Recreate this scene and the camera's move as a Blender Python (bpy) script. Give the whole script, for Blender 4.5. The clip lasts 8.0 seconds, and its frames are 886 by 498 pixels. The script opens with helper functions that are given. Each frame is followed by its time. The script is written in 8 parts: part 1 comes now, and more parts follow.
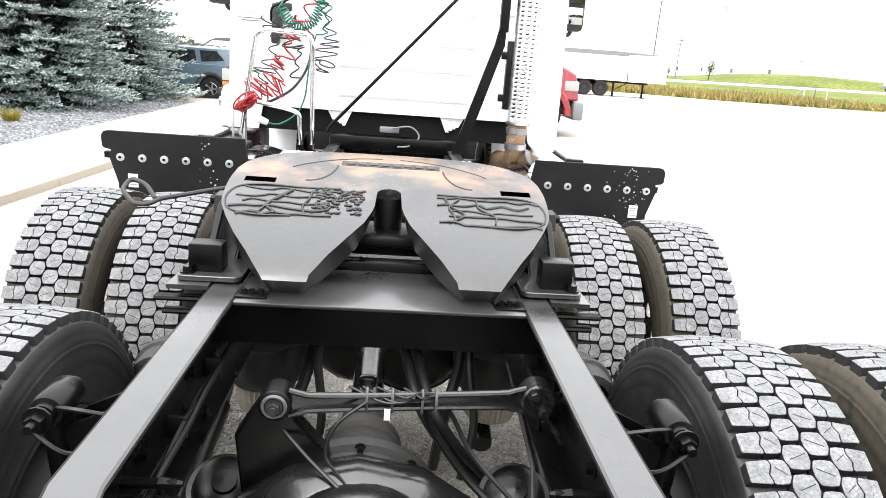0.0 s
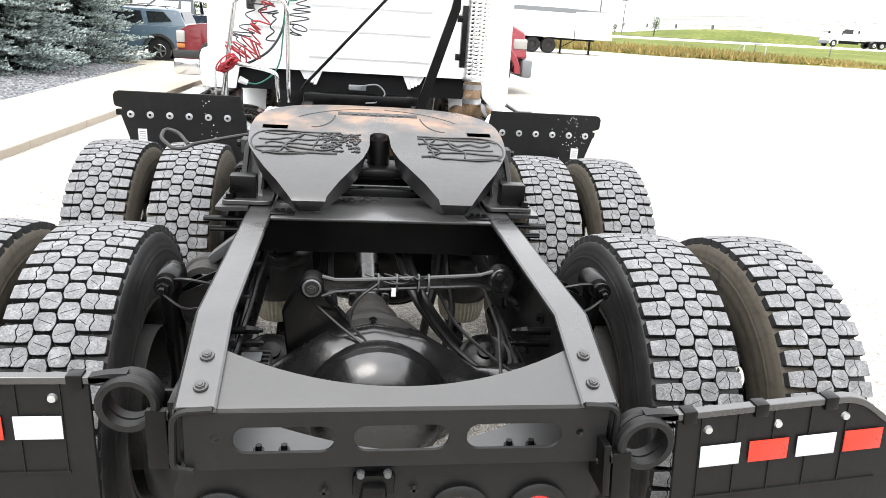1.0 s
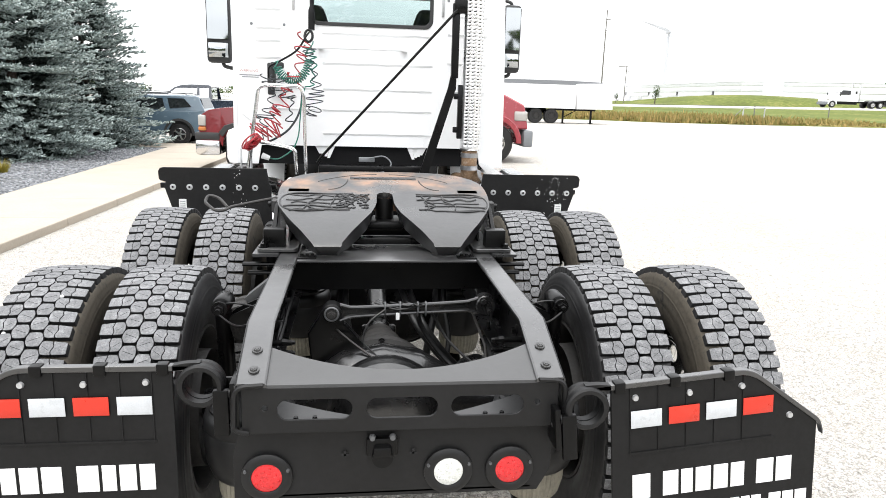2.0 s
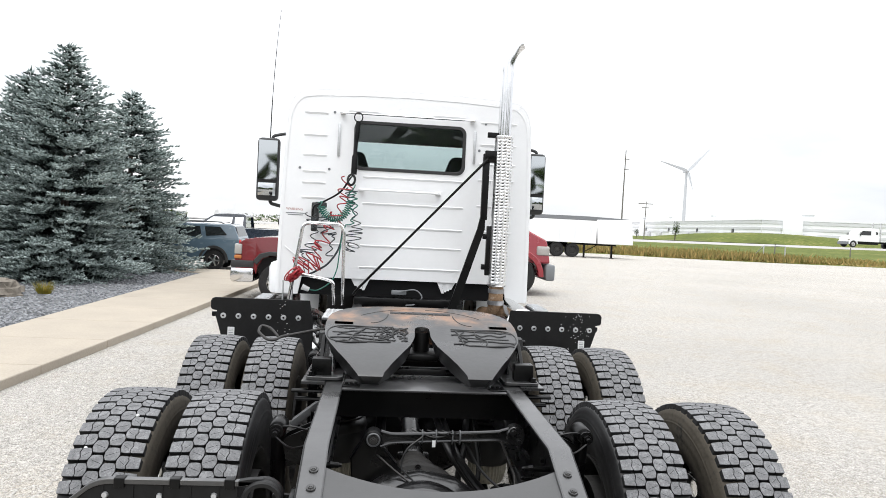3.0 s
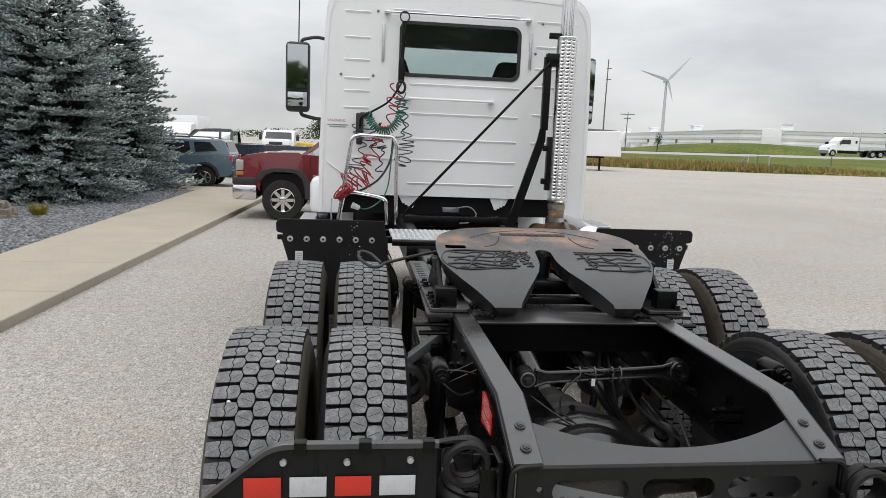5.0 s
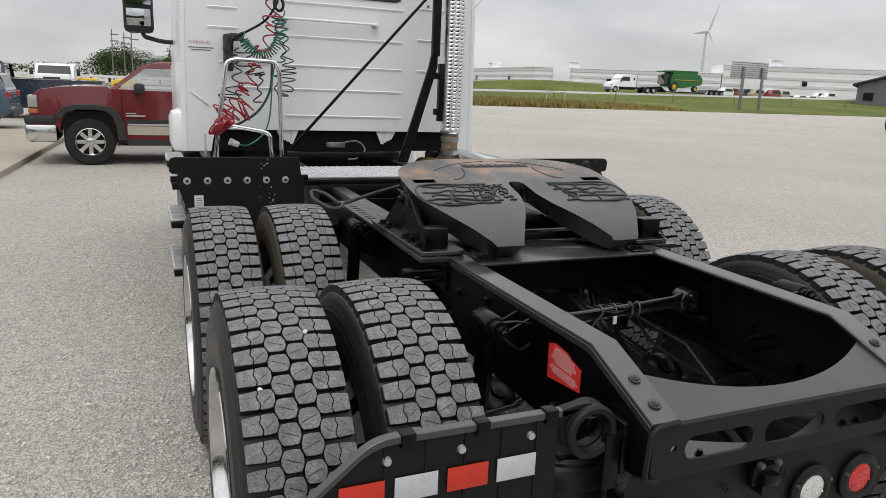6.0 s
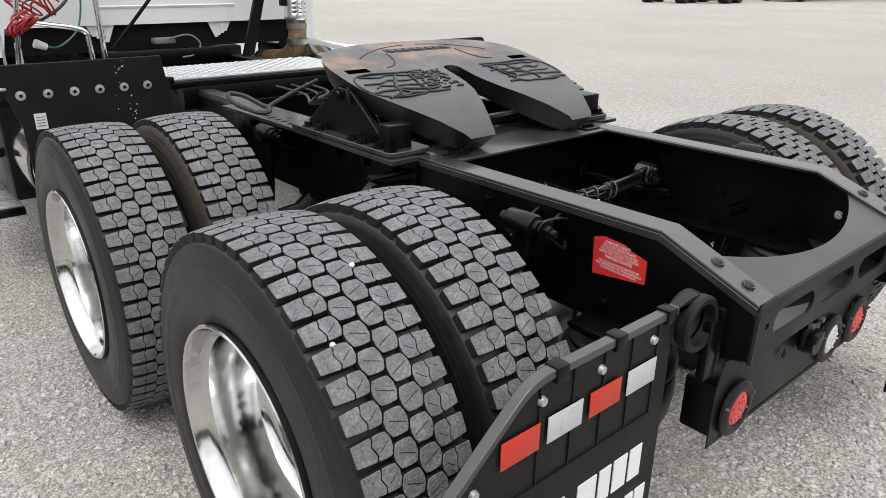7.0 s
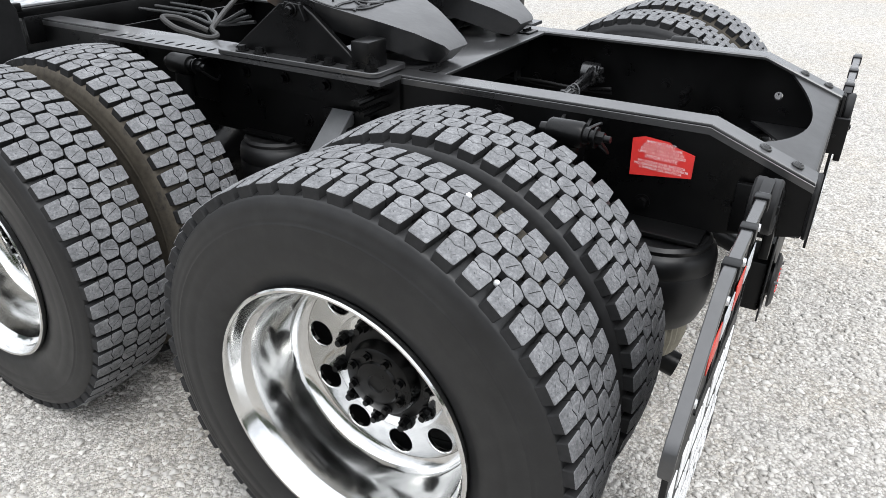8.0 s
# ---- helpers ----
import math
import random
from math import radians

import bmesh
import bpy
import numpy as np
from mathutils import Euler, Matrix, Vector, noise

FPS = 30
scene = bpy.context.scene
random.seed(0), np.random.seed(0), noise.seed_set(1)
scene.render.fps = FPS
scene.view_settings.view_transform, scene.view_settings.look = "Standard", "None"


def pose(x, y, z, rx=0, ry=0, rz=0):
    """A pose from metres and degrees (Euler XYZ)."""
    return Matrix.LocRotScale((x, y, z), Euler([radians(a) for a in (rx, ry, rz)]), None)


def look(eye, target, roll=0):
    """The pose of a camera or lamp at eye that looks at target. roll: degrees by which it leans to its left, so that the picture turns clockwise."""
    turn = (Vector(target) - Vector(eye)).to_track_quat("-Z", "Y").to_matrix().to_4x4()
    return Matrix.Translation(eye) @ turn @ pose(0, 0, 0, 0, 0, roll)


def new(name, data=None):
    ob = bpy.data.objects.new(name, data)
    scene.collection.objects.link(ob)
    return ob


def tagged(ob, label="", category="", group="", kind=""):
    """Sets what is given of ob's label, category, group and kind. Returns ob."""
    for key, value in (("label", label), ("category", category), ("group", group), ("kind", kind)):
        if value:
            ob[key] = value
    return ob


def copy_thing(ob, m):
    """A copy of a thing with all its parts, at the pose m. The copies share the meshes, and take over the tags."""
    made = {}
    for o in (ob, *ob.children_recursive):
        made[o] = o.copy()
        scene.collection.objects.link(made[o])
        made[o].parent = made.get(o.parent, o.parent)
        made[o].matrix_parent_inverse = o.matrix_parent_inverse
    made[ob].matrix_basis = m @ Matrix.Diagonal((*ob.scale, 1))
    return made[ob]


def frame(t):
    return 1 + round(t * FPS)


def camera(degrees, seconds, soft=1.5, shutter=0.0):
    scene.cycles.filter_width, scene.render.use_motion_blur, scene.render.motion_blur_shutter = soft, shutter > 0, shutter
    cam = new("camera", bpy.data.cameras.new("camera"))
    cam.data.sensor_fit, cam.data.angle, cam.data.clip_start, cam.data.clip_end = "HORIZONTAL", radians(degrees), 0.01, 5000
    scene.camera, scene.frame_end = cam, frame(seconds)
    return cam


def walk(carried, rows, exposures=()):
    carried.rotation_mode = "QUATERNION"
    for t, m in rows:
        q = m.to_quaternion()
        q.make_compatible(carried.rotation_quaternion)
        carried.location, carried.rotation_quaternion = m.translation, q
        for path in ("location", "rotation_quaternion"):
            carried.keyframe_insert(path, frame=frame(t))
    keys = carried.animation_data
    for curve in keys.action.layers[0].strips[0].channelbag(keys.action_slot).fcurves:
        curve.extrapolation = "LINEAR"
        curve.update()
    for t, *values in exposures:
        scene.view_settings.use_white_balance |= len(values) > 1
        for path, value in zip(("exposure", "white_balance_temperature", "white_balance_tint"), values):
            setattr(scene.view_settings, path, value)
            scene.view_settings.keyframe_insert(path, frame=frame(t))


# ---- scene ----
cam = camera(65.0, 8.0, soft=0.8)
EXPOSURES = [(0.0, 1.75, 6500, 10), (0.5, 1.7, 6500, 10), (1.0, 1.5, 6500, 10), (1.2, 1.4, 6480, 10), (2.3, 1.14, 6430, 10), (2.5, 1.08, 6400, 10), (3.0, 0.70, 6380, 10), (3.5, 0.43, 6380, 10), (4.0, 0.22, 6380, 10), (4.5, 0.13, 6420, 10), (5.8, -0.08, 6500, 10), (6.5, 0.1, 6500, 10), (7.0, 0.33, 6440, 10), (7.5, 0.55, 6220, 10), (8.0, 0.8, 6200, 10)]
PATH = [
    (0, (0.014, -1.269, 1.571), (0.163, 0.655, 1.046), 4.3),
    (0.5, (-0.08, -1.564, 1.583), (0.147, 0.348, 1.041), 1.3),
    (1, (-0.128, -1.833, 1.601), (0.159, 0.046, 0.978), 3.9),
    (1.2, (-0.104, -1.941, 1.596), (0.142, -0.062, 0.954), 3.8),
    (2.3, (-0.165, -2.479, 1.648), (0.09, -0.522, 1.326), 1.3),
    (2.5, (-0.209, -2.548, 1.67), (0.049, -0.581, 1.412), 1.5),
    (3, (-0.222, -2.628, 1.688), (-0.042, -0.637, 1.623), 2.9),
    (3.5, (-0.206, -2.599, 1.678), (-0.054, -0.609, 1.559), 3.2),
    (4, (-0.328, -2.488, 1.663), (-0.209, -0.508, 1.413), 4.5),
    (4.5, (-0.601, -2.395, 1.665), (-0.392, -0.423, 1.409), 2.4),
    (4.7, (-0.695, -2.33, 1.66), (-0.474, -0.364, 1.372), 2.1),
    (5.8, (-1.209, -1.747, 1.58), (-0.594, 0.126, 1.239), 2.6),
    (6, (-1.356, -1.687, 1.553), (-0.586, 0.101, 1.096), 2.4),
    (6.5, (-1.582, -1.5, 1.528), (-0.579, 0.128, 0.943), 2.4),
    (7, (-1.705, -1.183, 1.495), (-0.488, 0.224, 0.76), 0.5),
    (7.5, (-1.866, -0.934, 1.476), (-0.454, 0.246, 0.693), -0.8),
    (8, (-2.021, -0.669, 1.468), (-0.501, 0.224, 0.524), 0.3),
]
walk(cam, [(t, look(eye, target, roll)) for t, eye, target, roll in PATH], EXPOSURES)

# ---- world and light ----
world = bpy.data.worlds.new("overcast_sky")
scene.world = world
world.use_nodes = True
wn, wl = world.node_tree.nodes, world.node_tree.links
wn.clear()
w_out = wn.new("ShaderNodeOutputWorld")
w_bg = wn.new("ShaderNodeBackground")
w_sky = wn.new("ShaderNodeTexSky")
w_sky.sky_type, w_sky.sun_disc = "NISHITA", False
w_sky.sun_elevation, w_sky.sun_rotation = radians(48), radians(200)
w_tc = wn.new("ShaderNodeTexCoord")
w_sep = wn.new("ShaderNodeSeparateXYZ")
wl.new(w_tc.outputs["Generated"], w_sep.inputs[0])
w_up = wn.new("ShaderNodeMapRange")
w_up.inputs["From Min"].default_value, w_up.inputs["From Max"].default_value = 0.0, 1.0
w_up.inputs["To Min"].default_value, w_up.inputs["To Max"].default_value = 0.68, 1.98
wl.new(w_sep.outputs["Z"], w_up.inputs["Value"])
w_map = wn.new("ShaderNodeMapping")
w_map.inputs["Scale"].default_value = (1.0, 1.0, 3.2)
wl.new(w_tc.outputs["Generated"], w_map.inputs["Vector"])
w_noise = wn.new("ShaderNodeTexNoise")
w_noise.inputs["Scale"].default_value, w_noise.inputs["Detail"].default_value = 2.6, 6.0
w_noise.inputs["Roughness"].default_value = 0.52
wl.new(w_map.outputs[0], w_noise.inputs["Vector"])
w_ramp = wn.new("ShaderNodeValToRGB")
w_ramp.color_ramp.elements[0].position, w_ramp.color_ramp.elements[0].color = 0.34, (0.74, 0.75, 0.77, 1)
w_ramp.color_ramp.elements[1].position, w_ramp.color_ramp.elements[1].color = 0.62, (1.06, 1.06, 1.06, 1)
wl.new(w_noise.outputs["Fac"], w_ramp.inputs["Fac"])
w_mul = wn.new("ShaderNodeVectorMath")
w_mul.operation = "SCALE"
wl.new(w_ramp.outputs["Color"], w_mul.inputs[0])
wl.new(w_up.outputs[0], w_mul.inputs["Scale"])
w_dim = wn.new("ShaderNodeVectorMath")
w_dim.operation = "SCALE"
w_dim.inputs["Scale"].default_value = 0.10
wl.new(w_sky.outputs["Color"], w_dim.inputs[0])
w_mix = wn.new("ShaderNodeMix")
w_mix.data_type = "RGBA"
w_mix.inputs["Factor"].default_value = 0.92
wl.new(w_dim.outputs[0], w_mix.inputs["A"])
wl.new(w_mul.outputs[0], w_mix.inputs["B"])
wl.new(w_mix.outputs["Result"], w_bg.inputs["Color"])
w_bg.inputs["Strength"].default_value = 1.0
wl.new(w_bg.outputs[0], w_out.inputs["Surface"])

sun_data = bpy.data.lights.new("sun", "SUN")
sun_data.energy, sun_data.angle, sun_data.color = 0.8, radians(28), (1.0, 0.96, 0.9)
sun = new("sun", sun_data)
sun.matrix_world = look((0, 0, 30), (9, 14, 0))

# ---- materials ----


def mat(name, color, rough=0.5, metal=0.0, vary=0.25, scale=6.0, fine=60.0, bump=0.0, bump_scale=None, second=None, cover=0.5, rough_vary=0.1, spec=0.5, coat=0.0):
    """A node material: base colour varied at two scales, an optional second colour in patches, fine relief."""
    m = bpy.data.materials.new(name)
    m.use_nodes = True
    n, l = m.node_tree.nodes, m.node_tree.links
    b = n["Principled BSDF"]
    b.inputs["Metallic"].default_value = metal
    b.inputs["Specular IOR Level"].default_value = spec
    b.inputs["Coat Weight"].default_value = coat
    tc = n.new("ShaderNodeTexCoord")
    big, small = n.new("ShaderNodeTexNoise"), n.new("ShaderNodeTexNoise")
    for t, sc in ((big, scale), (small, fine)):
        t.inputs["Scale"].default_value, t.inputs["Detail"].default_value = sc, 5.0
        t.inputs["Roughness"].default_value = 0.6
        l.new(tc.outputs["Object"], t.inputs["Vector"])
    mix = n.new("ShaderNodeMath")
    mix.operation = "ADD"
    l.new(big.outputs["Fac"], mix.inputs[0])
    l.new(small.outputs["Fac"], mix.inputs[1])
    rng = n.new("ShaderNodeMapRange")
    rng.inputs["From Min"].default_value, rng.inputs["From Max"].default_value = 0.65, 1.35
    rng.inputs["To Min"].default_value, rng.inputs["To Max"].default_value = 1 - vary, 1 + vary
    l.new(mix.outputs[0], rng.inputs["Value"])
    base = n.new("ShaderNodeVectorMath")
    base.operation = "SCALE"
    base.inputs[0].default_value = color[:3]
    l.new(rng.outputs[0], base.inputs["Scale"])
    col = base.outputs[0]
    if second:
        pr = n.new("ShaderNodeValToRGB")
        pr.color_ramp.elements[0].position, pr.color_ramp.elements[1].position = 1 - cover - 0.07, 1 - cover + 0.07
        half = n.new("ShaderNodeMath")
        half.operation = "MULTIPLY"
        half.inputs[1].default_value = 0.5
        l.new(mix.outputs[0], half.inputs[0])
        l.new(half.outputs[0], pr.inputs["Fac"])
        mx = n.new("ShaderNodeMix")
        mx.data_type = "RGBA"
        l.new(pr.outputs["Color"], mx.inputs["Factor"])
        l.new(col, mx.inputs["A"])
        mx.inputs["B"].default_value = (*second[:3], 1)
        col = mx.outputs["Result"]
    l.new(col, b.inputs["Base Color"])
    rr = n.new("ShaderNodeMapRange")
    rr.inputs["From Min"].default_value, rr.inputs["From Max"].default_value = 0.3, 0.7
    rr.inputs["To Min"].default_value, rr.inputs["To Max"].default_value = max(0.02, rough - rough_vary), min(1, rough + rough_vary)
    l.new(big.outputs["Fac"], rr.inputs["Value"])
    l.new(rr.outputs[0], b.inputs["Roughness"])
    if bump:
        bt = n.new("ShaderNodeTexNoise")
        bt.inputs["Scale"].default_value, bt.inputs["Detail"].default_value = bump_scale or fine, 4.0
        l.new(tc.outputs["Object"], bt.inputs["Vector"])
        bp = n.new("ShaderNodeBump")
        bp.inputs["Strength"].default_value, bp.inputs["Distance"].default_value = bump, 0.01
        l.new(bt.outputs["Fac"], bp.inputs["Height"])
        l.new(bp.outputs[0], b.inputs["Normal"])
    return m


def glass(name, color=(0.9, 0.95, 0.95), rough=0.0, index=1.5):
    m = bpy.data.materials.new(name)
    m.use_nodes = True
    n, l = m.node_tree.nodes, m.node_tree.links
    out = n["Material Output"]
    n.remove(n["Principled BSDF"])
    tr, gl, fr, mx = n.new("ShaderNodeBsdfTransparent"), n.new("ShaderNodeBsdfGlossy"), n.new("ShaderNodeFresnel"), n.new("ShaderNodeMixShader")
    tr.inputs["Color"].default_value = (*color, 1)
    gl.inputs["Roughness"].default_value = rough
    fr.inputs["IOR"].default_value = index
    l.new(fr.outputs[0], mx.inputs[0])
    l.new(tr.outputs[0], mx.inputs[1])
    l.new(gl.outputs[0], mx.inputs[2])
    l.new(mx.outputs[0], out.inputs["Surface"])
    return m


def gravel_mat(name, a, b, c, cell, bump, patch=0.25):
    """Crushed stone: every cell a stone with its own tone, dark gaps between, large pale and dark drifts."""
    m = bpy.data.materials.new(name)
    m.use_nodes = True
    n, l = m.node_tree.nodes, m.node_tree.links
    bs = n["Principled BSDF"]
    bs.inputs["Roughness"].default_value = 0.92
    bs.inputs["Specular IOR Level"].default_value = 0.25
    tc = n.new("ShaderNodeTexCoord")
    vo = n.new("ShaderNodeTexVoronoi")
    vo.inputs["Scale"].default_value = cell
    vo2 = n.new("ShaderNodeTexVoronoi")
    vo2.inputs["Scale"].default_value = cell * 2.3
    big = n.new("ShaderNodeTexNoise")
    big.inputs["Scale"].default_value, big.inputs["Detail"].default_value = 0.22, 7.0
    for t in (vo, vo2, big):
        l.new(tc.outputs["Object"], t.inputs["Vector"])
    ramp = n.new("ShaderNodeValToRGB")
    e = ramp.color_ramp.elements
    e[0].position, e[0].color = 0.0, (*a, 1)
    e[1].position, e[1].color = 1.0, (*c, 1)
    mid = e.new(0.5)
    mid.color = (*b, 1)
    sep = n.new("ShaderNodeSeparateColor")
    l.new(vo.outputs["Color"], sep.inputs[0])
    l.new(sep.outputs[0], ramp.inputs["Fac"])
    gap = n.new("ShaderNodeMapRange")
    gap.inputs["From Min"].default_value, gap.inputs["From Max"].default_value = 0.35, 0.75
    gap.inputs["To Min"].default_value, gap.inputs["To Max"].default_value = 1.0, 0.58
    l.new(vo.outputs["Distance"], gap.inputs["Value"])
    drift = n.new("ShaderNodeMapRange")
    drift.inputs["From Min"].default_value, drift.inputs["From Max"].default_value = 0.3, 0.7
    drift.inputs["To Min"].default_value, drift.inputs["To Max"].default_value = 1 - patch, 1 + patch
    l.new(big.outputs["Fac"], drift.inputs["Value"])
    # coarse lumps: handfuls of larger and finer stone, and scattered dark chips
    lump = n.new("ShaderNodeTexNoise")
    lump.inputs["Scale"].default_value, lump.inputs["Detail"].default_value = cell * 0.16, 4.0
    lump.inputs["Roughness"].default_value = 0.75
    l.new(tc.outputs["Object"], lump.inputs["Vector"])
    tone = n.new("ShaderNodeMapRange")
    tone.inputs["From Min"].default_value, tone.inputs["From Max"].default_value = 0.32, 0.68
    tone.inputs["To Min"].default_value, tone.inputs["To Max"].default_value = 0.78, 1.20
    l.new(lump.outputs["Fac"], tone.inputs["Value"])
    both = n.new("ShaderNodeMath")
    both.operation = "MULTIPLY"
    l.new(gap.outputs[0], both.inputs[0])
    l.new(tone.outputs[0], both.inputs[1])
    k = n.new("ShaderNodeMath")
    k.operation = "MULTIPLY"
    l.new(both.outputs[0], k.inputs[0])
    l.new(drift.outputs[0], k.inputs[1])
    # patches where tan fines lie between the stones
    fines = n.new("ShaderNodeTexNoise")
    fines.inputs["Scale"].default_value, fines.inputs["Detail"].default_value = 1.1, 7.0
    fines.inputs["Roughness"].default_value = 0.68
    l.new(tc.outputs["Object"], fines.inputs["Vector"])
    fr = n.new("ShaderNodeMapRange")
    fr.inputs["From Min"].default_value, fr.inputs["From Max"].default_value = 0.47, 0.68
    fr.inputs["To Min"].default_value, fr.inputs["To Max"].default_value = 0.0, 0.55
    l.new(fines.outputs["Fac"], fr.inputs["Value"])
    dirt = n.new("ShaderNodeMix")
    dirt.data_type = "RGBA"
    dirt.inputs["B"].default_value = (b[0] * 0.98, b[1] * 0.91, b[2] * 0.80, 1)
    l.new(fr.outputs[0], dirt.inputs["Factor"])
    l.new(ramp.outputs["Color"], dirt.inputs["A"])
    sc = n.new("ShaderNodeVectorMath")
    sc.operation = "SCALE"
    l.new(dirt.outputs["Result"], sc.inputs[0])
    l.new(k.outputs[0], sc.inputs["Scale"])
    l.new(sc.outputs[0], bs.inputs["Base Color"])
    add = n.new("ShaderNodeMath")
    add.operation = "ADD"
    l.new(vo.outputs["Distance"], add.inputs[0])
    l.new(vo2.outputs["Distance"], add.inputs[1])
    bp = n.new("ShaderNodeBump")
    bp.invert = True
    bp.inputs["Strength"].default_value, bp.inputs["Distance"].default_value = bump, 0.012
    l.new(add.outputs[0], bp.inputs["Height"])
    l.new(bp.outputs[0], bs.inputs["Normal"])
    return m


def island_mat(name, a, b, rough=0.9, spec=0.25, objects=False):
    """Pieces of one mesh, each with a tone of its own between two colours."""
    m = mat(name, a, rough, vary=0.2, scale=25, fine=120, spec=spec)
    n, l = m.node_tree.nodes, m.node_tree.links
    bs = n["Principled BSDF"]
    src = bs.inputs["Base Color"].links[0].from_socket
    if objects:
        rnd = n.new("ShaderNodeObjectInfo").outputs["Random"]
    else:
        rnd = n.new("ShaderNodeNewGeometry").outputs["Random Per Island"]
    mx = n.new("ShaderNodeMix")
    mx.data_type = "RGBA"
    l.new(rnd, mx.inputs["Factor"])
    l.new(src, mx.inputs["A"])
    mx.inputs["B"].default_value = (*b, 1)
    l.new(mx.outputs["Result"], bs.inputs["Base Color"])
    return m


M_GRAVEL = gravel_mat("pale_crushed_gravel", (0.400, 0.378, 0.342), (0.520, 0.497, 0.458), (0.630, 0.608, 0.572), 105, 0.6, 0.07)
M_STONES = island_mat("gravel_stones", (0.56, 0.540, 0.505), (0.36, 0.344, 0.318))
M_BED = gravel_mat("grey_rock_mulch", (0.07, 0.074, 0.078), (0.165, 0.172, 0.18), (0.30, 0.31, 0.32), 30, 1.0, 0.15)
M_BEDSTONES = island_mat("mulch_stones", (0.30, 0.31, 0.325), (0.07, 0.074, 0.082))
M_CONCRETE = mat("sidewalk_concrete", (0.345, 0.305, 0.25), 0.9, vary=0.14, scale=1.6, fine=45, bump=0.15, bump_scale=160)
M_GRASS = mat("mown_grass", (0.098, 0.120, 0.028), 0.95, vary=0.45, scale=0.10, fine=1.6, bump=0.4, bump_scale=6, second=(0.20, 0.175, 0.07), cover=0.40, spec=0.1)
M_ROAD = mat("far_road", (0.36, 0.35, 0.34), 0.9, vary=0.08, scale=0.2, fine=4)
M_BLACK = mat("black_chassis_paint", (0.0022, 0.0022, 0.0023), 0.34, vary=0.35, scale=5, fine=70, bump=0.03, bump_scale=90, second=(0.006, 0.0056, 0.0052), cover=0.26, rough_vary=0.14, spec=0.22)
M_TAIL = mat("semi_gloss_black_paint", (0.011, 0.011, 0.0113), 0.40, vary=0.3, scale=4, fine=50, bump=0.02, bump_scale=120, second=(0.012, 0.0115, 0.011), cover=0.3, rough_vary=0.12, spec=0.95)
M_FACE = mat("flat_black_panel_paint", (0.0085, 0.0085, 0.0088), 0.50, vary=0.3, scale=4, fine=50, bump=0.02, bump_scale=120, second=(0.013, 0.0127, 0.0124), cover=0.3, spec=0.28)
# Chassis black lightened for upward faces: the sky's sheen is in its base colour.
M_BLACKSHEEN = mat("satin_black_sky_sheen", (0.020, 0.020, 0.0205), 0.34, vary=0.35, scale=4, fine=50, bump=0.02, bump_scale=120, second=(0.027, 0.027, 0.027), cover=0.35, rough_vary=0.12, spec=0.95, coat=0.25)
M_DIRTYBLACK = mat("dusty_black_metal", (0.018, 0.017, 0.016), 0.6, vary=0.4, scale=9, fine=60, bump=0.15, second=(0.06, 0.052, 0.042), cover=0.30)
M_RUBBER = mat("sidewall_rubber", (0.013, 0.013, 0.0132), 0.44, vary=0.35, scale=5, fine=30, bump=0.04, second=(0.019, 0.0188, 0.0183), cover=0.40, spec=0.34)
M_TREAD = mat("dusty_tread_rubber", (0.155, 0.157, 0.162), 0.85, vary=0.45, scale=28, fine=170, bump=0.45, bump_scale=190, second=(0.245, 0.247, 0.252), cover=0.40, spec=0.3)
M_WHEELGREY = mat("dull_grey_wheel_steel", (0.30, 0.30, 0.295), 0.5, 0.5, vary=0.25, scale=8, fine=60, second=(0.16, 0.155, 0.15), cover=0.3)
M_GROOVE = mat("tread_groove_rubber", (0.020, 0.020, 0.0205), 0.8, vary=0.3, spec=0.2)
M_PISTON = mat("dusty_tan_plastic", (0.20, 0.185, 0.145), 0.8, vary=0.3, scale=9, fine=60)
M_DUSTYWALL = mat("brown_dusty_rubber", (0.062, 0.054, 0.042), 0.8, vary=0.45, scale=7, fine=50, second=(0.025, 0.024, 0.022), cover=0.4, spec=0.25)
M_INNERWALL = mat("grey_inner_sidewall_rubber", (0.016, 0.016, 0.0165), 0.5, vary=0.4, scale=6, fine=40, bump=0.04, second=(0.030, 0.029, 0.027), cover=0.4, spec=0.4)
M_ALU = mat("polished_aluminium", (0.64, 0.64, 0.63), 0.13, 1.0, vary=0.10, scale=9, fine=40, rough_vary=0.06)
M_STEEL = mat("grey_steel", (0.35, 0.35, 0.36), 0.4, 1.0, vary=0.2)
M_GUARD = mat("satin_chrome_sheet", (0.86, 0.86, 0.865), 0.30, 1.0, vary=0.05)
M_CHROME = mat("chrome_tube", (0.75, 0.75, 0.76), 0.16, 1.0, vary=0.04)
M_GALV = mat("galvanised_steel", (0.55, 0.56, 0.57), 0.45, 0.8, vary=0.15, scale=10)
M_WHITE = mat("white_truck_paint", (0.80, 0.81, 0.82), 0.32, vary=0.02, scale=1.5, fine=25, coat=0.3, rough_vary=0.05)
M_WHITEB = mat("white_panel", (0.74, 0.75, 0.76), 0.5, vary=0.04, scale=1, fine=12)
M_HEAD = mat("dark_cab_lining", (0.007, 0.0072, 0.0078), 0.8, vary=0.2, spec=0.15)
M_SEAT = mat("grey_seat_fabric", (0.10, 0.10, 0.105), 0.9, vary=0.2)
M_GLASS = glass("clear_tinted_glass", (0.84, 0.885, 0.88))
M_CARGLASS = glass("pale_car_glass", (0.72, 0.78, 0.77), 0.0, 2.7)
M_DARKGLASS = mat("dark_vehicle_glass", (0.012, 0.014, 0.016), 0.06, vary=0.1, rough_vary=0.02, spec=0.8)
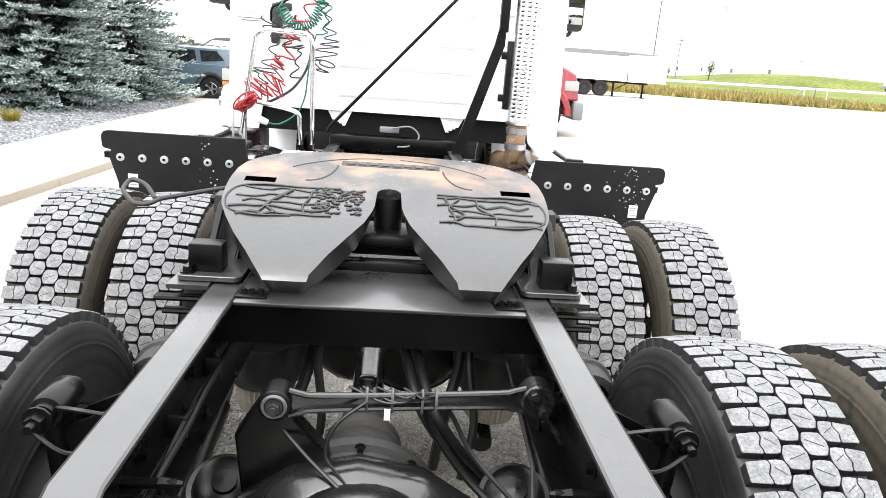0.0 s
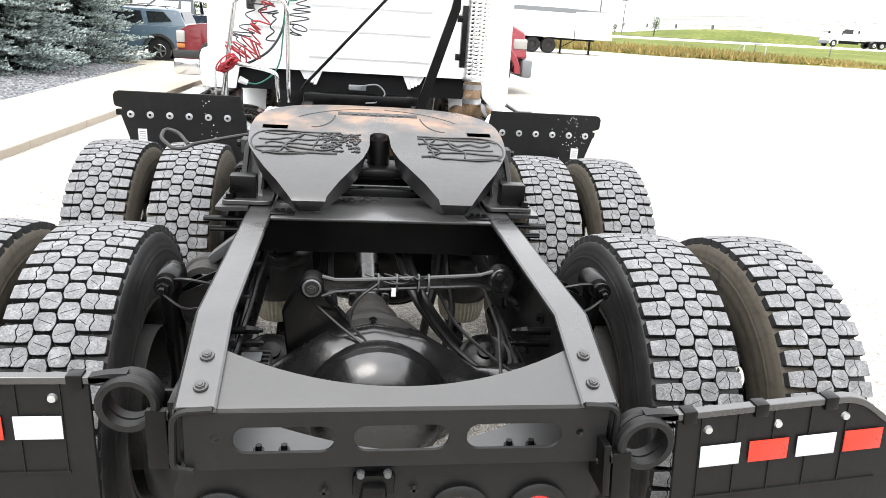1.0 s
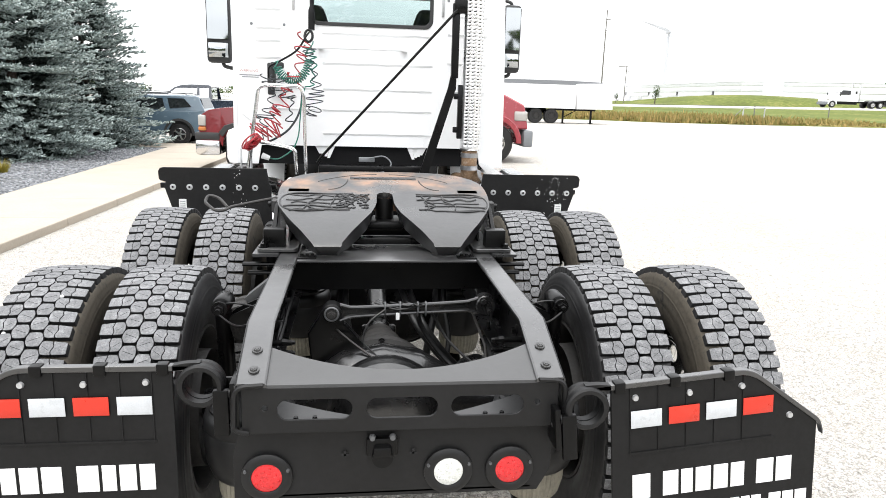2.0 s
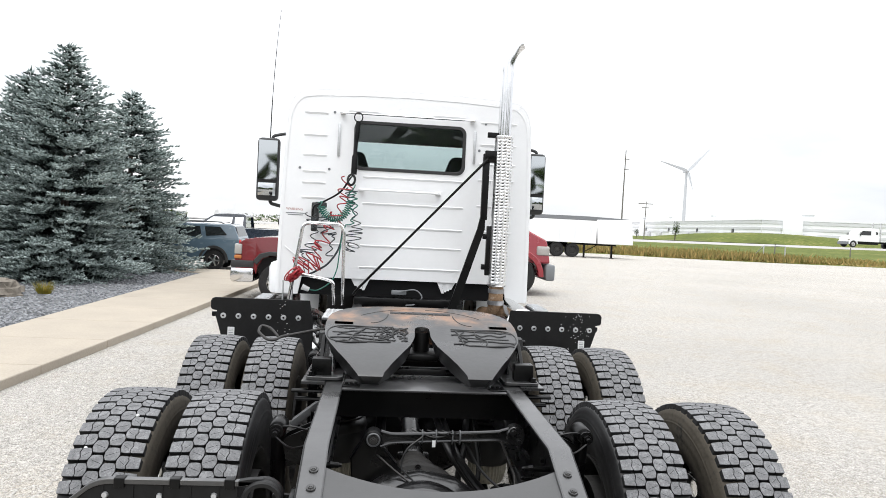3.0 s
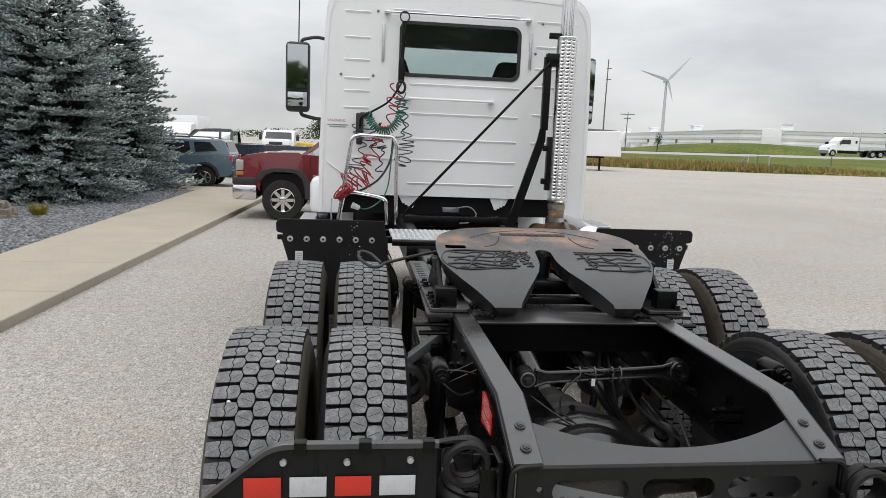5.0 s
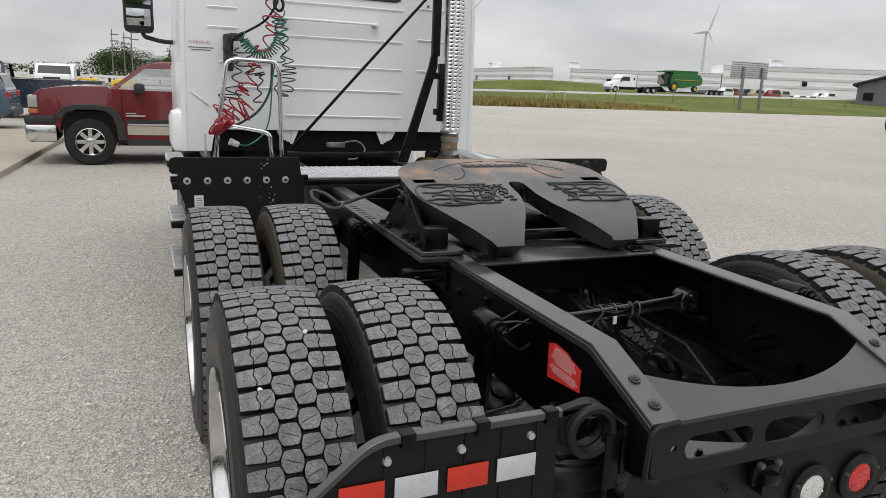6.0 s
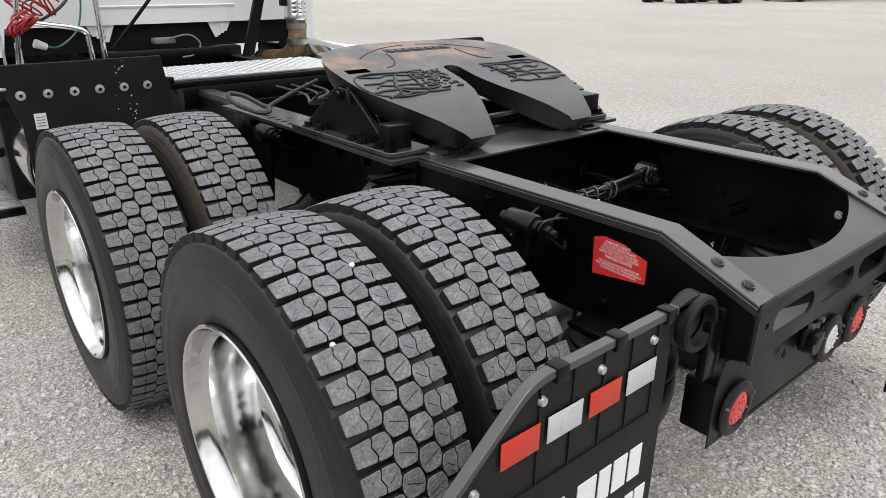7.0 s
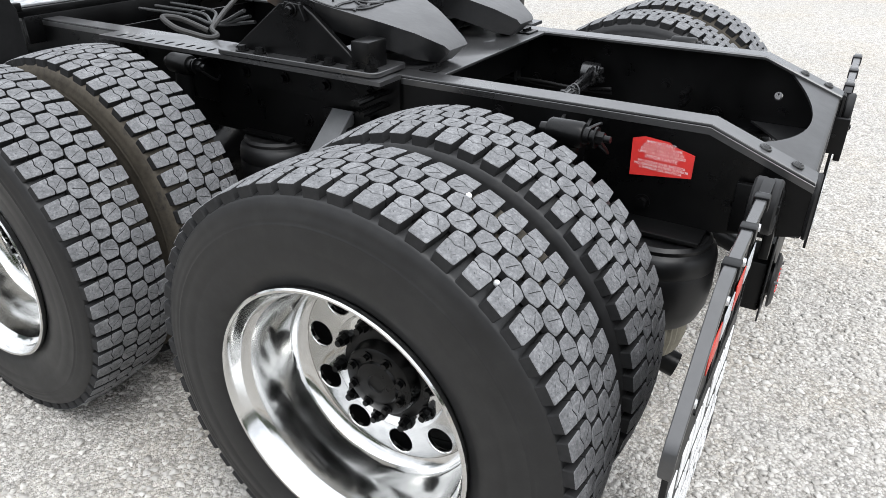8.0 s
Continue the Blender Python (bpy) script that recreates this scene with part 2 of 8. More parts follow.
M_MIRROR = mat("mirror_glass", (0.46, 0.48, 0.49), 0.03, 1.0, vary=0.01, rough_vary=0.01)
M_FIFTH = mat("greased_rusty_coupler_plate", (0.034, 0.034, 0.036), 0.46, 0.15, vary=0.35, scale=3.5, fine=40, bump=0.12, bump_scale=60, second=(0.028, 0.028, 0.03), cover=0.3)
M_RUST = mat("bare_rusty_steel", (0.175, 0.105, 0.062), 0.6, 0.3, vary=0.3, scale=6, fine=38, bump=0.15, second=(0.085, 0.072, 0.062), cover=0.52)
M_GREASE = mat("grease_bead", (0.010, 0.010, 0.0105), 0.40, vary=0.3, spec=0.45)
M_EXHRUST = mat("heat_tinted_steel", (0.235, 0.150, 0.088), 0.55, 0.35, vary=0.45, scale=12, fine=50, bump=0.1, second=(0.38, 0.355, 0.32), cover=0.38)
M_REDREF = mat("red_reflective_tape", (0.54, 0.030, 0.014), 0.35, vary=0.08, scale=30, fine=300, bump=0.1, bump_scale=400)
M_WHITEREF = mat("white_reflective_tape", (0.50, 0.52, 0.54), 0.35, vary=0.10, scale=30, fine=260, bump=0.1, bump_scale=400)
M_FLAP = mat("black_flap_rubber", (0.009, 0.009, 0.0092), 0.5, vary=0.3, scale=8, fine=60, bump=0.05, second=(0.014, 0.0138, 0.0135), cover=0.25, spec=0.2)
M_LETTER = mat("white_lettering", (0.78, 0.78, 0.78), 0.6, vary=0.05)
M_REDLENS = mat("red_lamp_lens", (0.55, 0.012, 0.015), 0.2, vary=0.25, scale=60, fine=160, bump=0.3, bump_scale=120, coat=0.5)
M_CLEARLENS = mat("clear_lamp_lens", (0.62, 0.63, 0.60), 0.2, vary=0.2, scale=60, fine=160, bump=0.4, bump_scale=120, coat=0.5)
M_STICKER = mat("red_warning_sticker", (0.60, 0.03, 0.025), 0.5, vary=0.08, scale=20, fine=120)
M_LABEL = mat("pale_label", (0.62, 0.63, 0.63), 0.6, vary=0.08)
M_HOSERED = mat("red_air_hose", (0.33, 0.014, 0.022), 0.38, vary=0.15)
M_HOSEGREEN = mat("green_air_hose", (0.005, 0.12, 0.085), 0.35, vary=0.15)
M_HOSEBLACK = mat("black_power_cord", (0.014, 0.02, 0.026), 0.4, vary=0.2)
M_REDPAINT = mat("maroon_car_paint", (0.135, 0.010, 0.014), 0.22, vary=0.08, scale=2, fine=20, coat=0.8, rough_vary=0.04)
M_SEMIRED = mat("red_truck_paint", (0.24, 0.016, 0.026), 0.25, vary=0.08, coat=0.7, rough_vary=0.05)
M_BEIGE = mat("beige_lower_trim", (0.40, 0.36, 0.28), 0.4, vary=0.06)
M_BLUEGREY = mat("blue_grey_car_paint", (0.075, 0.115, 0.15), 0.25, vary=0.06, coat=0.8, rough_vary=0.04)
M_LINE = mat("black_hose_rubber", (0.007, 0.007, 0.0073), 0.45, vary=0.3, spec=0.35)
M_DARKPLASTIC = mat("dark_grey_plastic", (0.020, 0.0205, 0.021), 0.6, vary=0.15)
M_GREYPLASTIC = mat("grey_bumper_plastic", (0.16, 0.17, 0.18), 0.6, vary=0.1)
M_TIE = mat("grey_nylon_tie", (0.075, 0.077, 0.08), 0.5, vary=0.15)
M_WARN = mat("faded_red_print", (0.42, 0.22, 0.20), 0.6, vary=0.15)
M_AMBER = mat("amber_lens", (0.40, 0.14, 0.035), 0.2, vary=0.1)
M_HEADLAMP = mat("headlamp_glass", (0.34, 0.33, 0.31), 0.1, vary=0.1, coat=0.8)
M_GREENPAINT = mat("green_harvester_paint", (0.012, 0.12, 0.022), 0.35, vary=0.12)
M_YELLOW = mat("yellow_paint", (0.62, 0.42, 0.02), 0.45, vary=0.1)
M_ORANGE = mat("orange_dump_body", (0.62, 0.085, 0.03), 0.5, vary=0.08)
M_BARN = mat("grey_metal_siding", (0.125, 0.13, 0.14), 0.6, vary=0.06, scale=0.5, fine=5)
M_WALLW = mat("white_factory_wall", (0.78, 0.79, 0.81), 0.8, vary=0.04, scale=0.03, fine=0.5)
M_WALLG = mat("grey_factory_band", (0.58, 0.59, 0.61), 0.8, vary=0.05, scale=0.05, fine=0.5)
M_POLE = mat("weathered_timber_pole", (0.15, 0.14, 0.13), 0.9, vary=0.2)
M_TURB = mat("white_turbine", (0.42, 0.44, 0.46), 0.6, vary=0.03)
M_BARK = mat("spruce_bark", (0.07, 0.055, 0.045), 0.95, vary=0.3, bump=0.4)
# Inner needles: a much darker colour paints in the shade between boughs.
M_SHADENEEDLE = island_mat("shaded_inner_needles", (0.024, 0.033, 0.029), (0.075, 0.095, 0.085), 0.85, 0.15)
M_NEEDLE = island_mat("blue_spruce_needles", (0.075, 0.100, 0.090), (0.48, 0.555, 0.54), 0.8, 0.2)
M_FARLEAF = island_mat("far_broadleaf", (0.028, 0.048, 0.016), (0.075, 0.105, 0.035), 0.9, 0.1)
M_ROCK = mat("brown_landscape_rock", (0.165, 0.145, 0.12), 0.95, vary=0.35, scale=5, fine=30, bump=0.6, bump_scale=14)
M_TUFT = island_mat("yellow_grass_tuft", (0.30, 0.22, 0.03), (0.12, 0.14, 0.03))
M_DRY = island_mat("dry_weeds", (0.34, 0.24, 0.09), (0.15, 0.15, 0.045))

# ---- mesh helpers ----


def part(name, bm, material, parent=None, label="", angle=38, bevel=0.0):
    """Links a bmesh as one mesh object under a thing or a part."""
    bmesh.ops.recalc_face_normals(bm, faces=bm.faces)
    me = bpy.data.meshes.new(name)
    bm.to_mesh(me)
    bm.free()
    me.polygons.foreach_set("use_smooth", [True] * len(me.polygons))
    me.set_sharp_from_angle(angle=radians(angle))
    me.materials.append(material)
    ob = new(name, me)
    if parent:
        ob.parent = parent
    if label:
        ob["label"] = label
    if bevel:
        md = ob.modifiers.new("bevel", "BEVEL")
        md.width, md.segments, md.limit_method, md.angle_limit = bevel, 2, "ANGLE", radians(40)
        md.harden_normals = False
    return ob


def split_part(name, bm, material, parent=None, label="", angle=38):
    """Links every loose piece of a bmesh as an object of its own; pieces that touch stay together."""
    left, isles = set(bm.verts), []
    while left:
        stack, isle = [left.pop()], []
        while stack:
            v = stack.pop()
            isle.append(v)
            for e in v.link_edges:
                w = e.other_vert(v)
                if w in left:
                    left.discard(w)
                    stack.append(w)
        lo = [min(v.co[i] for v in isle) - 0.0008 for i in range(3)]
        hi = [max(v.co[i] for v in isle) + 0.0008 for i in range(3)]
        hit = [q for q in isles if all(q[1][i] <= hi[i] and q[2][i] >= lo[i] for i in range(3))]
        for q in hit:
            isles.remove(q)
            isle += q[0]
            lo, hi = [min(lo[i], q[1][i]) for i in range(3)], [max(hi[i], q[2][i]) for i in range(3)]
        isles.append((isle, lo, hi))
    out = []
    for isle, _, _ in isles:
        nb = bmesh.new()
        new_of = {v: nb.verts.new(v.co) for v in isle}
        for f in {f for v in isle for f in v.link_faces}:
            nb.faces.new([new_of[v] for v in f.verts])
        out.append(part(name, nb, material, parent, label, angle))
    bm.free()
    return out


def thing(name, label, category, group="", kind="", at=(0, 0, 0), turn=0):
    ob = new(name)
    ob.matrix_basis = pose(*at, 0, 0, turn)
    return tagged(ob, label, category, group, kind)


def box(bm, c, s, bev=0.0, m=None):
    r = bmesh.ops.create_cube(bm, size=1)
    vs = r["verts"]
    bmesh.ops.scale(bm, vec=s, verts=vs)
    if bev:
        es = list({e for v in vs for e in v.link_edges})
        out = bmesh.ops.bevel(bm, geom=es, offset=bev, segments=2, affect="EDGES", profile=0.5)
        vs = list({v for f in out["faces"] for v in f.verts} | {v for v in vs if v.is_valid})
    mm = Matrix.Translation(c) @ (m or Matrix.Identity(4))
    bmesh.ops.transform(bm, matrix=mm, verts=vs)
    return vs


AX = {"x": lambda p, k: (k, p[0], p[1]), "y": lambda p, k: (p[0], k, p[1]), "z": lambda p, k: (p[0], p[1], k)}


def prism(bm, pts, a, b, axis="x"):
    """A polygon drawn out along an axis; pts are (y, z), (x, z) or (x, y)."""
    f = AX[axis]
    va, vb = [bm.verts.new(f(p, a)) for p in pts], [bm.verts.new(f(p, b)) for p in pts]
    bm.faces.new(va)
    bm.faces.new(vb[::-1])
    for i in range(len(pts)):
        j = (i + 1) % len(pts)
        bm.faces.new((va[j], va[i], vb[i], vb[j]))


def sheet(bm, outer, holes, a, b, axis="y"):
    """A plate with holes, between a and b along the axis."""
    f, edges, verts = AX[axis], [], []
    for loop in (outer, *holes):
        vs = [bm.verts.new(f(p, a)) for p in loop]
        verts += vs
        edges += [bm.edges.new((vs[i], vs[(i + 1) % len(vs)])) for i in range(len(vs))]
    nrm = {"x": (1, 0, 0), "y": (0, 1, 0), "z": (0, 0, 1)}[axis]
    r = bmesh.ops.triangle_fill(bm, use_beauty=True, edges=edges, normal=nrm)
    fs = [g for g in r["geom"] if isinstance(g, bmesh.types.BMFace)]
    ex = bmesh.ops.extrude_face_region(bm, geom=fs)
    vs = [g for g in ex["geom"] if isinstance(g, bmesh.types.BMVert)]
    d = b - a
    bmesh.ops.translate(bm, vec=[d * k for k in nrm], verts=vs)
    return verts + vs


def ring_pts(cx, cy, r, n=16, a0=0.0, a1=2 * math.pi):
    full = abs(a1 - a0 - 2 * math.pi) < 1e-6
    return [(cx + r * math.cos(a0 + (a1 - a0) * i / (n if full else n - 1)), cy + r * math.sin(a0 + (a1 - a0) * i / (n if full else n - 1))) for i in range(n)]


def rounded(x0, y0, x1, y1, r, n=5):
    pts = []
    for cx, cy, s in ((x1 - r, y1 - r, 0), (x0 + r, y1 - r, 1), (x0 + r, y0 + r, 2), (x1 - r, y0 + r, 3)):
        pts += [(cx + r * math.cos(math.pi / 2 * (s + i / n)), cy + r * math.sin(math.pi / 2 * (s + i / n))) for i in range(n + 1)]
    return pts


def cyl(bm, p0, p1, r0, r1=None, seg=16):
    p0, p1 = Vector(p0), Vector(p1)
    d = p1 - p0
    m = Matrix.Translation((p0 + p1) / 2) @ d.to_track_quat("Z", "Y").to_matrix().to_4x4()
    return bmesh.ops.create_cone(bm, cap_ends=True, segments=seg, radius1=r0, radius2=r0 if r1 is None else r1, depth=d.length, matrix=m)["verts"]


def tube(bm, pts, r, seg=8, closed=False):
    """A round bar swept along points; r is one radius or one for each point."""
    pts = [Vector(p) for p in pts]
    n = len(pts)
    rs = r if isinstance(r, (list, tuple)) else [r] * n
    ring, side = [], None
    for i, p in enumerate(pts):
        t = (pts[(i + 1) % n] - pts[i - 1]) if closed or 0 < i < n - 1 else (pts[1] - pts[0] if i == 0 else pts[-1] - pts[-2])
        t = t.normalized() if t.length > 1e-9 else Vector((0, 0, 1))
        if side is None:
            side = t.orthogonal().normalized()
        else:
            side = side - t * side.dot(t)
            side = side.normalized() if side.length > 1e-6 else t.orthogonal().normalized()
        up = t.cross(side)
        ring.append([bm.verts.new(p + rs[i] * (math.cos(2 * math.pi * k / seg) * side + math.sin(2 * math.pi * k / seg) * up)) for k in range(seg)])
    for i in range(n if closed else n - 1):
        a, b = ring[i], ring[(i + 1) % n]
        for k in range(seg):
            bm.faces.new((a[k], a[(k + 1) % seg], b[(k + 1) % seg], b[k]))
    if not closed:
        bm.faces.new(ring[0][::-1])
        bm.faces.new(ring[-1])


def bend(pts, r=0.05, n=5):
    """Points of a bent bar: each inner corner rounded off."""
    pts = [Vector(p) for p in pts]
    out = [pts[0]]
    for a, b, c in zip(pts, pts[1:], pts[2:]):
        k = min(r, (a - b).length * 0.45, (c - b).length * 0.45)
        p, q = b + (a - b).normalized() * k, b + (c - b).normalized() * k
        out += [p.lerp(b, t).lerp(b.lerp(q, t), t) for t in [i / n for i in range(n + 1)]]
    return out + [pts[-1]]


def smooth_path(pts, n=8):
    """Catmull-Rom through points."""
    pts = [Vector(p) for p in pts]
    ext = [2 * pts[0] - pts[1], *pts, 2 * pts[-1] - pts[-2]]
    out = []
    for i in range(1, len(ext) - 2):
        a, b, c, d = ext[i - 1 : i + 3]
        for k in range(n):
            t = k / n
            out.append(0.5 * (2 * b + (c - a) * t + (2 * a - 5 * b + 4 * c - d) * t * t + (3 * b - a - 3 * c + d) * t ** 3))
    return out + [pts[-1]]


def lathe(bm, prof, seg=48, axis="x", c=(0, 0, 0), caps=False):
    """A profile of (along, radius) turned round an axis."""
    c = Vector(c)
    f = {"x": lambda a, r, t: (a, r * math.cos(t), r * math.sin(t)), "y": lambda a, r, t: (r * math.cos(t), a, r * math.sin(t)), "z": lambda a, r, t: (r * math.cos(t), r * math.sin(t), a)}[axis]
    rows = [[bm.verts.new(c + Vector(f(a, r, 2 * math.pi * k / seg))) for k in range(seg)] for a, r in prof]
    for p, q in zip(rows, rows[1:]):
        for k in range(seg):
            bm.faces.new((p[k], p[(k + 1) % seg], q[(k + 1) % seg], q[k]))
    if caps:
        bm.faces.new(rows[0])
        bm.faces.new(rows[-1])


def loft(bm, rows, closed=False, caps=False):
    """Quads between rows of points of equal length."""
    vs = [[bm.verts.new(p) for p in row] for row in rows]
    n = len(vs[0])
    for p, q in zip(vs, vs[1:]):
        for k in range(n if closed else n - 1):
            bm.faces.new((p[k], p[(k + 1) % n], q[(k + 1) % n], q[k]))
    if caps:
        bm.faces.new(vs[0])
        bm.faces.new(vs[-1][::-1])


def coil(p0, p1, r, turns, n=14, wob=0.0, seed=1, sag=0.0):
    """Points of a coiled cord between two points."""
    rnd = random.Random(seed)
    p0, p1 = Vector(p0), Vector(p1)
    d = (p1 - p0)
    u = d.orthogonal().normalized()
    v = d.normalized().cross(u)
    out, total = [], int(turns * n)
    ph = [rnd.uniform(0, 6) for _ in range(3)]
    for i in range(total + 1):
        t, a = i / total, 2 * math.pi * turns * i / total
        rr = r * (1 + wob * math.sin(5 * t + ph[0]))
        q = p0 + d * t + rr * (math.cos(a) * u + math.sin(a) * v) + wob * r * Vector((math.sin(7 * t + ph[1]), 0, math.sin(9 * t + ph[2])))
        q.z -= sag * 4 * t * (1 - t)
        out.append(q)
    return out


def bolt(bm, p, axis, r=0.014, h=0.012):
    p, a = Vector(p), Vector(axis).normalized()
    cyl(bm, p, p + a * h * 0.3, r * 1.5, seg=12)
    cyl(bm, p + a * h * 0.3, p + a * h * 1.3, r, r * 0.92, seg=6)


def lettering(text, size, m, material, parent, name="lettering"):
    cu = bpy.data.curves.new(name, "FONT")
    cu.body, cu.size, cu.align_x, cu.align_y, cu.space_line = text, size, "CENTER", "CENTER", 0.92
    tmp = bpy.data.objects.new(name, cu)
    scene.collection.objects.link(tmp)
    me = bpy.data.meshes.new_from_object(tmp.evaluated_get(bpy.context.evaluated_depsgraph_get()))
    bpy.data.objects.remove(tmp)
    me.transform(m)
    me.materials.clear()
    me.materials.append(material)
    ob = new(name, me)
    ob.parent = parent
    return ob


def scatter(name, xy, size, material, label, category, base=0.0, flat=0.6, seed=3):
    """Loose stones as one object: small irregular pieces lying on the ground."""
    rng = np.random.default_rng(seed)
    n = len(xy)
    unit = np.array([[1, 0, -.2], [-.5, .87, -.2], [-.5, -.87, -.2], [.45, .4, .6], [-.6, .1, .55], [.2, -.65, .6]])
    tri = np.array([[0, 1, 3], [1, 4, 3], [1, 2, 4], [2, 5, 4], [2, 0, 5], [0, 3, 5], [3, 4, 5]])
    sz = size[:, None, None] * rng.uniform(0.7, 1.3, (n, 6, 1))
    loc = unit[None] * sz + rng.normal(0, 0.10, (n, 6, 3)) * size[:, None, None]
    loc[:, :, 2] *= flat
    a = rng.uniform(0, 2 * np.pi, n)
    ca, sa = np.cos(a)[:, None], np.sin(a)[:, None]
    x, y = loc[:, :, 0] * ca - loc[:, :, 1] * sa, loc[:, :, 0] * sa + loc[:, :, 1] * ca
    zb = base if np.isscalar(base) else base[:, None]
    co = np.stack([x + xy[:, :1], y + xy[:, 1:2], loc[:, :, 2] + zb + 0.1 * size[:, None]], -1).reshape(-1, 3)
    faces = (tri[None] + 6 * np.arange(n)[:, None, None]).reshape(-1, 3)
    me = bpy.data.meshes.new(name)
    me.vertices.add(len(co))
    me.vertices.foreach_set("co", co.ravel())
    me.loops.add(faces.size)
    me.loops.foreach_set("vertex_index", faces.ravel())
    me.polygons.add(len(faces))
    me.polygons.foreach_set("loop_start", np.arange(0, faces.size, 3))
    me.update(calc_edges=True)
    me.materials.append(material)
    return tagged(new(name, me), label, category, kind="stuff")


def coupler_material():
    """Dark greased steel, worn to bare rusty metal over the front arc of the plate."""
    m = mat("worn_coupler_plate", (0.013, 0.0132, 0.0138), 0.33, 0.0, vary=0.45, scale=4, fine=45, bump=0.08, bump_scale=40, spec=0.8, rough_vary=0.12)
    n, l = m.node_tree.nodes, m.node_tree.links
    bs = n["Principled BSDF"]
    src = bs.inputs["Base Color"].links[0].from_socket
    tc, sep, nz = n.new("ShaderNodeTexCoord"), n.new("ShaderNodeSeparateXYZ"), n.new("ShaderNodeTexNoise")
    nz.inputs["Scale"].default_value, nz.inputs["Detail"].default_value = 7.0, 6.0
    l.new(tc.outputs["Object"], sep.inputs[0])
    l.new(tc.outputs["Object"], nz.inputs["Vector"])
    k = n.new("ShaderNodeMath")
    k.operation = "MULTIPLY_ADD"
    k.inputs[1].default_value, k.inputs[2].default_value = 0.55, -0.275
    l.new(nz.outputs["Fac"], k.inputs[0])
    s = n.new("ShaderNodeMath")
    s.operation = "ADD"
    l.new(sep.outputs["Y"], s.inputs[0])
    l.new(k.outputs[0], s.inputs[1])
    r = n.new("ShaderNodeMapRange")
    r.inputs["From Min"].default_value, r.inputs["From Max"].default_value = 0.70, 0.88
    l.new(s.outputs[0], r.inputs["Value"])
    nz2 = n.new("ShaderNodeTexNoise")
    nz2.inputs["Scale"].default_value, nz2.inputs["Detail"].default_value = 14.0, 5.0
    l.new(tc.outputs["Object"], nz2.inputs["Vector"])
    rr = n.new("ShaderNodeValToRGB")
    rr.color_ramp.elements[0].position, rr.color_ramp.elements[0].color = 0.38, (0.110, 0.074, 0.050, 1)
    rr.color_ramp.elements[1].position, rr.color_ramp.elements[1].color = 0.66, (0.225, 0.112, 0.054, 1)
    l.new(nz2.outputs["Fac"], rr.inputs["Fac"])
    mx = n.new("ShaderNodeMix")
    mx.data_type = "RGBA"
    # the rust lies in separate patches
    nz3, cut, mul = n.new("ShaderNodeTexNoise"), n.new("ShaderNodeMapRange"), n.new("ShaderNodeMath")
    nz3.inputs["Scale"].default_value, nz3.inputs["Detail"].default_value, nz3.inputs["Roughness"].default_value = 5.2, 5.0, 0.55
    cut.inputs["From Min"].default_value, cut.inputs["From Max"].default_value = 0.45, 0.60
    mul.operation = "MULTIPLY"
    l.new(tc.outputs["Object"], nz3.inputs["Vector"])
    l.new(nz3.outputs["Fac"], cut.inputs["Value"])
    l.new(cut.outputs[0], mul.inputs[0])
    l.new(r.outputs[0], mul.inputs[1])
    l.new(mul.outputs[0], mx.inputs["Factor"])
    l.new(src, mx.inputs["A"])
    l.new(rr.outputs["Color"], mx.inputs["B"])
    l.new(mx.outputs["Result"], bs.inputs["Base Color"])
    return m


M_COUPLER = coupler_material()
M_GLOSS = mat("dusty_black_casting", (0.007, 0.007, 0.0073), 0.24, vary=0.4, scale=6, fine=45, bump=0.06, bump_scale=60, second=(0.016, 0.0155, 0.0145), cover=0.36, rough_vary=0.1, spec=0.8)

# ---- ground ----
KERB_A, KERB_B = (-3.98, -5.0), (-3.05, 15.8)      # line of the kerb, rear to front
BED_X = -5.05                                      # where sidewalk and rock bed meet


def kerb_x(y):
    return KERB_A[0] + (y - KERB_A[1]) * (KERB_B[0] - KERB_A[0]) / (KERB_B[1] - KERB_A[1])


bm = bmesh.new()
ys = [-900, -200, -40, -10, 0, 10, 25, 40, 55, 90, 150, 400, 1500, 4000]
xs = [-3000, -600, -120, -40, -12, -4, 4, 12, 40, 120, 600, 3000]
loft(bm, [[(x, y, 0.0) for x in xs] for y in ys])
ground = tagged(part("ground", bm, M_GRAVEL), "pale crushed limestone gravel yard, dry and level", "ground", kind="structure")

# grass strip beyond the yard, rising to the road
def road_z(x):
    """The road climbs gently to the right."""
    return 1.25 + 0.012 * (min(max(x, 30), 170) - 45)


def verge_y(x):
    return float(np.interp(x, [4, 19, 26, 36, 54, 70, 110, 400], [57.0, 56.0, 53.0, 53.6, 55.2, 56.5, 58.5, 60.0])) + 0.3 * math.sin(x * 0.7)


def verge_z(x, y):
    f = max(0.0, (y - verge_y(x)) / (95.8 - verge_y(x)))
    return 0.006 + (road_z(x) - 0.25) * min(1.0, f) ** 0.85


bm = bmesh.new()
gx = [4 + 4 * i for i in range(40)] + [170 + 30 * i for i in range(8)]
rows = [[(x, verge_y(x) + (95.8 - verge_y(x)) * f, verge_z(x, verge_y(x) + (95.8 - verge_y(x)) * f)) for x in gx] for f in (0, 0.02, 0.10, 0.25, 0.45, 0.7, 1.0)]
rows.append([(x, 310, road_z(x) - 0.2) for x in gx])
loft(bm, rows)
tagged(part("grass_strip", bm, M_GRASS), "green and straw-coloured mown grass verge beyond the yard", "grass", kind="structure")
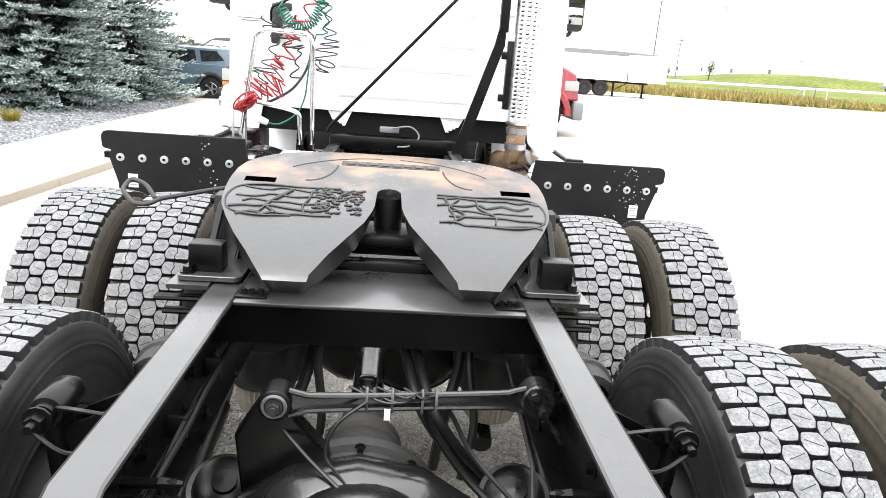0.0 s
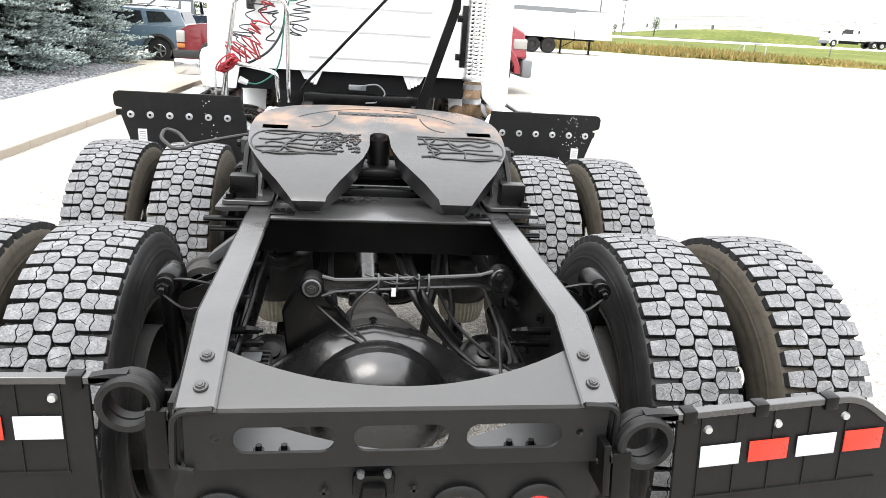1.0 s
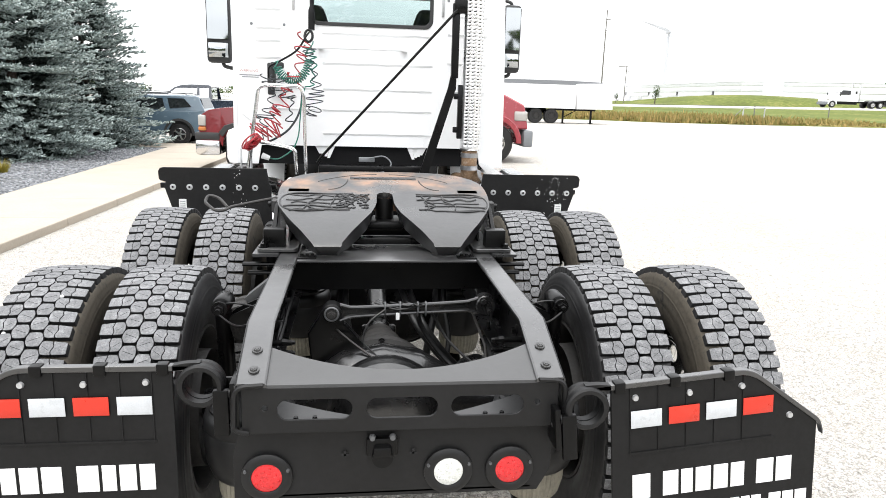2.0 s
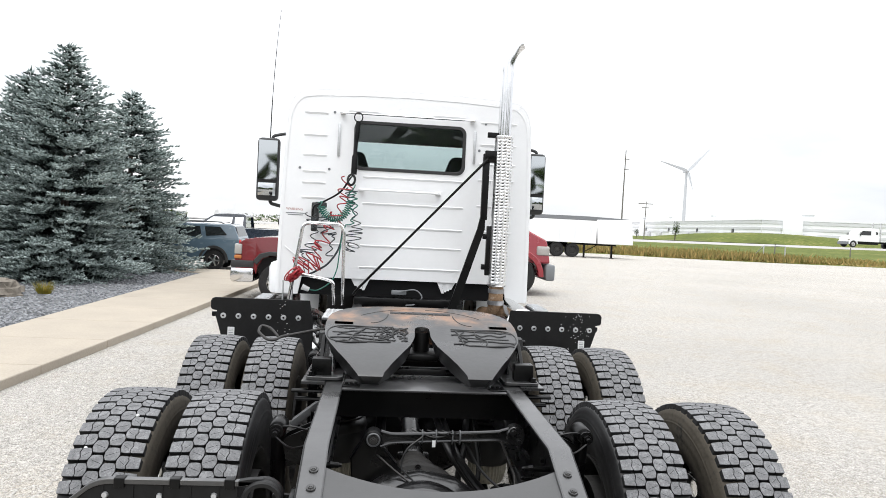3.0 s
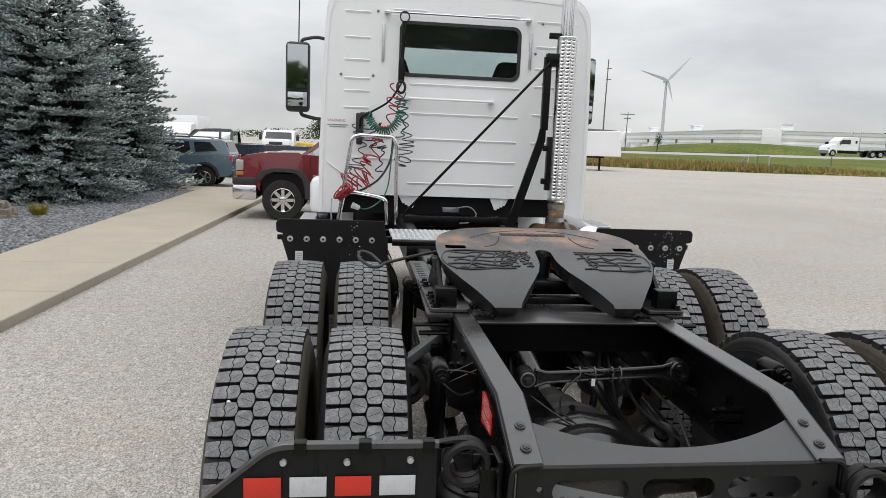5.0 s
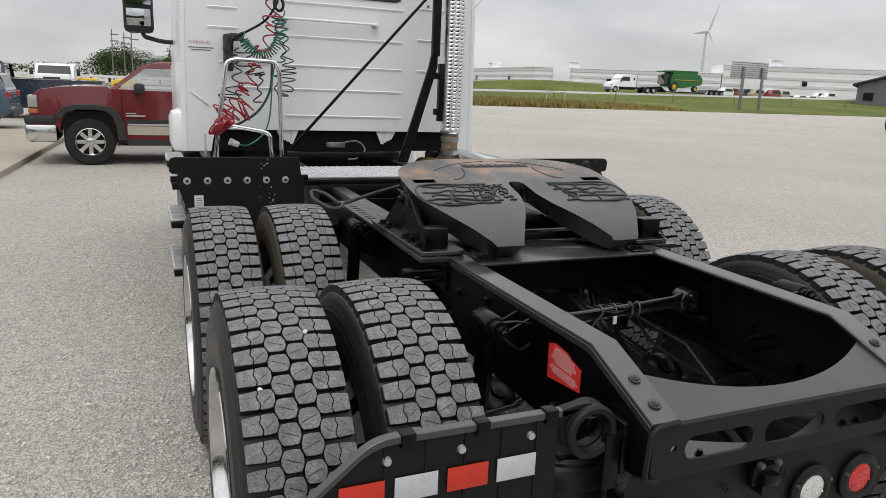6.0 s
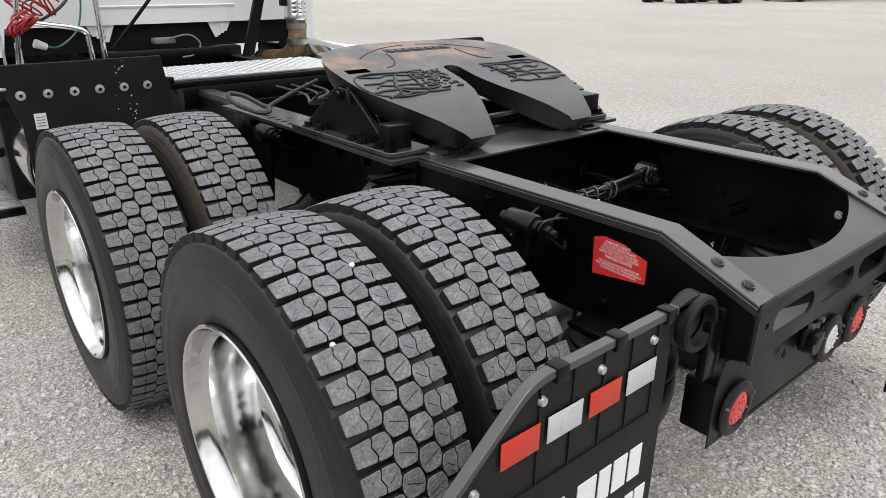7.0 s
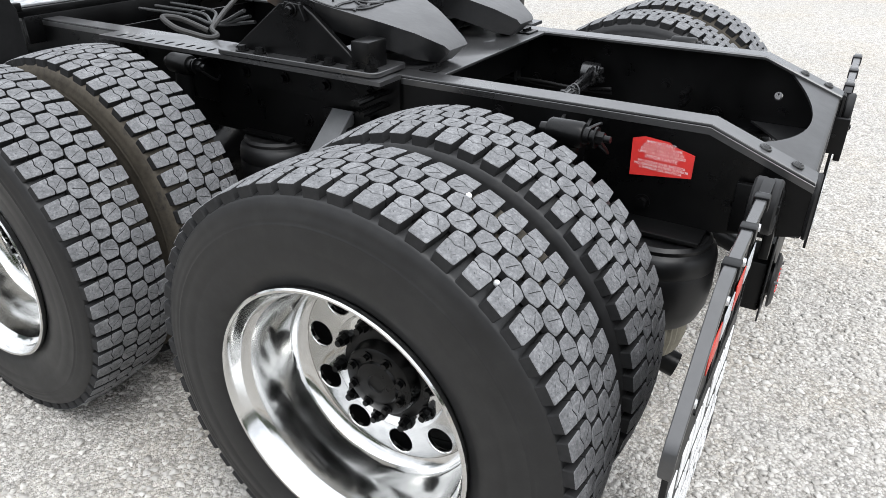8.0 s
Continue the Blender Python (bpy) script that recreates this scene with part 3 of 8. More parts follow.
# road on its low gravel shoulder
bm = bmesh.new()
loft(bm, [[(x, y, road_z(x) + dz) for x in (-70, 30, 45, 80, 120, 170, 350)] for y, dz in ((95.7, -0.26), (96.4, -0.02), (96.8, 0.0), (104, 0.0), (105, -0.26))])
tagged(part("road", bm, M_ROAD), "pale straight road beyond the grass verge", "road", kind="structure")
bm = bmesh.new()
rows = []
for v in range(9):
    row = []
    for u in range(17):
        x, y = 52 + 52 * u / 16, 110 + 30 * v / 8
        z = 1.5 + 2.3 * math.sin(math.pi * v / 8) ** 0.8 * math.sin(math.pi * u / 16) ** 0.7 * (1 - 0.25 * u / 16)
        row.append((x, y, z))
    rows.append(row)
loft(bm, rows)
tagged(part("grass_berm", bm, M_GRASS), "low green grassy mound beyond the road", "mound", kind="structure")

# sidewalk with its kerb face, in slabs
sidewalk = tagged(new("pavement"), "tan concrete sidewalk with a low kerb edge", "sidewalk", kind="structure")
y0 = -6.0
while y0 < 16.9:
    y1 = y0 + 1.52
    bm = bmesh.new()
    prism(bm, [(kerb_x(y0 + 0.006), y0 + 0.006), (kerb_x(y1 - 0.006), y1 - 0.006), (BED_X, y1 - 0.006), (BED_X, y0 + 0.006)][::-1], -0.05, 0.095, "z")
    part("slab", bm, M_CONCRETE, sidewalk, bevel=0.012)
    y0 = y1
bm = bmesh.new()
prism(bm, [(-14.0, 18.3), (-3.0, 18.3), (-3.0, 17.0), (-6.4, 17.0), (-14, 17.6)], -0.05, 0.09, "z")
part("slab", bm, M_CONCRETE, sidewalk, bevel=0.012)

# rock bed
bm = bmesh.new()
prism(bm, [(BED_X - 0.004, -6), (BED_X - 0.004, 16.9), (-6.5, 16.95), (-14, 17.5), (-26, 17.5), (-26, -6)], -0.04, 0.075, "z")
tagged(part("rock_bed", bm, M_BED), "planting bed of loose grey crushed rock", "rock bed", kind="structure")
rng = np.random.default_rng(7)
n = 15000
xy = np.stack([BED_X - 0.05 - 5.5 * rng.random(n) ** 1.3, 3.0 + 13.6 * rng.random(n)], 1)
scatter("bed_stones", xy, rng.uniform(0.014, 0.036, n), M_BEDSTONES, "loose grey and white crushed rocks in the bed", "rocks", base=0.075, seed=8)

# loose stones of the yard, densest beside the truck
n = 64000
a = np.stack([-3.9 + 3.6 * rng.random(n), -3.4 + 9.5 * rng.random(n) ** 1.25], 1)
b = np.stack([0.2 + 4.0 * rng.random(n // 2), -3.4 + 6.0 * rng.random(n // 2)], 1)
c = np.stack([-0.9 + 1.8 * rng.random(n // 5), -1.2 + 3.4 * rng.random(n // 5)], 1)
xy = np.concatenate([a, b, c])
keep_it = xy[:, 0] > KERB_A[0] + (xy[:, 1] - KERB_A[1]) * (KERB_B[0] - KERB_A[0]) / (KERB_B[1] - KERB_A[1]) + 0.03
xy = xy[keep_it]
size = 0.0045 + 0.0115 * rng.random(len(xy)) ** 2.2
scatter("gravel", xy, size, M_STONES, "loose pale crushed limestone chips on the yard", "gravel", base=0.0, flat=0.42, seed=9)

# ---- the truck ----
truck = thing("semi_truck", "white day-cab tandem-axle semi tractor with black chassis, parked on gravel", "truck")
R, Y_REAR, Y_FRONT = 0.508, 0.05, 1.33
X_IN, X_OUT = 0.772, 1.112

# frame rails: channels with inward flanges, dropping at the tail
WEB, FL, TH = 0.432, 0.078, 0.009
RAIL_TOP = [(-0.658, 0.892), (-0.425, 0.984), (0.42, 0.984), (2.6, 0.984), (5.9, 0.984)]
for s in (-1, 1):
    bm = bmesh.new()
    top = RAIL_TOP
    low = [(5.9, 0.715), (-0.40, 0.715), (-0.62, 0.755), (-0.658, 0.765)]
    # the right web has a round hole near its tail
    sheet(bm, top + low, [ring_pts(-0.48, 0.852, 0.0125, 14)] if s > 0 else [], s * WEB, s * (WEB - TH), "x")
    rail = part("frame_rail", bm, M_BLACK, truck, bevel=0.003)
    bm = bmesh.new()
    rows = []
    for (y, z) in top:
        rows.append([(s * (WEB + 0.001), y, z - 0.022), (s * (WEB + 0.001), y, z - 0.006), (s * (WEB - 0.006), y, z + 0.001), (s * (WEB - FL + 0.004), y, z + 0.001), (s * (WEB - FL), y, z - 0.003), (s * (WEB - FL), y, z - 0.010), (s * (WEB - 0.012), y, z - 0.012)])
    loft(bm, rows, closed=True, caps=True)
    # paler black than the web, with sky sheen put into the colour
    part("top_flange", bm, M_BLACKSHEEN, rail)
    bm = bmesh.new()
    prism(bm, [(5.9, 0.715), (-0.40, 0.715), (-0.62, 0.755), (-0.62, 0.765), (-0.40, 0.725), (5.9, 0.725)], s * (WEB - TH), s * (WEB - 0.058), "x")
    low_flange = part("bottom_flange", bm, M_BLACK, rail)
    for y in (-0.34, -0.10, 0.22):
        bm = bmesh.new()
        bolt(bm, (s * 0.392, y, 0.725), (0, 0, 1), 0.009, 0.010)
        cyl(bm, (s * 0.392, y, 0.735), (s * 0.392, y, 0.757), 0.006, seg=8)
        part("bolt", bm, M_BLACK, low_flange)
    for y, z in ((-0.542, 0.940), (-0.614, 0.9125)):
        bm = bmesh.new()
        up = Vector((0, -0.356, 0.934))
        c = Vector((s * 0.389, y, z))
        cyl(bm, c, c + up * 0.003, 0.0145, 0.0135, 20)
        cyl(bm, c + up * 0.003, c + up * 0.007, 0.0105, 0.0085, 6)
        cyl(bm, c + up * 0.007, c + up * 0.0085, 0.0050, 0.0045, 10)
        part("bolt", bm, M_TAIL, rail)
    bm = bmesh.new()
    for y, z in ((-0.50, 0.80), (-0.12, 0.84), (0.10, 0.93), (0.18, 0.86), (0.30, 0.90), (0.36, 0.80), (-0.30, 0.77), (1.0, 0.86), (1.1, 0.93), (0.75, 0.80), (1.55, 0.9), (1.65, 0.82)):
        bolt(bm, (s * WEB, y, z), (s, 0, 0), 0.013, 0.012)
        bolt(bm, (s * (WEB - TH), y, z), (-s, 0, 0), 0.013, 0.014)
    split_part("bolt", bm, M_BLACK, rail)
    if s < 0:
        left_rail = rail

# warning sticker on the outside of the left rail
bm = bmesh.new()
prism(bm, [(-0.260, 0.834), (-0.257, 0.925), (-0.285, 0.9335), (-0.345, 0.928), (-0.352, 0.921), (-0.404, 0.907), (-0.404, 0.851)], -WEB - 0.0010, -WEB - 0.0026, "x")
sticker = part("warning_sticker", bm, M_STICKER, truck, "torn red sticker with white warning text")
tm = Matrix(((0, 0, -1, 0), (-1, 0, 0, 0), (0, 1, 0, 0), (0, 0, 0, 1)))
for txt, size, yy, zz in (("IMPORTANT", 0.0125, -0.325, 0.9205), ("DO NOT WELD FRAME\nDO NOT DRILL HOLES IN\nUPPER OR LOWER FLANGES", 0.0088, -0.330, 0.9035), ("IMPORTANTE", 0.0125, -0.330, 0.8855), ("NO SOLDAR EN EL BASTIDOR\nNO PERFORAR PATINES SUPERIOR\nE INFERIOR DEL BASTIDOR", 0.0083, -0.332, 0.865)):
    tilt = Matrix.Rotation(radians(2.5), 4, "X")
    lettering(txt, size, Matrix.Translation((-WEB - 0.0034, yy, zz)) @ tilt @ tm, M_LETTER, sticker)

# tail crossmember: sloped top with a curved front edge, slotted face
bm = bmesh.new()
SL = 0.382
zt = lambda y: 0.984 + (y + 0.425) * SL - 0.012
N = 24
rows_top, rows_bot = [], []
for v in range(7):
    ra, rb = [], []
    for i in range(N + 1):
        u = -1 + 2 * i / N
        front = -0.605 + 0.130 * abs(u) ** 2.0
        y = front + (-0.645 - front) * v / 6
        ra.append((0.428 * u, y, zt(y)))
        rb.append((0.428 * u, y, zt(y) - 0.008))
    rows_top.append(ra)
    rows_bot.append(rb)
loft(bm, rows_top)
lip = [[(p[0], p[1], p[2]) for p in rows_top[-1]], [(p[0], p[1] - 0.006, p[2] - 0.003) for p in rows_top[-1]], [(p[0], p[1] - 0.008, p[2] - 0.010) for p in rows_top[-1]]]
loft(bm, lip)
loft(bm, rows_bot)
loft(bm, [rows_top[0], rows_bot[0]])
tail = part("tail_crossmember", bm, M_TAIL, truck)
bm = bmesh.new()
slots = [rounded(-0.328, 0.788, -0.135, 0.845, 0.027), rounded(-0.098, 0.788, 0.090, 0.845, 0.027), rounded(0.126, 0.788, 0.322, 0.845, 0.027), ring_pts(-0.36, 0.823, 0.008, 10), ring_pts(0.36, 0.823, 0.008, 10)]
sheet(bm, rounded(-0.417, 0.752, 0.417, 0.878, 0.008, 3), slots, -0.6545, -0.6465, "y")
part("slotted_face", bm, M_FACE, tail, bevel=0.0015)
bm = bmesh.new()
edge = [(0.42 * u, -0.615 + 0.20 * abs(u) ** 1.5) for u in [1 - 2 * i / N for i in range(N + 1)]]
prism(bm, [(-0.42, -0.6455), (0.42, -0.6455)] + edge, 0.754, 0.761, "z")
part("lower_flange", bm, M_TAIL, tail, "bottom flange with a curved forward edge")
bm = bmesh.new()
for x in (-0.285, -0.235, 0.228, 0.275):
    bolt(bm, (x, -0.605, 0.761), (0, 0, 1), 0.0075, 0.010)
split_part("bolt", bm, M_BLACK, tail)
# rounded end caps of the rails round the tail
for s in (-1, 1):
    bm = bmesh.new()
    tube(bm, bend([(s * 0.36, -0.662, 0.890), (s * 0.432, -0.662, 0.886), (s * 0.437, -0.662, 0.765), (s * 0.40, -0.662, 0.757)], 0.03), 0.0065, 6)
    part("rail_lip", bm, M_FACE, tail)

# light panel under the tail
bm = bmesh.new()
sheet(bm, [(-0.43, 0.748), (0.42, 0.748), (0.42, 0.60), (0.385, 0.535), (-0.45, 0.535), (-0.45, 0.68)], [ring_pts(x, 0.610, 0.053, 24) for x in (-0.362, 0.128, 0.300)], -0.6100, -0.6140, "y")
panel = part("light_panel", bm, M_FACE, truck, bevel=0.002)
bm = bmesh.new()
prism(bm, [(-0.6140, 0.545), (-0.56, 0.545), (-0.56, 0.55), (-0.6140, 0.55)], -0.405, 0.365, "x")
part("panel_return", bm, M_BLACK, panel)
for x, mt, lab in ((-0.362, M_REDLENS, "round red tail lamp in a black grommet"), (0.128, M_CLEARLENS, "round clear reversing lamp in a black grommet"), (0.300, M_REDLENS, "round red tail lamp in a black grommet")):
    bm = bmesh.new()
    lathe(bm, [(-0.6300, 0.041), (-0.6330, 0.046), (-0.6320, 0.058), (-0.6260, 0.0675), (-0.6210, 0.068)], 32, "y", (x, 0, 0.610))
    lathe(bm, [(-0.6300, 0.041), (-0.5980, 0.041)], 32, "y", (x, 0, 0.610))
    lamp = part("tail_lamp", bm, M_LINE, truck, lab)
    bm = bmesh.new()
    lathe(bm, [(-0.6335, 0.0005), (-0.6330, 0.018), (-0.6320, 0.030), (-0.6285, 0.0405), (-0.6180, 0.0408)], 32, "y", (x, 0, 0.610))
    for k in range(14):
        a = 2.4 * k
        r = 0.009 * math.sqrt(k)
        cyl(bm, (x + r * math.cos(a), -0.6320, 0.610 + r * math.sin(a)), (x + r * math.cos(a), -0.6347, 0.610 + r * math.sin(a)), 0.0035, 0.002, 8)
    part("lens", bm, mt, lamp)
    bm = bmesh.new()
    for dx in (-0.056, 0.056):
        cyl(bm, (x + dx, -0.6260, 0.632), (x + dx, -0.6360, 0.632), 0.005, 0.004, 10)
    split_part("screw", bm, M_TIE, lamp)
    if x < 0:
        bm = bmesh.new()
        box(bm, (x, -0.568, 0.612), (0.125, 0.080, 0.130), 0.006)
        part("lamp_box", bm, M_BLACK, lamp, "deep black box behind the lamp")
# connector bracket in the middle of the panel
bm = bmesh.new()
box(bm, (-0.055, -0.6320, 0.695), (0.085, 0.02, 0.052), 0.006)
box(bm, (-0.055, -0.6480, 0.69), (0.05, 0.03, 0.03), 0.008)
lathe(bm, [(-0.658, 0.0005), (-0.658, 0.028), (-0.6230, 0.03)], 20, "y", (-0.055, 0, 0.672))
conn = part("socket_bracket", bm, M_BLACK, truck)
bm = bmesh.new()
for dx in (-0.027, 0.027):
    cyl(bm, (-0.055 + dx, -0.6400, 0.727), (-0.055 + dx, -0.6520, 0.727), 0.009, 0.007, 12)
split_part("screw", bm, M_TIE, conn)
bm = bmesh.new()
for x in (-0.155, 0.03):
    box(bm, (x, -0.6235, 0.668), (0.020, 0.003, 0.006))
    box(bm, (x, -0.6235, 0.670), (0.006, 0.003, 0.022))
split_part("key_hole", bm, M_GROOVE, panel)


def mudflap(s, yy, dz):
    """A black rubber flap under a spring hanger bar, with tape, bolts and lettering bars."""
    bm = bmesh.new()
    ztop, zlow, xi, xo = 0.905 + dz, 0.30, 0.602, 1.205
    pts = [(s * xi, zlow), (s * xi, ztop), (s * 1.005, ztop), (s * xo, 0.735 + dz), (s * xo, zlow + 0.03), (s * (xo - 0.03), zlow)]
    prism(bm, pts, yy - 0.005, yy + 0.005, "y")
    flap = part("mudflap", bm, M_FLAP, truck, bevel=0.002)
    bm = bmesh.new()
    for x in (0.655, 0.735, 0.815, 0.897, 0.98):
        box(bm, (s * x, yy - 0.0065, 0.80 + dz), (0.003, 0.003, 0.20))
    box(bm, (s * 0.86, yy - 0.0065, 0.705 + dz), (0.42, 0.004, 0.005))
    split_part("moulded_rib", bm, M_FLAP, flap)
    # hanger bar along the top edge, bent down the sloping corner
    bm = bmesh.new()
    bar = bend([(s * 0.56, yy, ztop + 0.004), (s * 1.00, yy, ztop + 0.006), (s * 1.212, yy, 0.735 + dz), (s * 1.222, yy, 0.70 + dz)], 0.04)
    rows = [[p + Vector((0, -0.011, -0.008)), p + Vector((0, 0.011, -0.008)), p + Vector((0, 0.011, 0.008)), p + Vector((0, -0.011, 0.008))] for p in bar]
    loft(bm, rows, closed=True, caps=True)
    part("hanger_bar", bm, M_BLACKSHEEN, flap, bevel=0.002)
    for x in (0.625, 0.78, 0.935):
        bm = bmesh.new()
        box(bm, (s * x, yy, ztop + 0.002), (0.030, 0.030, 0.030), 0.003)
        part("clip", bm, M_BLACK, flap)
    for x, z in ((0.669, 0.871), (0.823, 0.868), (0.975, 0.870), (1.12, 0.765)):
        bm = bmesh.new()
        cyl(bm, (s * x, yy - 0.005, z + dz), (s * x, yy - 0.012, z + dz), 0.0095, 0.0075, 14)
        cyl(bm, (s * x, yy + 0.004, z + dz), (s * x, yy + 0.014, z + dz), 0.005, seg=8)
        part("bolt", bm, M_GALV, flap)
    for k in range(4):
        x = 0.6995 + 0.108 * k
        red = k % 2 == 1
        bm = bmesh.new()
        box(bm, (s * x, yy - 0.0095, 0.8075 + dz), (0.088, 0.002, 0.051), 0.0006)
        part("reflector", bm, M_REDREF if red else M_WHITEREF, flap, "red reflective tape" if red else "white reflective tape")
    # lettering that is only plain bars
    rnd = random.Random(5 + s)
    for z, h, xa, xb in ((0.60, 0.075, 0.66, 1.14), (0.50, 0.05, 0.63, 1.17), (0.425, 0.045, 0.66, 1.12), (0.355, 0.045, 0.70, 1.08)):
        x = xa
        bm = bmesh.new()
        while x < xb:
            wd = h * rnd.uniform(0.45, 0.75)
            box(bm, (s * (x + wd / 2), yy - 0.0065, z + dz), (wd, 0.002, h), 0.0)
            x += wd + h * (0.12 if rnd.random() < 0.8 else 0.5)
        split_part("lettering_bar", bm, M_LETTER, flap)
    # coil loop of the spring hanger and its bracket on the rail
    cx, cz = s * 0.530, 0.862 + dz
    bm = bmesh.new()
    for yo in (-0.015, 0.015):
        lathe(bm, [(yy + yo - 0.012, 0.044), (yy + yo - 0.013, 0.055), (yy + yo - 0.008, 0.060), (yy + yo + 0.008, 0.060), (yy + yo + 0.013, 0.055), (yy + yo + 0.012, 0.044), (yy + yo - 0.012, 0.044)], 28, "y", (cx, 0, cz))
    rows = [[p + Vector((0, -0.011, -0.008)), p + Vector((0, 0.011, -0.008)), p + Vector((0, 0.011, 0.008)), p + Vector((0, -0.011, 0.008))] for p in smooth_path([(s * 0.60, yy, ztop + 0.004), (s * 0.565, yy, ztop + 0.010), (s * 0.53, yy, cz + 0.054)], 5)]
    loft(bm, rows, closed=True, caps=True)
    hang = part("spring_hanger", bm, M_FACE, truck)
    bm = bmesh.new()
    box(bm, (s * 0.470, yy + 0.03, cz - 0.02), (0.075, 0.012, 0.05), 0.003)
    box(bm, (s * 0.447, yy + 0.02, cz - 0.05), (0.016, 0.10, 0.12), 0.003)
    box(bm, (s * 0.478, yy - 0.02, cz - 0.075), (0.04, 0.02, 0.13), 0.003)
    bolt(bm, (s * 0.453, yy - 0.02, cz - 0.02), (s, 0, 0), 0.010, 0.012)
    part("bracket", bm, M_BLACK, hang)
    return flap, hang


mudflap(-1, -0.575, 0.0)
# the right-hand flap hangs askew, its outer end lifted
skew = Matrix.Translation((0.663, 0, 0.776)) @ Matrix.Rotation(radians(-5.5), 4, "Y") @ Matrix.Translation((-0.6995, 0, -0.8075))
for ob in mudflap(1, -0.668, 0.0):
    ob.matrix_basis = skew

# ---- wheels ----
TW = 0.121


def tread_mesh():
    """Two rows of interlocking hexagonal lugs between split shoulder lugs, round the tyre; edges worn round."""
    bm = bmesh.new()
    n, hgt = 57, 0.016
    pitch = 2 * math.pi / n
    rnd = random.Random(14)

    def crown(v):
        return R - 0.0085 * (abs(v) / TW) ** 2.5

    def at(u, v, ph, dr):
        r, a = crown(v) - dr, (u + ph) * pitch
        return bm.verts.new((v, r * math.cos(a), r * math.sin(a)))

    def block(poly, ph, depth=hgt):
        m = len(poly)
        # cut each corner, so that the outline is rounded
        out = []
        for i, (u, v) in enumerate(poly):
            for q in (poly[i - 1], poly[(i + 1) % m]):
                du, dv = (q[0] - u) * pitch * R, q[1] - v
                k = min(0.30, 0.0020 / max(1e-6, math.hypot(du, dv)))
                out.append((u + (q[0] - u) * k, v + (q[1] - v) * k))
        m = len(out)
        cu, cv = sum(p[0] for p in out) / m, sum(p[1] for p in out) / m
        jig = rnd.uniform(-0.0004, 0.0004)
        rows = []
        for inset, dr in ((0.0016, 0.0), (0.0006, 0.0004), (0.0, 0.0014), (-0.0006, depth)):
            row = []
            for u, v in out:
                du, dv = (u - cu) * pitch * R, v - cv
                k = 1 - inset / max(0.006, math.hypot(du, dv))
                row.append(at(cu + (u - cu) * k, (cv + (v - cv) * k) * 0.985, ph, dr + jig))
            rows.append(row)
        bm.faces.new(rows[0])
        for lv, (a, b) in enumerate(zip(rows, rows[1:])):
            for i in range(m):
                j = (i + 1) % m
                f = bm.faces.new((a[i], b[i], b[j], a[j]))
                f.material_index = 1 if lv == 2 else 0
                f.smooth = lv < 2

    def slit(pts, ph, w=0.0008):
        """A fine dark line moulded into a lug's face."""
        row = []
        for u, v in pts:
            row.append([at(u - w / (pitch * R), v * 0.985, ph, -0.0002), at(u + w / (pitch * R), v * 0.985, ph, -0.0002)])
        for p, q in zip(row, row[1:]):
            bm.faces.new((p[0], q[0], q[1], p[1])).material_index = 1

    for k in range(n):
        for sgn, ph in ((-1, 0.0), (1, 0.5)):
            flip = lambda pts: [(u, sgn * v) for u, v in pts]
            # shoulder lug: outer and inner half, parted by a wavy groove
            wave = ((-0.425, 0.0), (-0.24, -0.0034), (-0.02, 0.0012), (0.12, 0.0042), (0.26, 0.0006), (0.425, 0.0))
            block(flip([(-0.345, 0.1185)] + [(0.93 * u, 0.0798 + w) for u, w in wave] + [(0.345, 0.1185)]), k + ph, 0.030)
            block(flip([(0.93 * u, 0.0776 + w) for u, w in wave] + [(0.405, 0.062), (0.38, 0.0500), (0.14, 0.0438), (-0.14, 0.0438), (-0.38, 0.0500), (-0.405, 0.062)]), k + ph)
            # centre lug: one hexagon that meshes with its neighbours
            pc = ph + 0.5
            block(flip([(0.12, 0.0474), (-0.12, 0.0474), (-0.405, 0.0396), (-0.43, 0.022), (-0.405, 0.0058), (-0.14, -0.0006), (0.14, -0.0006), (0.405, 0.0058), (0.43, 0.022), (0.405, 0.0396)]), k + pc)
            slit(flip([(0.10, 0.038), (0.02, 0.026), (-0.07, 0.013), (-0.13, 0.005)]), k + pc)
            slit(flip([(-0.15, 0.071), (-0.05, 0.062), (0.10, 0.051)]), k + ph)
            # small bent wear mark on the shoulder
            slit(flip([(-0.15, 0.0985), (-0.09, 0.1015), (0.07, 0.1015), (0.13, 0.0985)]), k + ph, 0.0005)
    me = bpy.data.meshes.new("tread")
    bmesh.ops.recalc_face_normals(bm, faces=bm.faces)
    bm.to_mesh(me)
    bm.free()
    me.materials.append(M_TREAD)
    me.materials.append(M_GROOVE)
    return me


TREAD = tread_mesh()


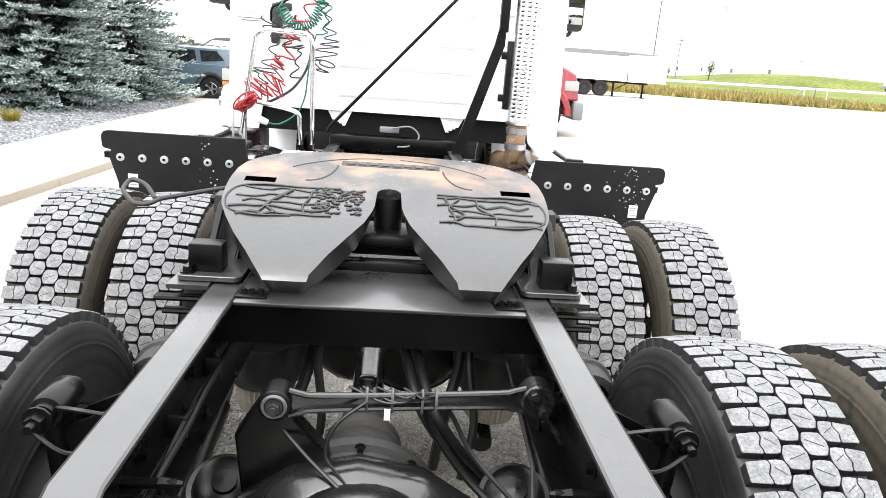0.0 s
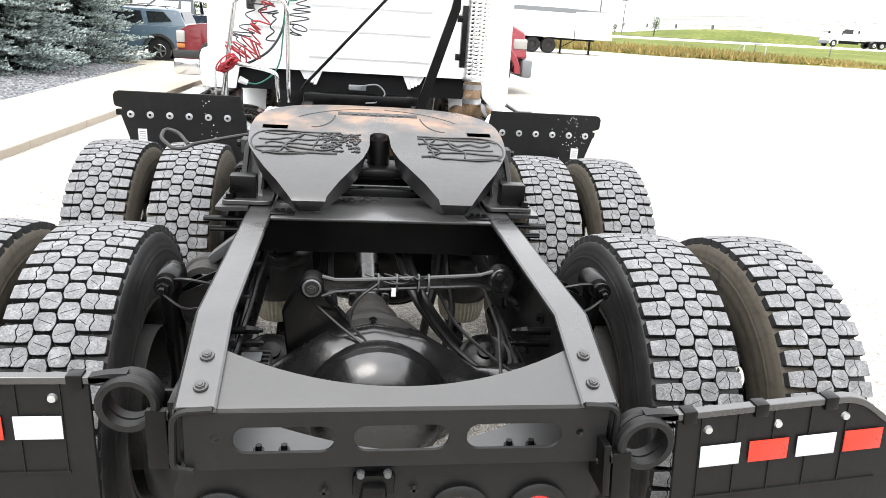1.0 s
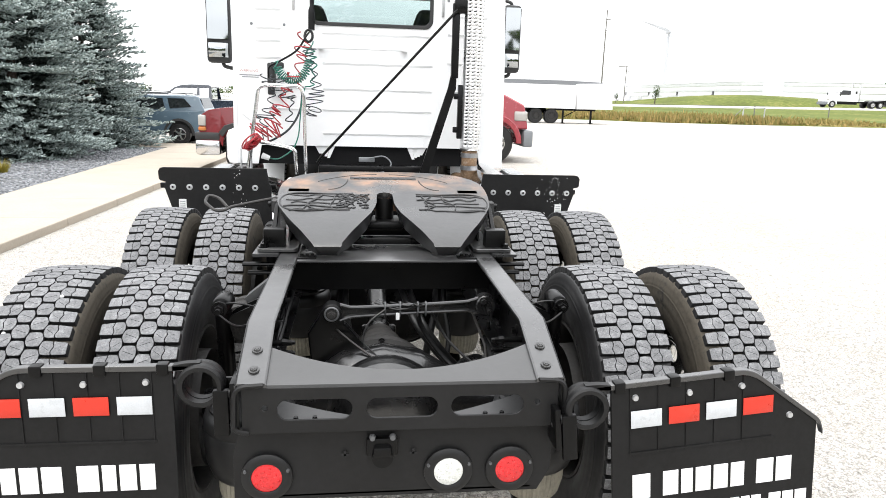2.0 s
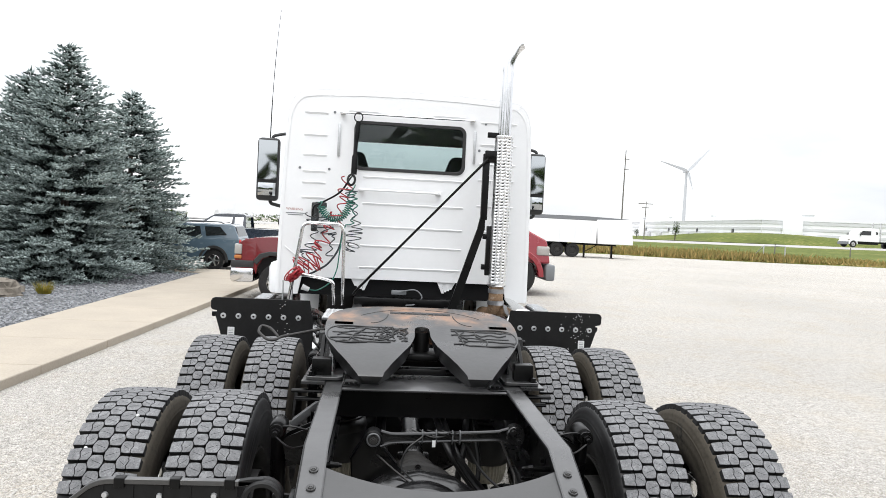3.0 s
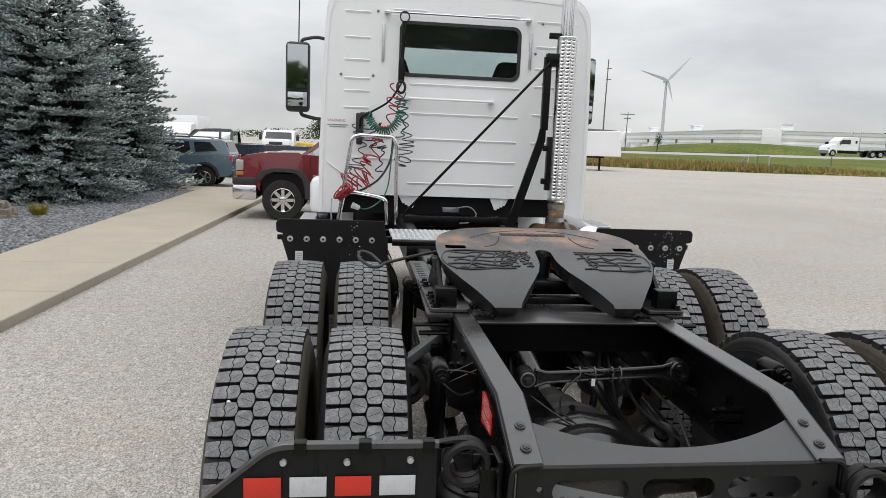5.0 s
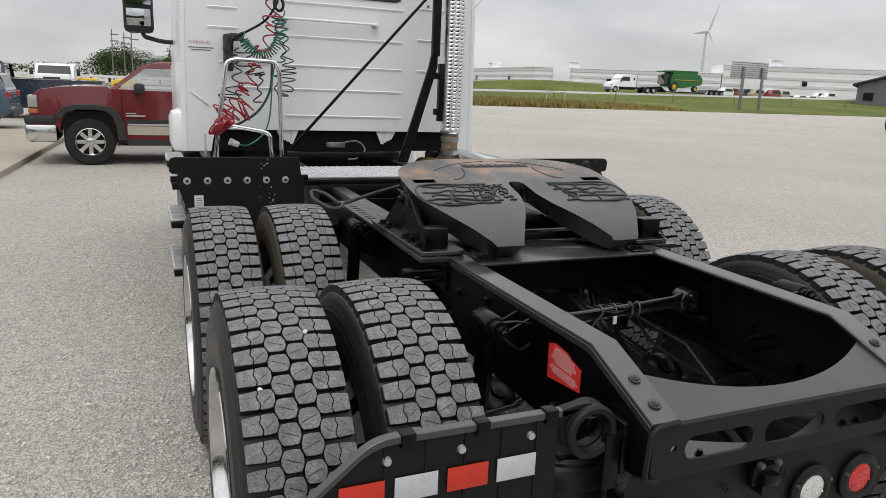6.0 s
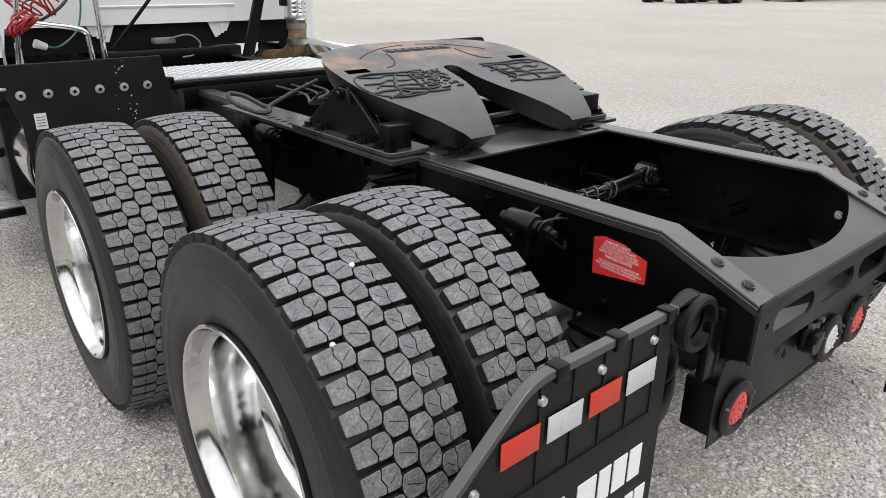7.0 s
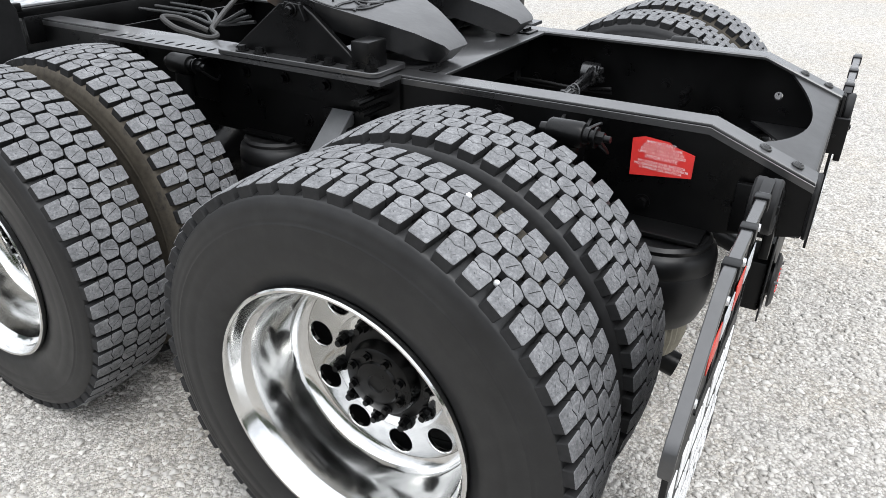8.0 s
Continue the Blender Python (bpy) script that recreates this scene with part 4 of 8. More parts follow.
def tyre_mesh(wall, inside):
    bm = bmesh.new()
    half = [(0.098, 0.286), (0.112, 0.292), (0.122, 0.305), (0.124, 0.318), (0.131, 0.325), (0.1355, 0.352), (0.1385, 0.378), (0.138, 0.384), (0.1395, 0.388), (0.1385, 0.410), (0.1365, 0.426), (0.1372, 0.428), (0.1362, 0.430), (0.1342, 0.436), (0.1350, 0.439), (0.1315, 0.445), (0.1315, 0.448), (0.128, 0.455), (0.1285, 0.458), (0.124, 0.466), (0.1215, 0.474), (0.118, 0.478), (0.112, 0.4805)]
    half = [(a * 0.99 if r > 0.32 else a, r) for a, r in half]
    prof = [(a, r) for a, r in half] + [(0.06, 0.485), (0.0, 0.486), (-0.06, 0.485)] + [(-a, r) for a, r in half[::-1]]
    lathe(bm, prof, 72)
    bmesh.ops.recalc_face_normals(bm, faces=bm.faces)
    me = bpy.data.meshes.new("tyre")
    bm.to_mesh(me)
    bm.free()
    me.polygons.foreach_set("use_smooth", [True] * len(me.polygons))
    me.set_sharp_from_angle(angle=radians(50))
    me.materials.append(wall)
    me.materials.append(inside)
    for p in me.polygons:
        p.material_index = 1 if p.center.x < -0.02 else 0
    return me


TYRE, TYRE_DUSTY, TYRE_INNER = tyre_mesh(M_RUBBER, M_DUSTYWALL), tyre_mesh(M_DUSTYWALL, M_DUSTYWALL), tyre_mesh(M_INNERWALL, M_INNERWALL)


def outer_wheel(at, turn, spin):
    """Polished aluminium disc wheel, deep dish outwards, on its black hub; axle along x, outside at +x."""
    bm = bmesh.new()
    lathe(bm, [(0.106, 0.290), (0.128, 0.3020), (0.1350, 0.3020), (0.1380, 0.2985), (0.1365, 0.2935), (0.124, 0.2870), (0.104, 0.2835), (0.095, 0.2785), (0.086, 0.2680), (0.060, 0.2635), (0.015, 0.2600), (-0.026, 0.2565), (-0.042, 0.249), (-0.052, 0.239), (-0.057, 0.228)], 72)
    wheel = part("wheel", bm, M_ALU, None, angle=30)
    bm = bmesh.new()
    hand = [ring_pts(0.190 * math.cos(2 * math.pi * (k + 0.5) / 10), 0.190 * math.sin(2 * math.pi * (k + 0.5) / 10), 0.0315, 20) for k in range(10)]
    sheet(bm, ring_pts(0, 0, 0.230, 60), hand + [ring_pts(0, 0, 0.11, 36)], -0.071, -0.0570, "x")
    part("disc", bm, M_ALU, wheel, bevel=0.003)
    bm = bmesh.new()
    lathe(bm, [(-0.0600, 0.1475), (-0.052, 0.145), (-0.050, 0.140), (-0.050, 0.105)], 48)
    part("mounting_face", bm, M_ALU, wheel)
    bm = bmesh.new()
    lathe(bm, [(-0.066, 0.113), (-0.048, 0.112), (-0.046, 0.090), (-0.026, 0.086), (-0.018, 0.083), (-0.015, 0.078), (-0.015, 0.054), (-0.010, 0.050), (-0.008, 0.022), (-0.012, 0.019), (-0.012, 0.0005)], 40)
    part("hub", bm, M_BLACK, wheel, "black axle hub with flange bolts")
    for k in range(8):
        a = 2 * math.pi * (k + 0.3) / 8
        bm = bmesh.new()
        bolt(bm, (-0.015, 0.066 * math.cos(a), 0.066 * math.sin(a)), (1, 0, 0), 0.008, 0.011)
        part("flange_bolt", bm, M_BLACK, wheel)
    for k in range(10):
        a = 2 * math.pi * k / 10
        y, z = 0.122 * math.cos(a), 0.122 * math.sin(a)
        bm = bmesh.new()
        cyl(bm, (-0.050, y, z), (-0.045, y, z), 0.0180, seg=16)
        cyl(bm, (-0.045, y, z), (-0.030, y, z), 0.0145, 0.0135, 6)
        cyl(bm, (-0.030, y, z), (-0.019, y, z), 0.0090, 0.0080, 10)
        part("lug_nut", bm, M_BLACK, wheel)
    t = new("tyre", TYRE)
    t.parent = wheel
    tr = new("tread", TREAD)
    tr.parent = wheel
    tr["label"] = "dusty grey lug tread"
    wheel.parent = truck
    wheel.matrix_basis = pose(*at, 0, 0, turn) @ Matrix.Rotation(spin, 4, "X")
    return wheel


def inner_wheel(at, turn, spin):
    bm = bmesh.new()
    lathe(bm, [(0.098, 0.288), (0.118, 0.294), (0.121, 0.286), (0.10, 0.276), (0.03, 0.26), (0.02, 0.25)], 56)
    lathe(bm, [(-0.098, 0.288), (-0.118, 0.294), (-0.121, 0.286), (-0.10, 0.276), (-0.02, 0.258), (0.02, 0.25)], 56)
    wheel = part("wheel", bm, M_DIRTYBLACK, None)
    # dished disc with ten hand holes
    bm = bmesh.new()
    rings = ((0.075, 0.268), (0.080, 0.252), (0.092, 0.238), (0.108, 0.218), (0.122, 0.198), (0.130, 0.180), (0.130, 0.115))
    grid = [[bm.verts.new((x, r * math.cos(math.pi * k / 40), r * math.sin(math.pi * k / 40))) for k in range(80)] for x, r in rings]
    for i in range(len(rings) - 1):
        for k in range(80):
            if not (2 <= i <= 3 and k % 8 in (2, 3, 4)):
                bm.faces.new((grid[i][k], grid[i][(k + 1) % 80], grid[i + 1][(k + 1) % 80], grid[i + 1][k]))
    part("wheel_disc", bm, M_WHEELGREY, wheel, "dull grey steel disc with hand holes")
    bm = bmesh.new()
    lathe(bm, [(-0.13, 0.205), (-0.02, 0.21), (0.028, 0.20), (0.028, 0.05)], 40)
    part("brake_drum", bm, M_DIRTYBLACK, wheel)
    t = new("tyre", TYRE_INNER)
    t.parent = wheel
    tr = new("tread", TREAD)
    tr.parent = wheel
    tr["label"] = "dusty grey lug tread"
    wheel.parent = truck
    wheel.matrix_basis = pose(*at, 0, 0, turn) @ Matrix.Rotation(spin, 4, "X")
    return wheel


SIDE_OUT = {(-1, Y_REAR): 1.087, (-1, Y_FRONT): 1.092, (1, Y_REAR): 1.138, (1, Y_FRONT): 1.108}
first_out = outer_wheel((-1.087, Y_REAR, R), 180, 0.13)
first_in = inner_wheel((-X_IN, Y_REAR, R), 180, 0.31)
spins = random.Random(4)
for y in (Y_REAR, Y_FRONT):
    for s in (-1, 1):
        if (s, y) != (-1, Y_REAR):
            for src, x in ((first_out, SIDE_OUT[s, y]), (first_in, X_IN)):
                wheel = copy_thing(src, pose(s * x, y, R, 0, 0, 180 if s < 0 else 0) @ Matrix.Rotation(spins.uniform(0, 6.2), 4, "X"))
                wheel.parent = truck
                if src == first_in and y == Y_FRONT:
                    for ob in wheel.children:
                        if ob.data == TYRE_INNER:
                            ob.data = TYRE_DUSTY
# steer wheels under the cab
for s in (-1, 1):
    copy_thing(first_out, pose(s * 0.955, 5.35, R, 0, 0, 180 if s < 0 else 0) @ Matrix.Rotation(1.1, 4, "X")).parent = truck
# small stones caught in the tread
for k, (x, y, z) in enumerate(((-1.158, -0.262, 0.898), (-1.035, -0.142, 0.976), (-1.13, 1.02, 0.895), (-1.09, -0.05, 0.995))):
    bm = bmesh.new()
    v = bmesh.ops.create_icosphere(bm, subdivisions=2, radius=0.0062)["verts"]
    for q in v:
        q.co *= 1 + 0.25 * noise.noise(q.co * 160 + Vector((k, 0, 0)))
    bmesh.ops.translate(bm, vec=(x, y, z), verts=v)
    tagged(part("pebble", bm, M_LABEL), "small white stone wedged in a tyre tread", "stone", group="stones in the treads")

# ---- axles and suspension ----
for y in (Y_REAR, Y_FRONT):
    bm = bmesh.new()
    rows = []
    for x, w, h in ((-0.66, .065, .065), (-0.50, .065, .07), (-0.34, .075, .085), (-0.25, .10, .15), (-0.17, .13, .20), (-0.03, .15, .225), (0.11, .13, .20), (0.19, .10, .15), (0.29, .075, .085), (0.50, .065, .07), (0.66, .065, .065)):
        rows.append([(x, y + w * math.cos(a), R + h * math.sin(a)) for a in [2 * math.pi * k / 24 for k in range(24)]])
    loft(bm, rows, closed=True, caps=True)
    casting = M_GLOSS if y == Y_REAR else M_BLACK
    axle = part("drive_axle", bm, casting, truck)
    # bowl of the differential, bulging to the rear
    bm = bmesh.new()
    cx = -0.02 if y == Y_REAR else 0.12
    lathe(bm, [(y - 0.215, 0.0005), (y - 0.213, 0.05), (y - 0.205, 0.10), (y - 0.185, 0.145), (y - 0.155, 0.178), (y - 0.12, 0.195), (y - 0.115, 0.208), (y - 0.09, 0.212), (y - 0.05, 0.20), (y + 0.06, 0.19)], 40, "y", (cx, 0, R + 0.005))
    part("differential", bm, casting, axle, "glossy black differential cover")
    bm = bmesh.new()
    # carrier narrowing to its raised nose, with a bolted flange round it
    rows = []
    for dy, r, dz in ((0.02, 0.20, 0.0), (0.07, 0.195, 0.01), (0.075, 0.208, 0.012), (0.10, 0.208, 0.016), (0.105, 0.185, 0.018), (0.15, 0.155, 0.045), (0.19, 0.115, 0.075), (0.22, 0.09, 0.095), (0.225, 0.098, 0.098), (0.245, 0.098, 0.105), (0.25, 0.076, 0.107), (0.31, 0.068, 0.118), (0.36, 0.062, 0.122), (0.365, 0.02, 0.122)):
        rows.append([(cx - 0.01 + r * math.cos(a), y + dy, R + dz + r * math.sin(a)) for a in [2 * math.pi * k / 32 for k in range(32)]])
    loft(bm, rows, closed=True, caps=True)
    part("carrier_housing", bm, M_DIRTYBLACK if y == Y_REAR else M_BLACK, axle)
    for k in range(10):
        a = 2 * math.pi * (k + 0.5) / 10
        bm = bmesh.new()
        bolt(bm, (cx - 0.01 + 0.197 * math.cos(a), y + 0.075, R + 0.012 + 0.197 * math.sin(a)), (0, -1, 0), 0.009, 0.010)
        part("bolt", bm, M_BLACK, axle)
    # torque rod tower on the axle, forged I-section rod across to the rail
    ty = y + 0.042
    bm = bmesh.new()
    prism(bm, [(-0.285, 0.60), (-0.30, 0.76), (-0.252, 0.838), (-0.238, 0.866), (-0.212, 0.876), (-0.184, 0.862), (-0.168, 0.80), (-0.10, 0.72), (-0.07, 0.60)], ty - 0.005, ty + 0.045, "y")
    lathe(bm, [(ty - 0.022, 0.016), (ty - 0.024, 0.030), (ty - 0.018, 0.035), (ty + 0.046, 0.035), (ty + 0.050, 0.02)], 28, "y", (-0.213, 0, 0.842))
    part("rod_tower", bm, M_BLACK, axle, bevel=0.006)
    bm = bmesh.new()
    lathe(bm, [(ty - 0.020, 0.021), (ty - 0.027, 0.021), (ty - 0.028, 0.025), (ty - 0.024, 0.028), (ty - 0.020, 0.028)], 28, "y", (-0.213, 0, 0.842))
    part("bushing_ring", bm, M_TIE, axle)
    bm = bmesh.new()
    cyl(bm, (-0.213, ty - 0.022, 0.842), (-0.213, ty - 0.027, 0.842), 0.0185, seg=24)
    cyl(bm, (-0.213, ty - 0.027, 0.842), (-0.213, ty - 0.040, 0.842), 0.0140, 0.0130, 6)
    cyl(bm, (-0.213, ty - 0.040, 0.842), (-0.213, ty - 0.046, 0.842), 0.0085, seg=12)
    part("tower_bolt", bm, M_DIRTYBLACK, axle)
    bm = bmesh.new()
    rod_at = lambda u: Vector((-0.213 + 0.570 * u, ty - 0.002 + 0.030 * u, 0.842 + 0.017 * u))
    for k in (-1, 1):
        line = [rod_at(u) + Vector((0, -0.006, k * h)) for u, h in ((0.05, 0.030), (0.10, 0.021), (0.16, 0.0165), (0.50, 0.0150), (0.84, 0.0165), (0.90, 0.021), (0.95, 0.028))]
        tube(bm, smooth_path(line, 3), 0.0068, 8)
    rows = [[rod_at(u) + Vector((0, dy, dz)) for dy, dz in ((-0.002, -h), (-0.002, h), (0.008, h), (0.008, -h))] for u, h in ((0.05, 0.030), (0.12, 0.019), (0.5, 0.015), (0.88, 0.019), (0.95, 0.028))]
    loft(bm, rows, closed=True, caps=True)
    ey = rod_at(1).y
    lathe(bm, [(ey - 0.026, 0.0005), (ey - 0.026, 0.016), (ey - 0.018, 0.018), (ey - 0.020, 0.034), (ey - 0.016, 0.039), (ey + 0.034, 0.039), (ey + 0.038, 0.034), (ey + 0.036, 0.016)], 28, "y", (0.357, 0, 0.859))
    for k in (-1, 1):
        bolt(bm, (0.357 + 0.012 * k, ey - 0.024, 0.859 - 0.020 * k), (0, -1, 0), 0.011, 0.012)
    rod = part("torque_rod", bm, M_GLOSS, truck)
    bm = bmesh.new()
    for x in (-0.02, 0.035, 0.10, 0.13):
        tube(bm, [(x, ty + 0.010 + 0.018 * math.cos(a), 0.850 + 0.027 * math.sin(a)) for a in [2 * math.pi * k / 12 for k in range(12)]], 0.0030, 5, closed=True)
    split_part("cable_tie", bm, M_TIE, rod)
    bm = bmesh.new()
    box(bm, (0.025, ty - 0.016, 0.830), (0.013, 0.003, 0.026))
    part("tag", bm, M_LABEL, rod)
    bm = bmesh.new()
    for k in range(5):
        rnd = random.Random(k + 31)
        tube(bm, smooth_path([(-0.06 + 0.03 * k, ty + 0.03, 0.87), (0.02 + 0.02 * k, ty - 0.01, 0.866 + rnd.uniform(-.012, .012)), (0.09, ty + 0.0, 0.868 + rnd.uniform(-.012, .012)), (0.16 + 0.01 * k, ty + 0.02, 0.862)], 5), 0.0030, 6)
    tube(bm, smooth_path([(-0.02, ty - 0.01, 0.855), (-0.08, ty - 0.03, 0.81), (-0.10, ty - 0.05, 0.75), (-0.07, ty - 0.08, 0.72), (0.02, ty - 0.16, 0.66), (0.07, ty - 0.20, 0.60)], 7), 0.0038, 6)
    tube(bm, smooth_path([(-0.20, ty - 0.0, 0.78), (-0.13, ty - 0.06, 0.74), (-0.05, ty - 0.12, 0.70)], 7), 0.0045, 6)
    tube(bm, smooth_path([(0.12, ty + 0.02, 0.86), (0.17, ty + 0.05, 0.80), (0.22, ty + 0.02, 0.72), (0.30, ty - 0.05, 0.66), (0.38, ty - 0.12, 0.62)], 7), 0.006, 6)
    tube(bm, smooth_path([(0.10, ty + 0.06, 0.84), (0.13, ty + 0.1, 0.74), (0.22, ty + 0.08, 0.62), (0.32, ty + 0.02, 0.55)], 7), 0.010, 8)
    split_part("cable", bm, M_LINE, rod)
    # leaf arm, air springs, shocks, brake chambers on each side
    for s in (-1, 1):
        ax = 0.44 if y == Y_REAR else 0.385
        bm = bmesh.new()
        tube(bm, smooth_path([(s * 0.475, y + 0.60, 0.52), (s * 0.47, y + 0.35, 0.50), (s * 0.45, y, 0.46), (s * ax * 0.96, y - 0.28, 0.38), (s * ax * 0.93, y - 0.50, 0.315)], 6), 0.035, 10)
        box(bm, (s * 0.45, y, 0.50), (0.10, 0.24, 0.10), 0.01)
        part("suspension_arm", bm, M_BLACK, truck)
        bm = bmesh.new()
        ay = y - 0.41
        lathe(bm, [(0.712, 0.0005), (0.712, 0.088), (0.716, 0.094), (0.716, 0.112), (0.708, 0.120), (0.698, 0.119), (0.694, 0.124), (0.688, 0.132), (0.67, 0.137), (0.650, 0.138), (0.642, 0.134), (0.636, 0.137), (0.59, 0.138), (0.54, 0.132), (0.50, 0.118), (0.485, 0.104)], 40, "z", (s * ax, ay, 0))
        spring = part("air_spring", bm, M_LINE, truck)
        bm = bmesh.new()
        rows = []
        for z, r, fin in ((0.490, 0.100, 0.0), (0.484, 0.100, 0.004), (0.44, 0.099, 0.004), (0.42, 0.094, 0.004), (0.395, 0.088, 0.003), (0.385, 0.080, 0.0), (0.38, 0.02, 0.0)):
            rows.append([(s * ax + (r - fin * (k % 2)) * math.cos(2 * math.pi * k / 72), ay + (r - fin * (k % 2)) * math.sin(2 * math.pi * k / 72), z) for k in range(72)])
        loft(bm, rows, closed=True, caps=True)
        part("piston", bm, M_PISTON, spring, "dusty tan ribbed air spring piston", angle=20)
        bm = bmesh.new()
        box(bm, (s * (ax - 0.01), ay, 0.725), (0.17, 0.20, 0.012), 0.003)
        part("top_plate", bm, M_BLACK, spring)
        bm = bmesh.new()
        sy = y - 0.19
        # shock absorber outside the rail, its upper eye seen from above
        cyl(bm, (s * 0.55, sy, 0.925), (s * 0.55, sy + 0.06, 0.56), 0.027, seg=18)
        cyl(bm, (s * 0.545, sy + 0.06, 0.58), (s * 0.545, sy + 0.10, 0.40), 0.036, seg=18)
        lathe(bm, [(sy + 0.070, 0.0005), (sy + 0.070, 0.016), (sy + 0.052, 0.017), (sy + 0.050, 0.027), (sy + 0.044, 0.0305), (sy - 0.030, 0.0305), (sy - 0.036, 0.027), (sy - 0.038, 0.020), (sy - 0.050, 0.019), (sy - 0.051, 0.0145), (sy - 0.064, 0.0145)], 24, "y", (s * 0.55, 0, 0.950))
        bolt(bm, (s * 0.55, sy - 0.062, 0.950), (0, -1, 0), 0.0165, 0.016)
        cyl(bm, (s * 0.55, sy - 0.078, 0.950), (s * 0.55, sy - 0.098, 0.950), 0.0095, 0.008, 10)
        prism(bm, [(s * 0.434, 0.955), (s * 0.52, 0.915), (s * 0.535, 0.90), (s * 0.52, 0.84), (s * 0.434, 0.80)], sy - 0.014, sy - 0.006, "y")
        prism(bm, [(s * 0.434, 0.955), (s * 0.52, 0.915), (s * 0.535, 0.90), (s * 0.52, 0.84), (s * 0.434, 0.80)], sy + 0.054, sy + 0.062, "y")
        part("shock_absorber", bm, M_BLACK, truck)
        bm = bmesh.new()
        tube(bm, smooth_path([(s * 0.56, sy - 0.02, 0.952), (s * 0.50, sy - 0.05, 0.965), (s * 0.445, sy - 0.04, 0.95)], 6), 0.004, 6)
        tube(bm, smooth_path([(s * 0.56, sy - 0.08, 0.945), (s * 0.50, sy - 0.08, 0.90), (s * 0.445, sy - 0.04, 0.895)], 6), 0.004, 6)
        split_part("shock_wire", bm, M_LINE, truck)
        bm = bmesh.new()
        prism(bm, [(y + 0.50, 0.60), (y + 0.58, 0.60), (y + 0.62, 0.86), (y + 0.44, 0.86)], s * 0.445, s * 0.46, "x")
        box(bm, (s * 0.475, y + 0.53, 0.80), (0.05, 0.10, 0.05), 0.006)
        part("spring_hanger_bracket", bm, M_BLACK, truck)
# diagonal chamber brackets under the rails
for s in (-1, 1):
    bm = bmesh.new()
    m = Matrix.Rotation(s * radians(39), 4, "Y")
    box(bm, (s * 0.522, 0.59, 0.812), (0.165, 0.075, 0.008), 0.002, m)
    box(bm, (s * 0.522, 0.555, 0.800), (0.165, 0.008, 0.032), 0.002, m)
    part("gusset", bm, M_TIE, truck, "grey diagonal bracket")
    bm = bmesh.new()
    lathe(bm, [(0.50, 0.06), (0.505, 0.082), (0.58, 0.085), (0.585, 0.094), (0.605, 0.094), (0.61, 0.082), (0.68, 0.078), (0.70, 0.05)], 28, "y", (s * 0.60, 0, 0.66))
    part("brake_chamber", bm, M_DIRTYBLACK, truck)
# brake chambers on the forward side of the rear axle, between the rails
for s in (-1, 1):
    bm = bmesh.new()
    c = Vector((s * 0.345, 0.19, 0.555))
    ax_ = Vector((-s * 0.10, -0.55, 0.83)).normalized()
    turn = ax_.to_track_quat("Z", "Y").to_matrix().to_4x4()
    lathe(bm, [(-0.10, 0.02), (-0.10, 0.070), (-0.02, 0.078), (-0.018, 0.088), (0.004, 0.088), (0.006, 0.076), (0.030, 0.070), (0.042, 0.050), (0.044, 0.0005)], 30, "z")
    lathe(bm, [(0.040, 0.030), (0.056, 0.028), (0.058, 0.0005)], 16, "z")
    bmesh.ops.transform(bm, matrix=Matrix.Translation(c) @ turn, verts=bm.verts)
    part("brake_chamber", bm, M_BLACK, truck)
bm = bmesh.new()
cyl(bm, (0.375, 0.60, 0.72), (0.36, 0.10, 0.70), 0.0055, seg=8)
cyl(bm, (0.36, 0.10, 0.70), (0.335, -0.08, 0.63), 0.0055, seg=8)
part("link_rod", bm, M_DIRTYBLACK, truck)
# thick hoses sweeping down behind the torque rod
for d in (0.0, 0.030):
    bm = bmesh.new()
    tube(bm, smooth_path([(0.06 + d, 0.50, 0.83), (0.10 + d, 0.30, 0.75), (0.16 + d, 0.27, 0.66), (0.24 + d, 0.29, 0.56), (0.32 + d, 0.30, 0.49)], 7), 0.0135, 10)
    part("air_hose", bm, M_LINE, truck)
# driveshafts
bm = bmesh.new()
cyl(bm, (-0.03, Y_REAR + 0.36, R + 0.122), (-0.03, Y_REAR + 0.50, R + 0.135), 0.062, 0.045, 20)
cyl(bm, (-0.03, Y_REAR + 0.48, R + 0.134), (-0.03, Y_FRONT - 0.30, R + 0.20), 0.045, seg=20)
cyl(bm, (-0.03, Y_FRONT - 0.34, R + 0.19), (-0.03, Y_FRONT - 0.20, R + 0.22), 0.062, seg=20)
part("driveshaft", bm, M_GLOSS, truck)
bm = bmesh.new()
cyl(bm, (0.11, Y_FRONT + 0.36, R + 0.12), (0.0, 4.6, 0.78), 0.055, seg=20)
part("driveshaft", bm, M_BLACK, truck)
bm = bmesh.new()
box(bm, (-0.03, Y_REAR + 0.43, R + 0.13), (0.145, 0.035, 0.05), 0.012)
box(bm, (-0.03, Y_REAR + 0.46, R + 0.13), (0.05, 0.035, 0.145), 0.012)
part("universal_joint", bm, M_GLOSS, truck)
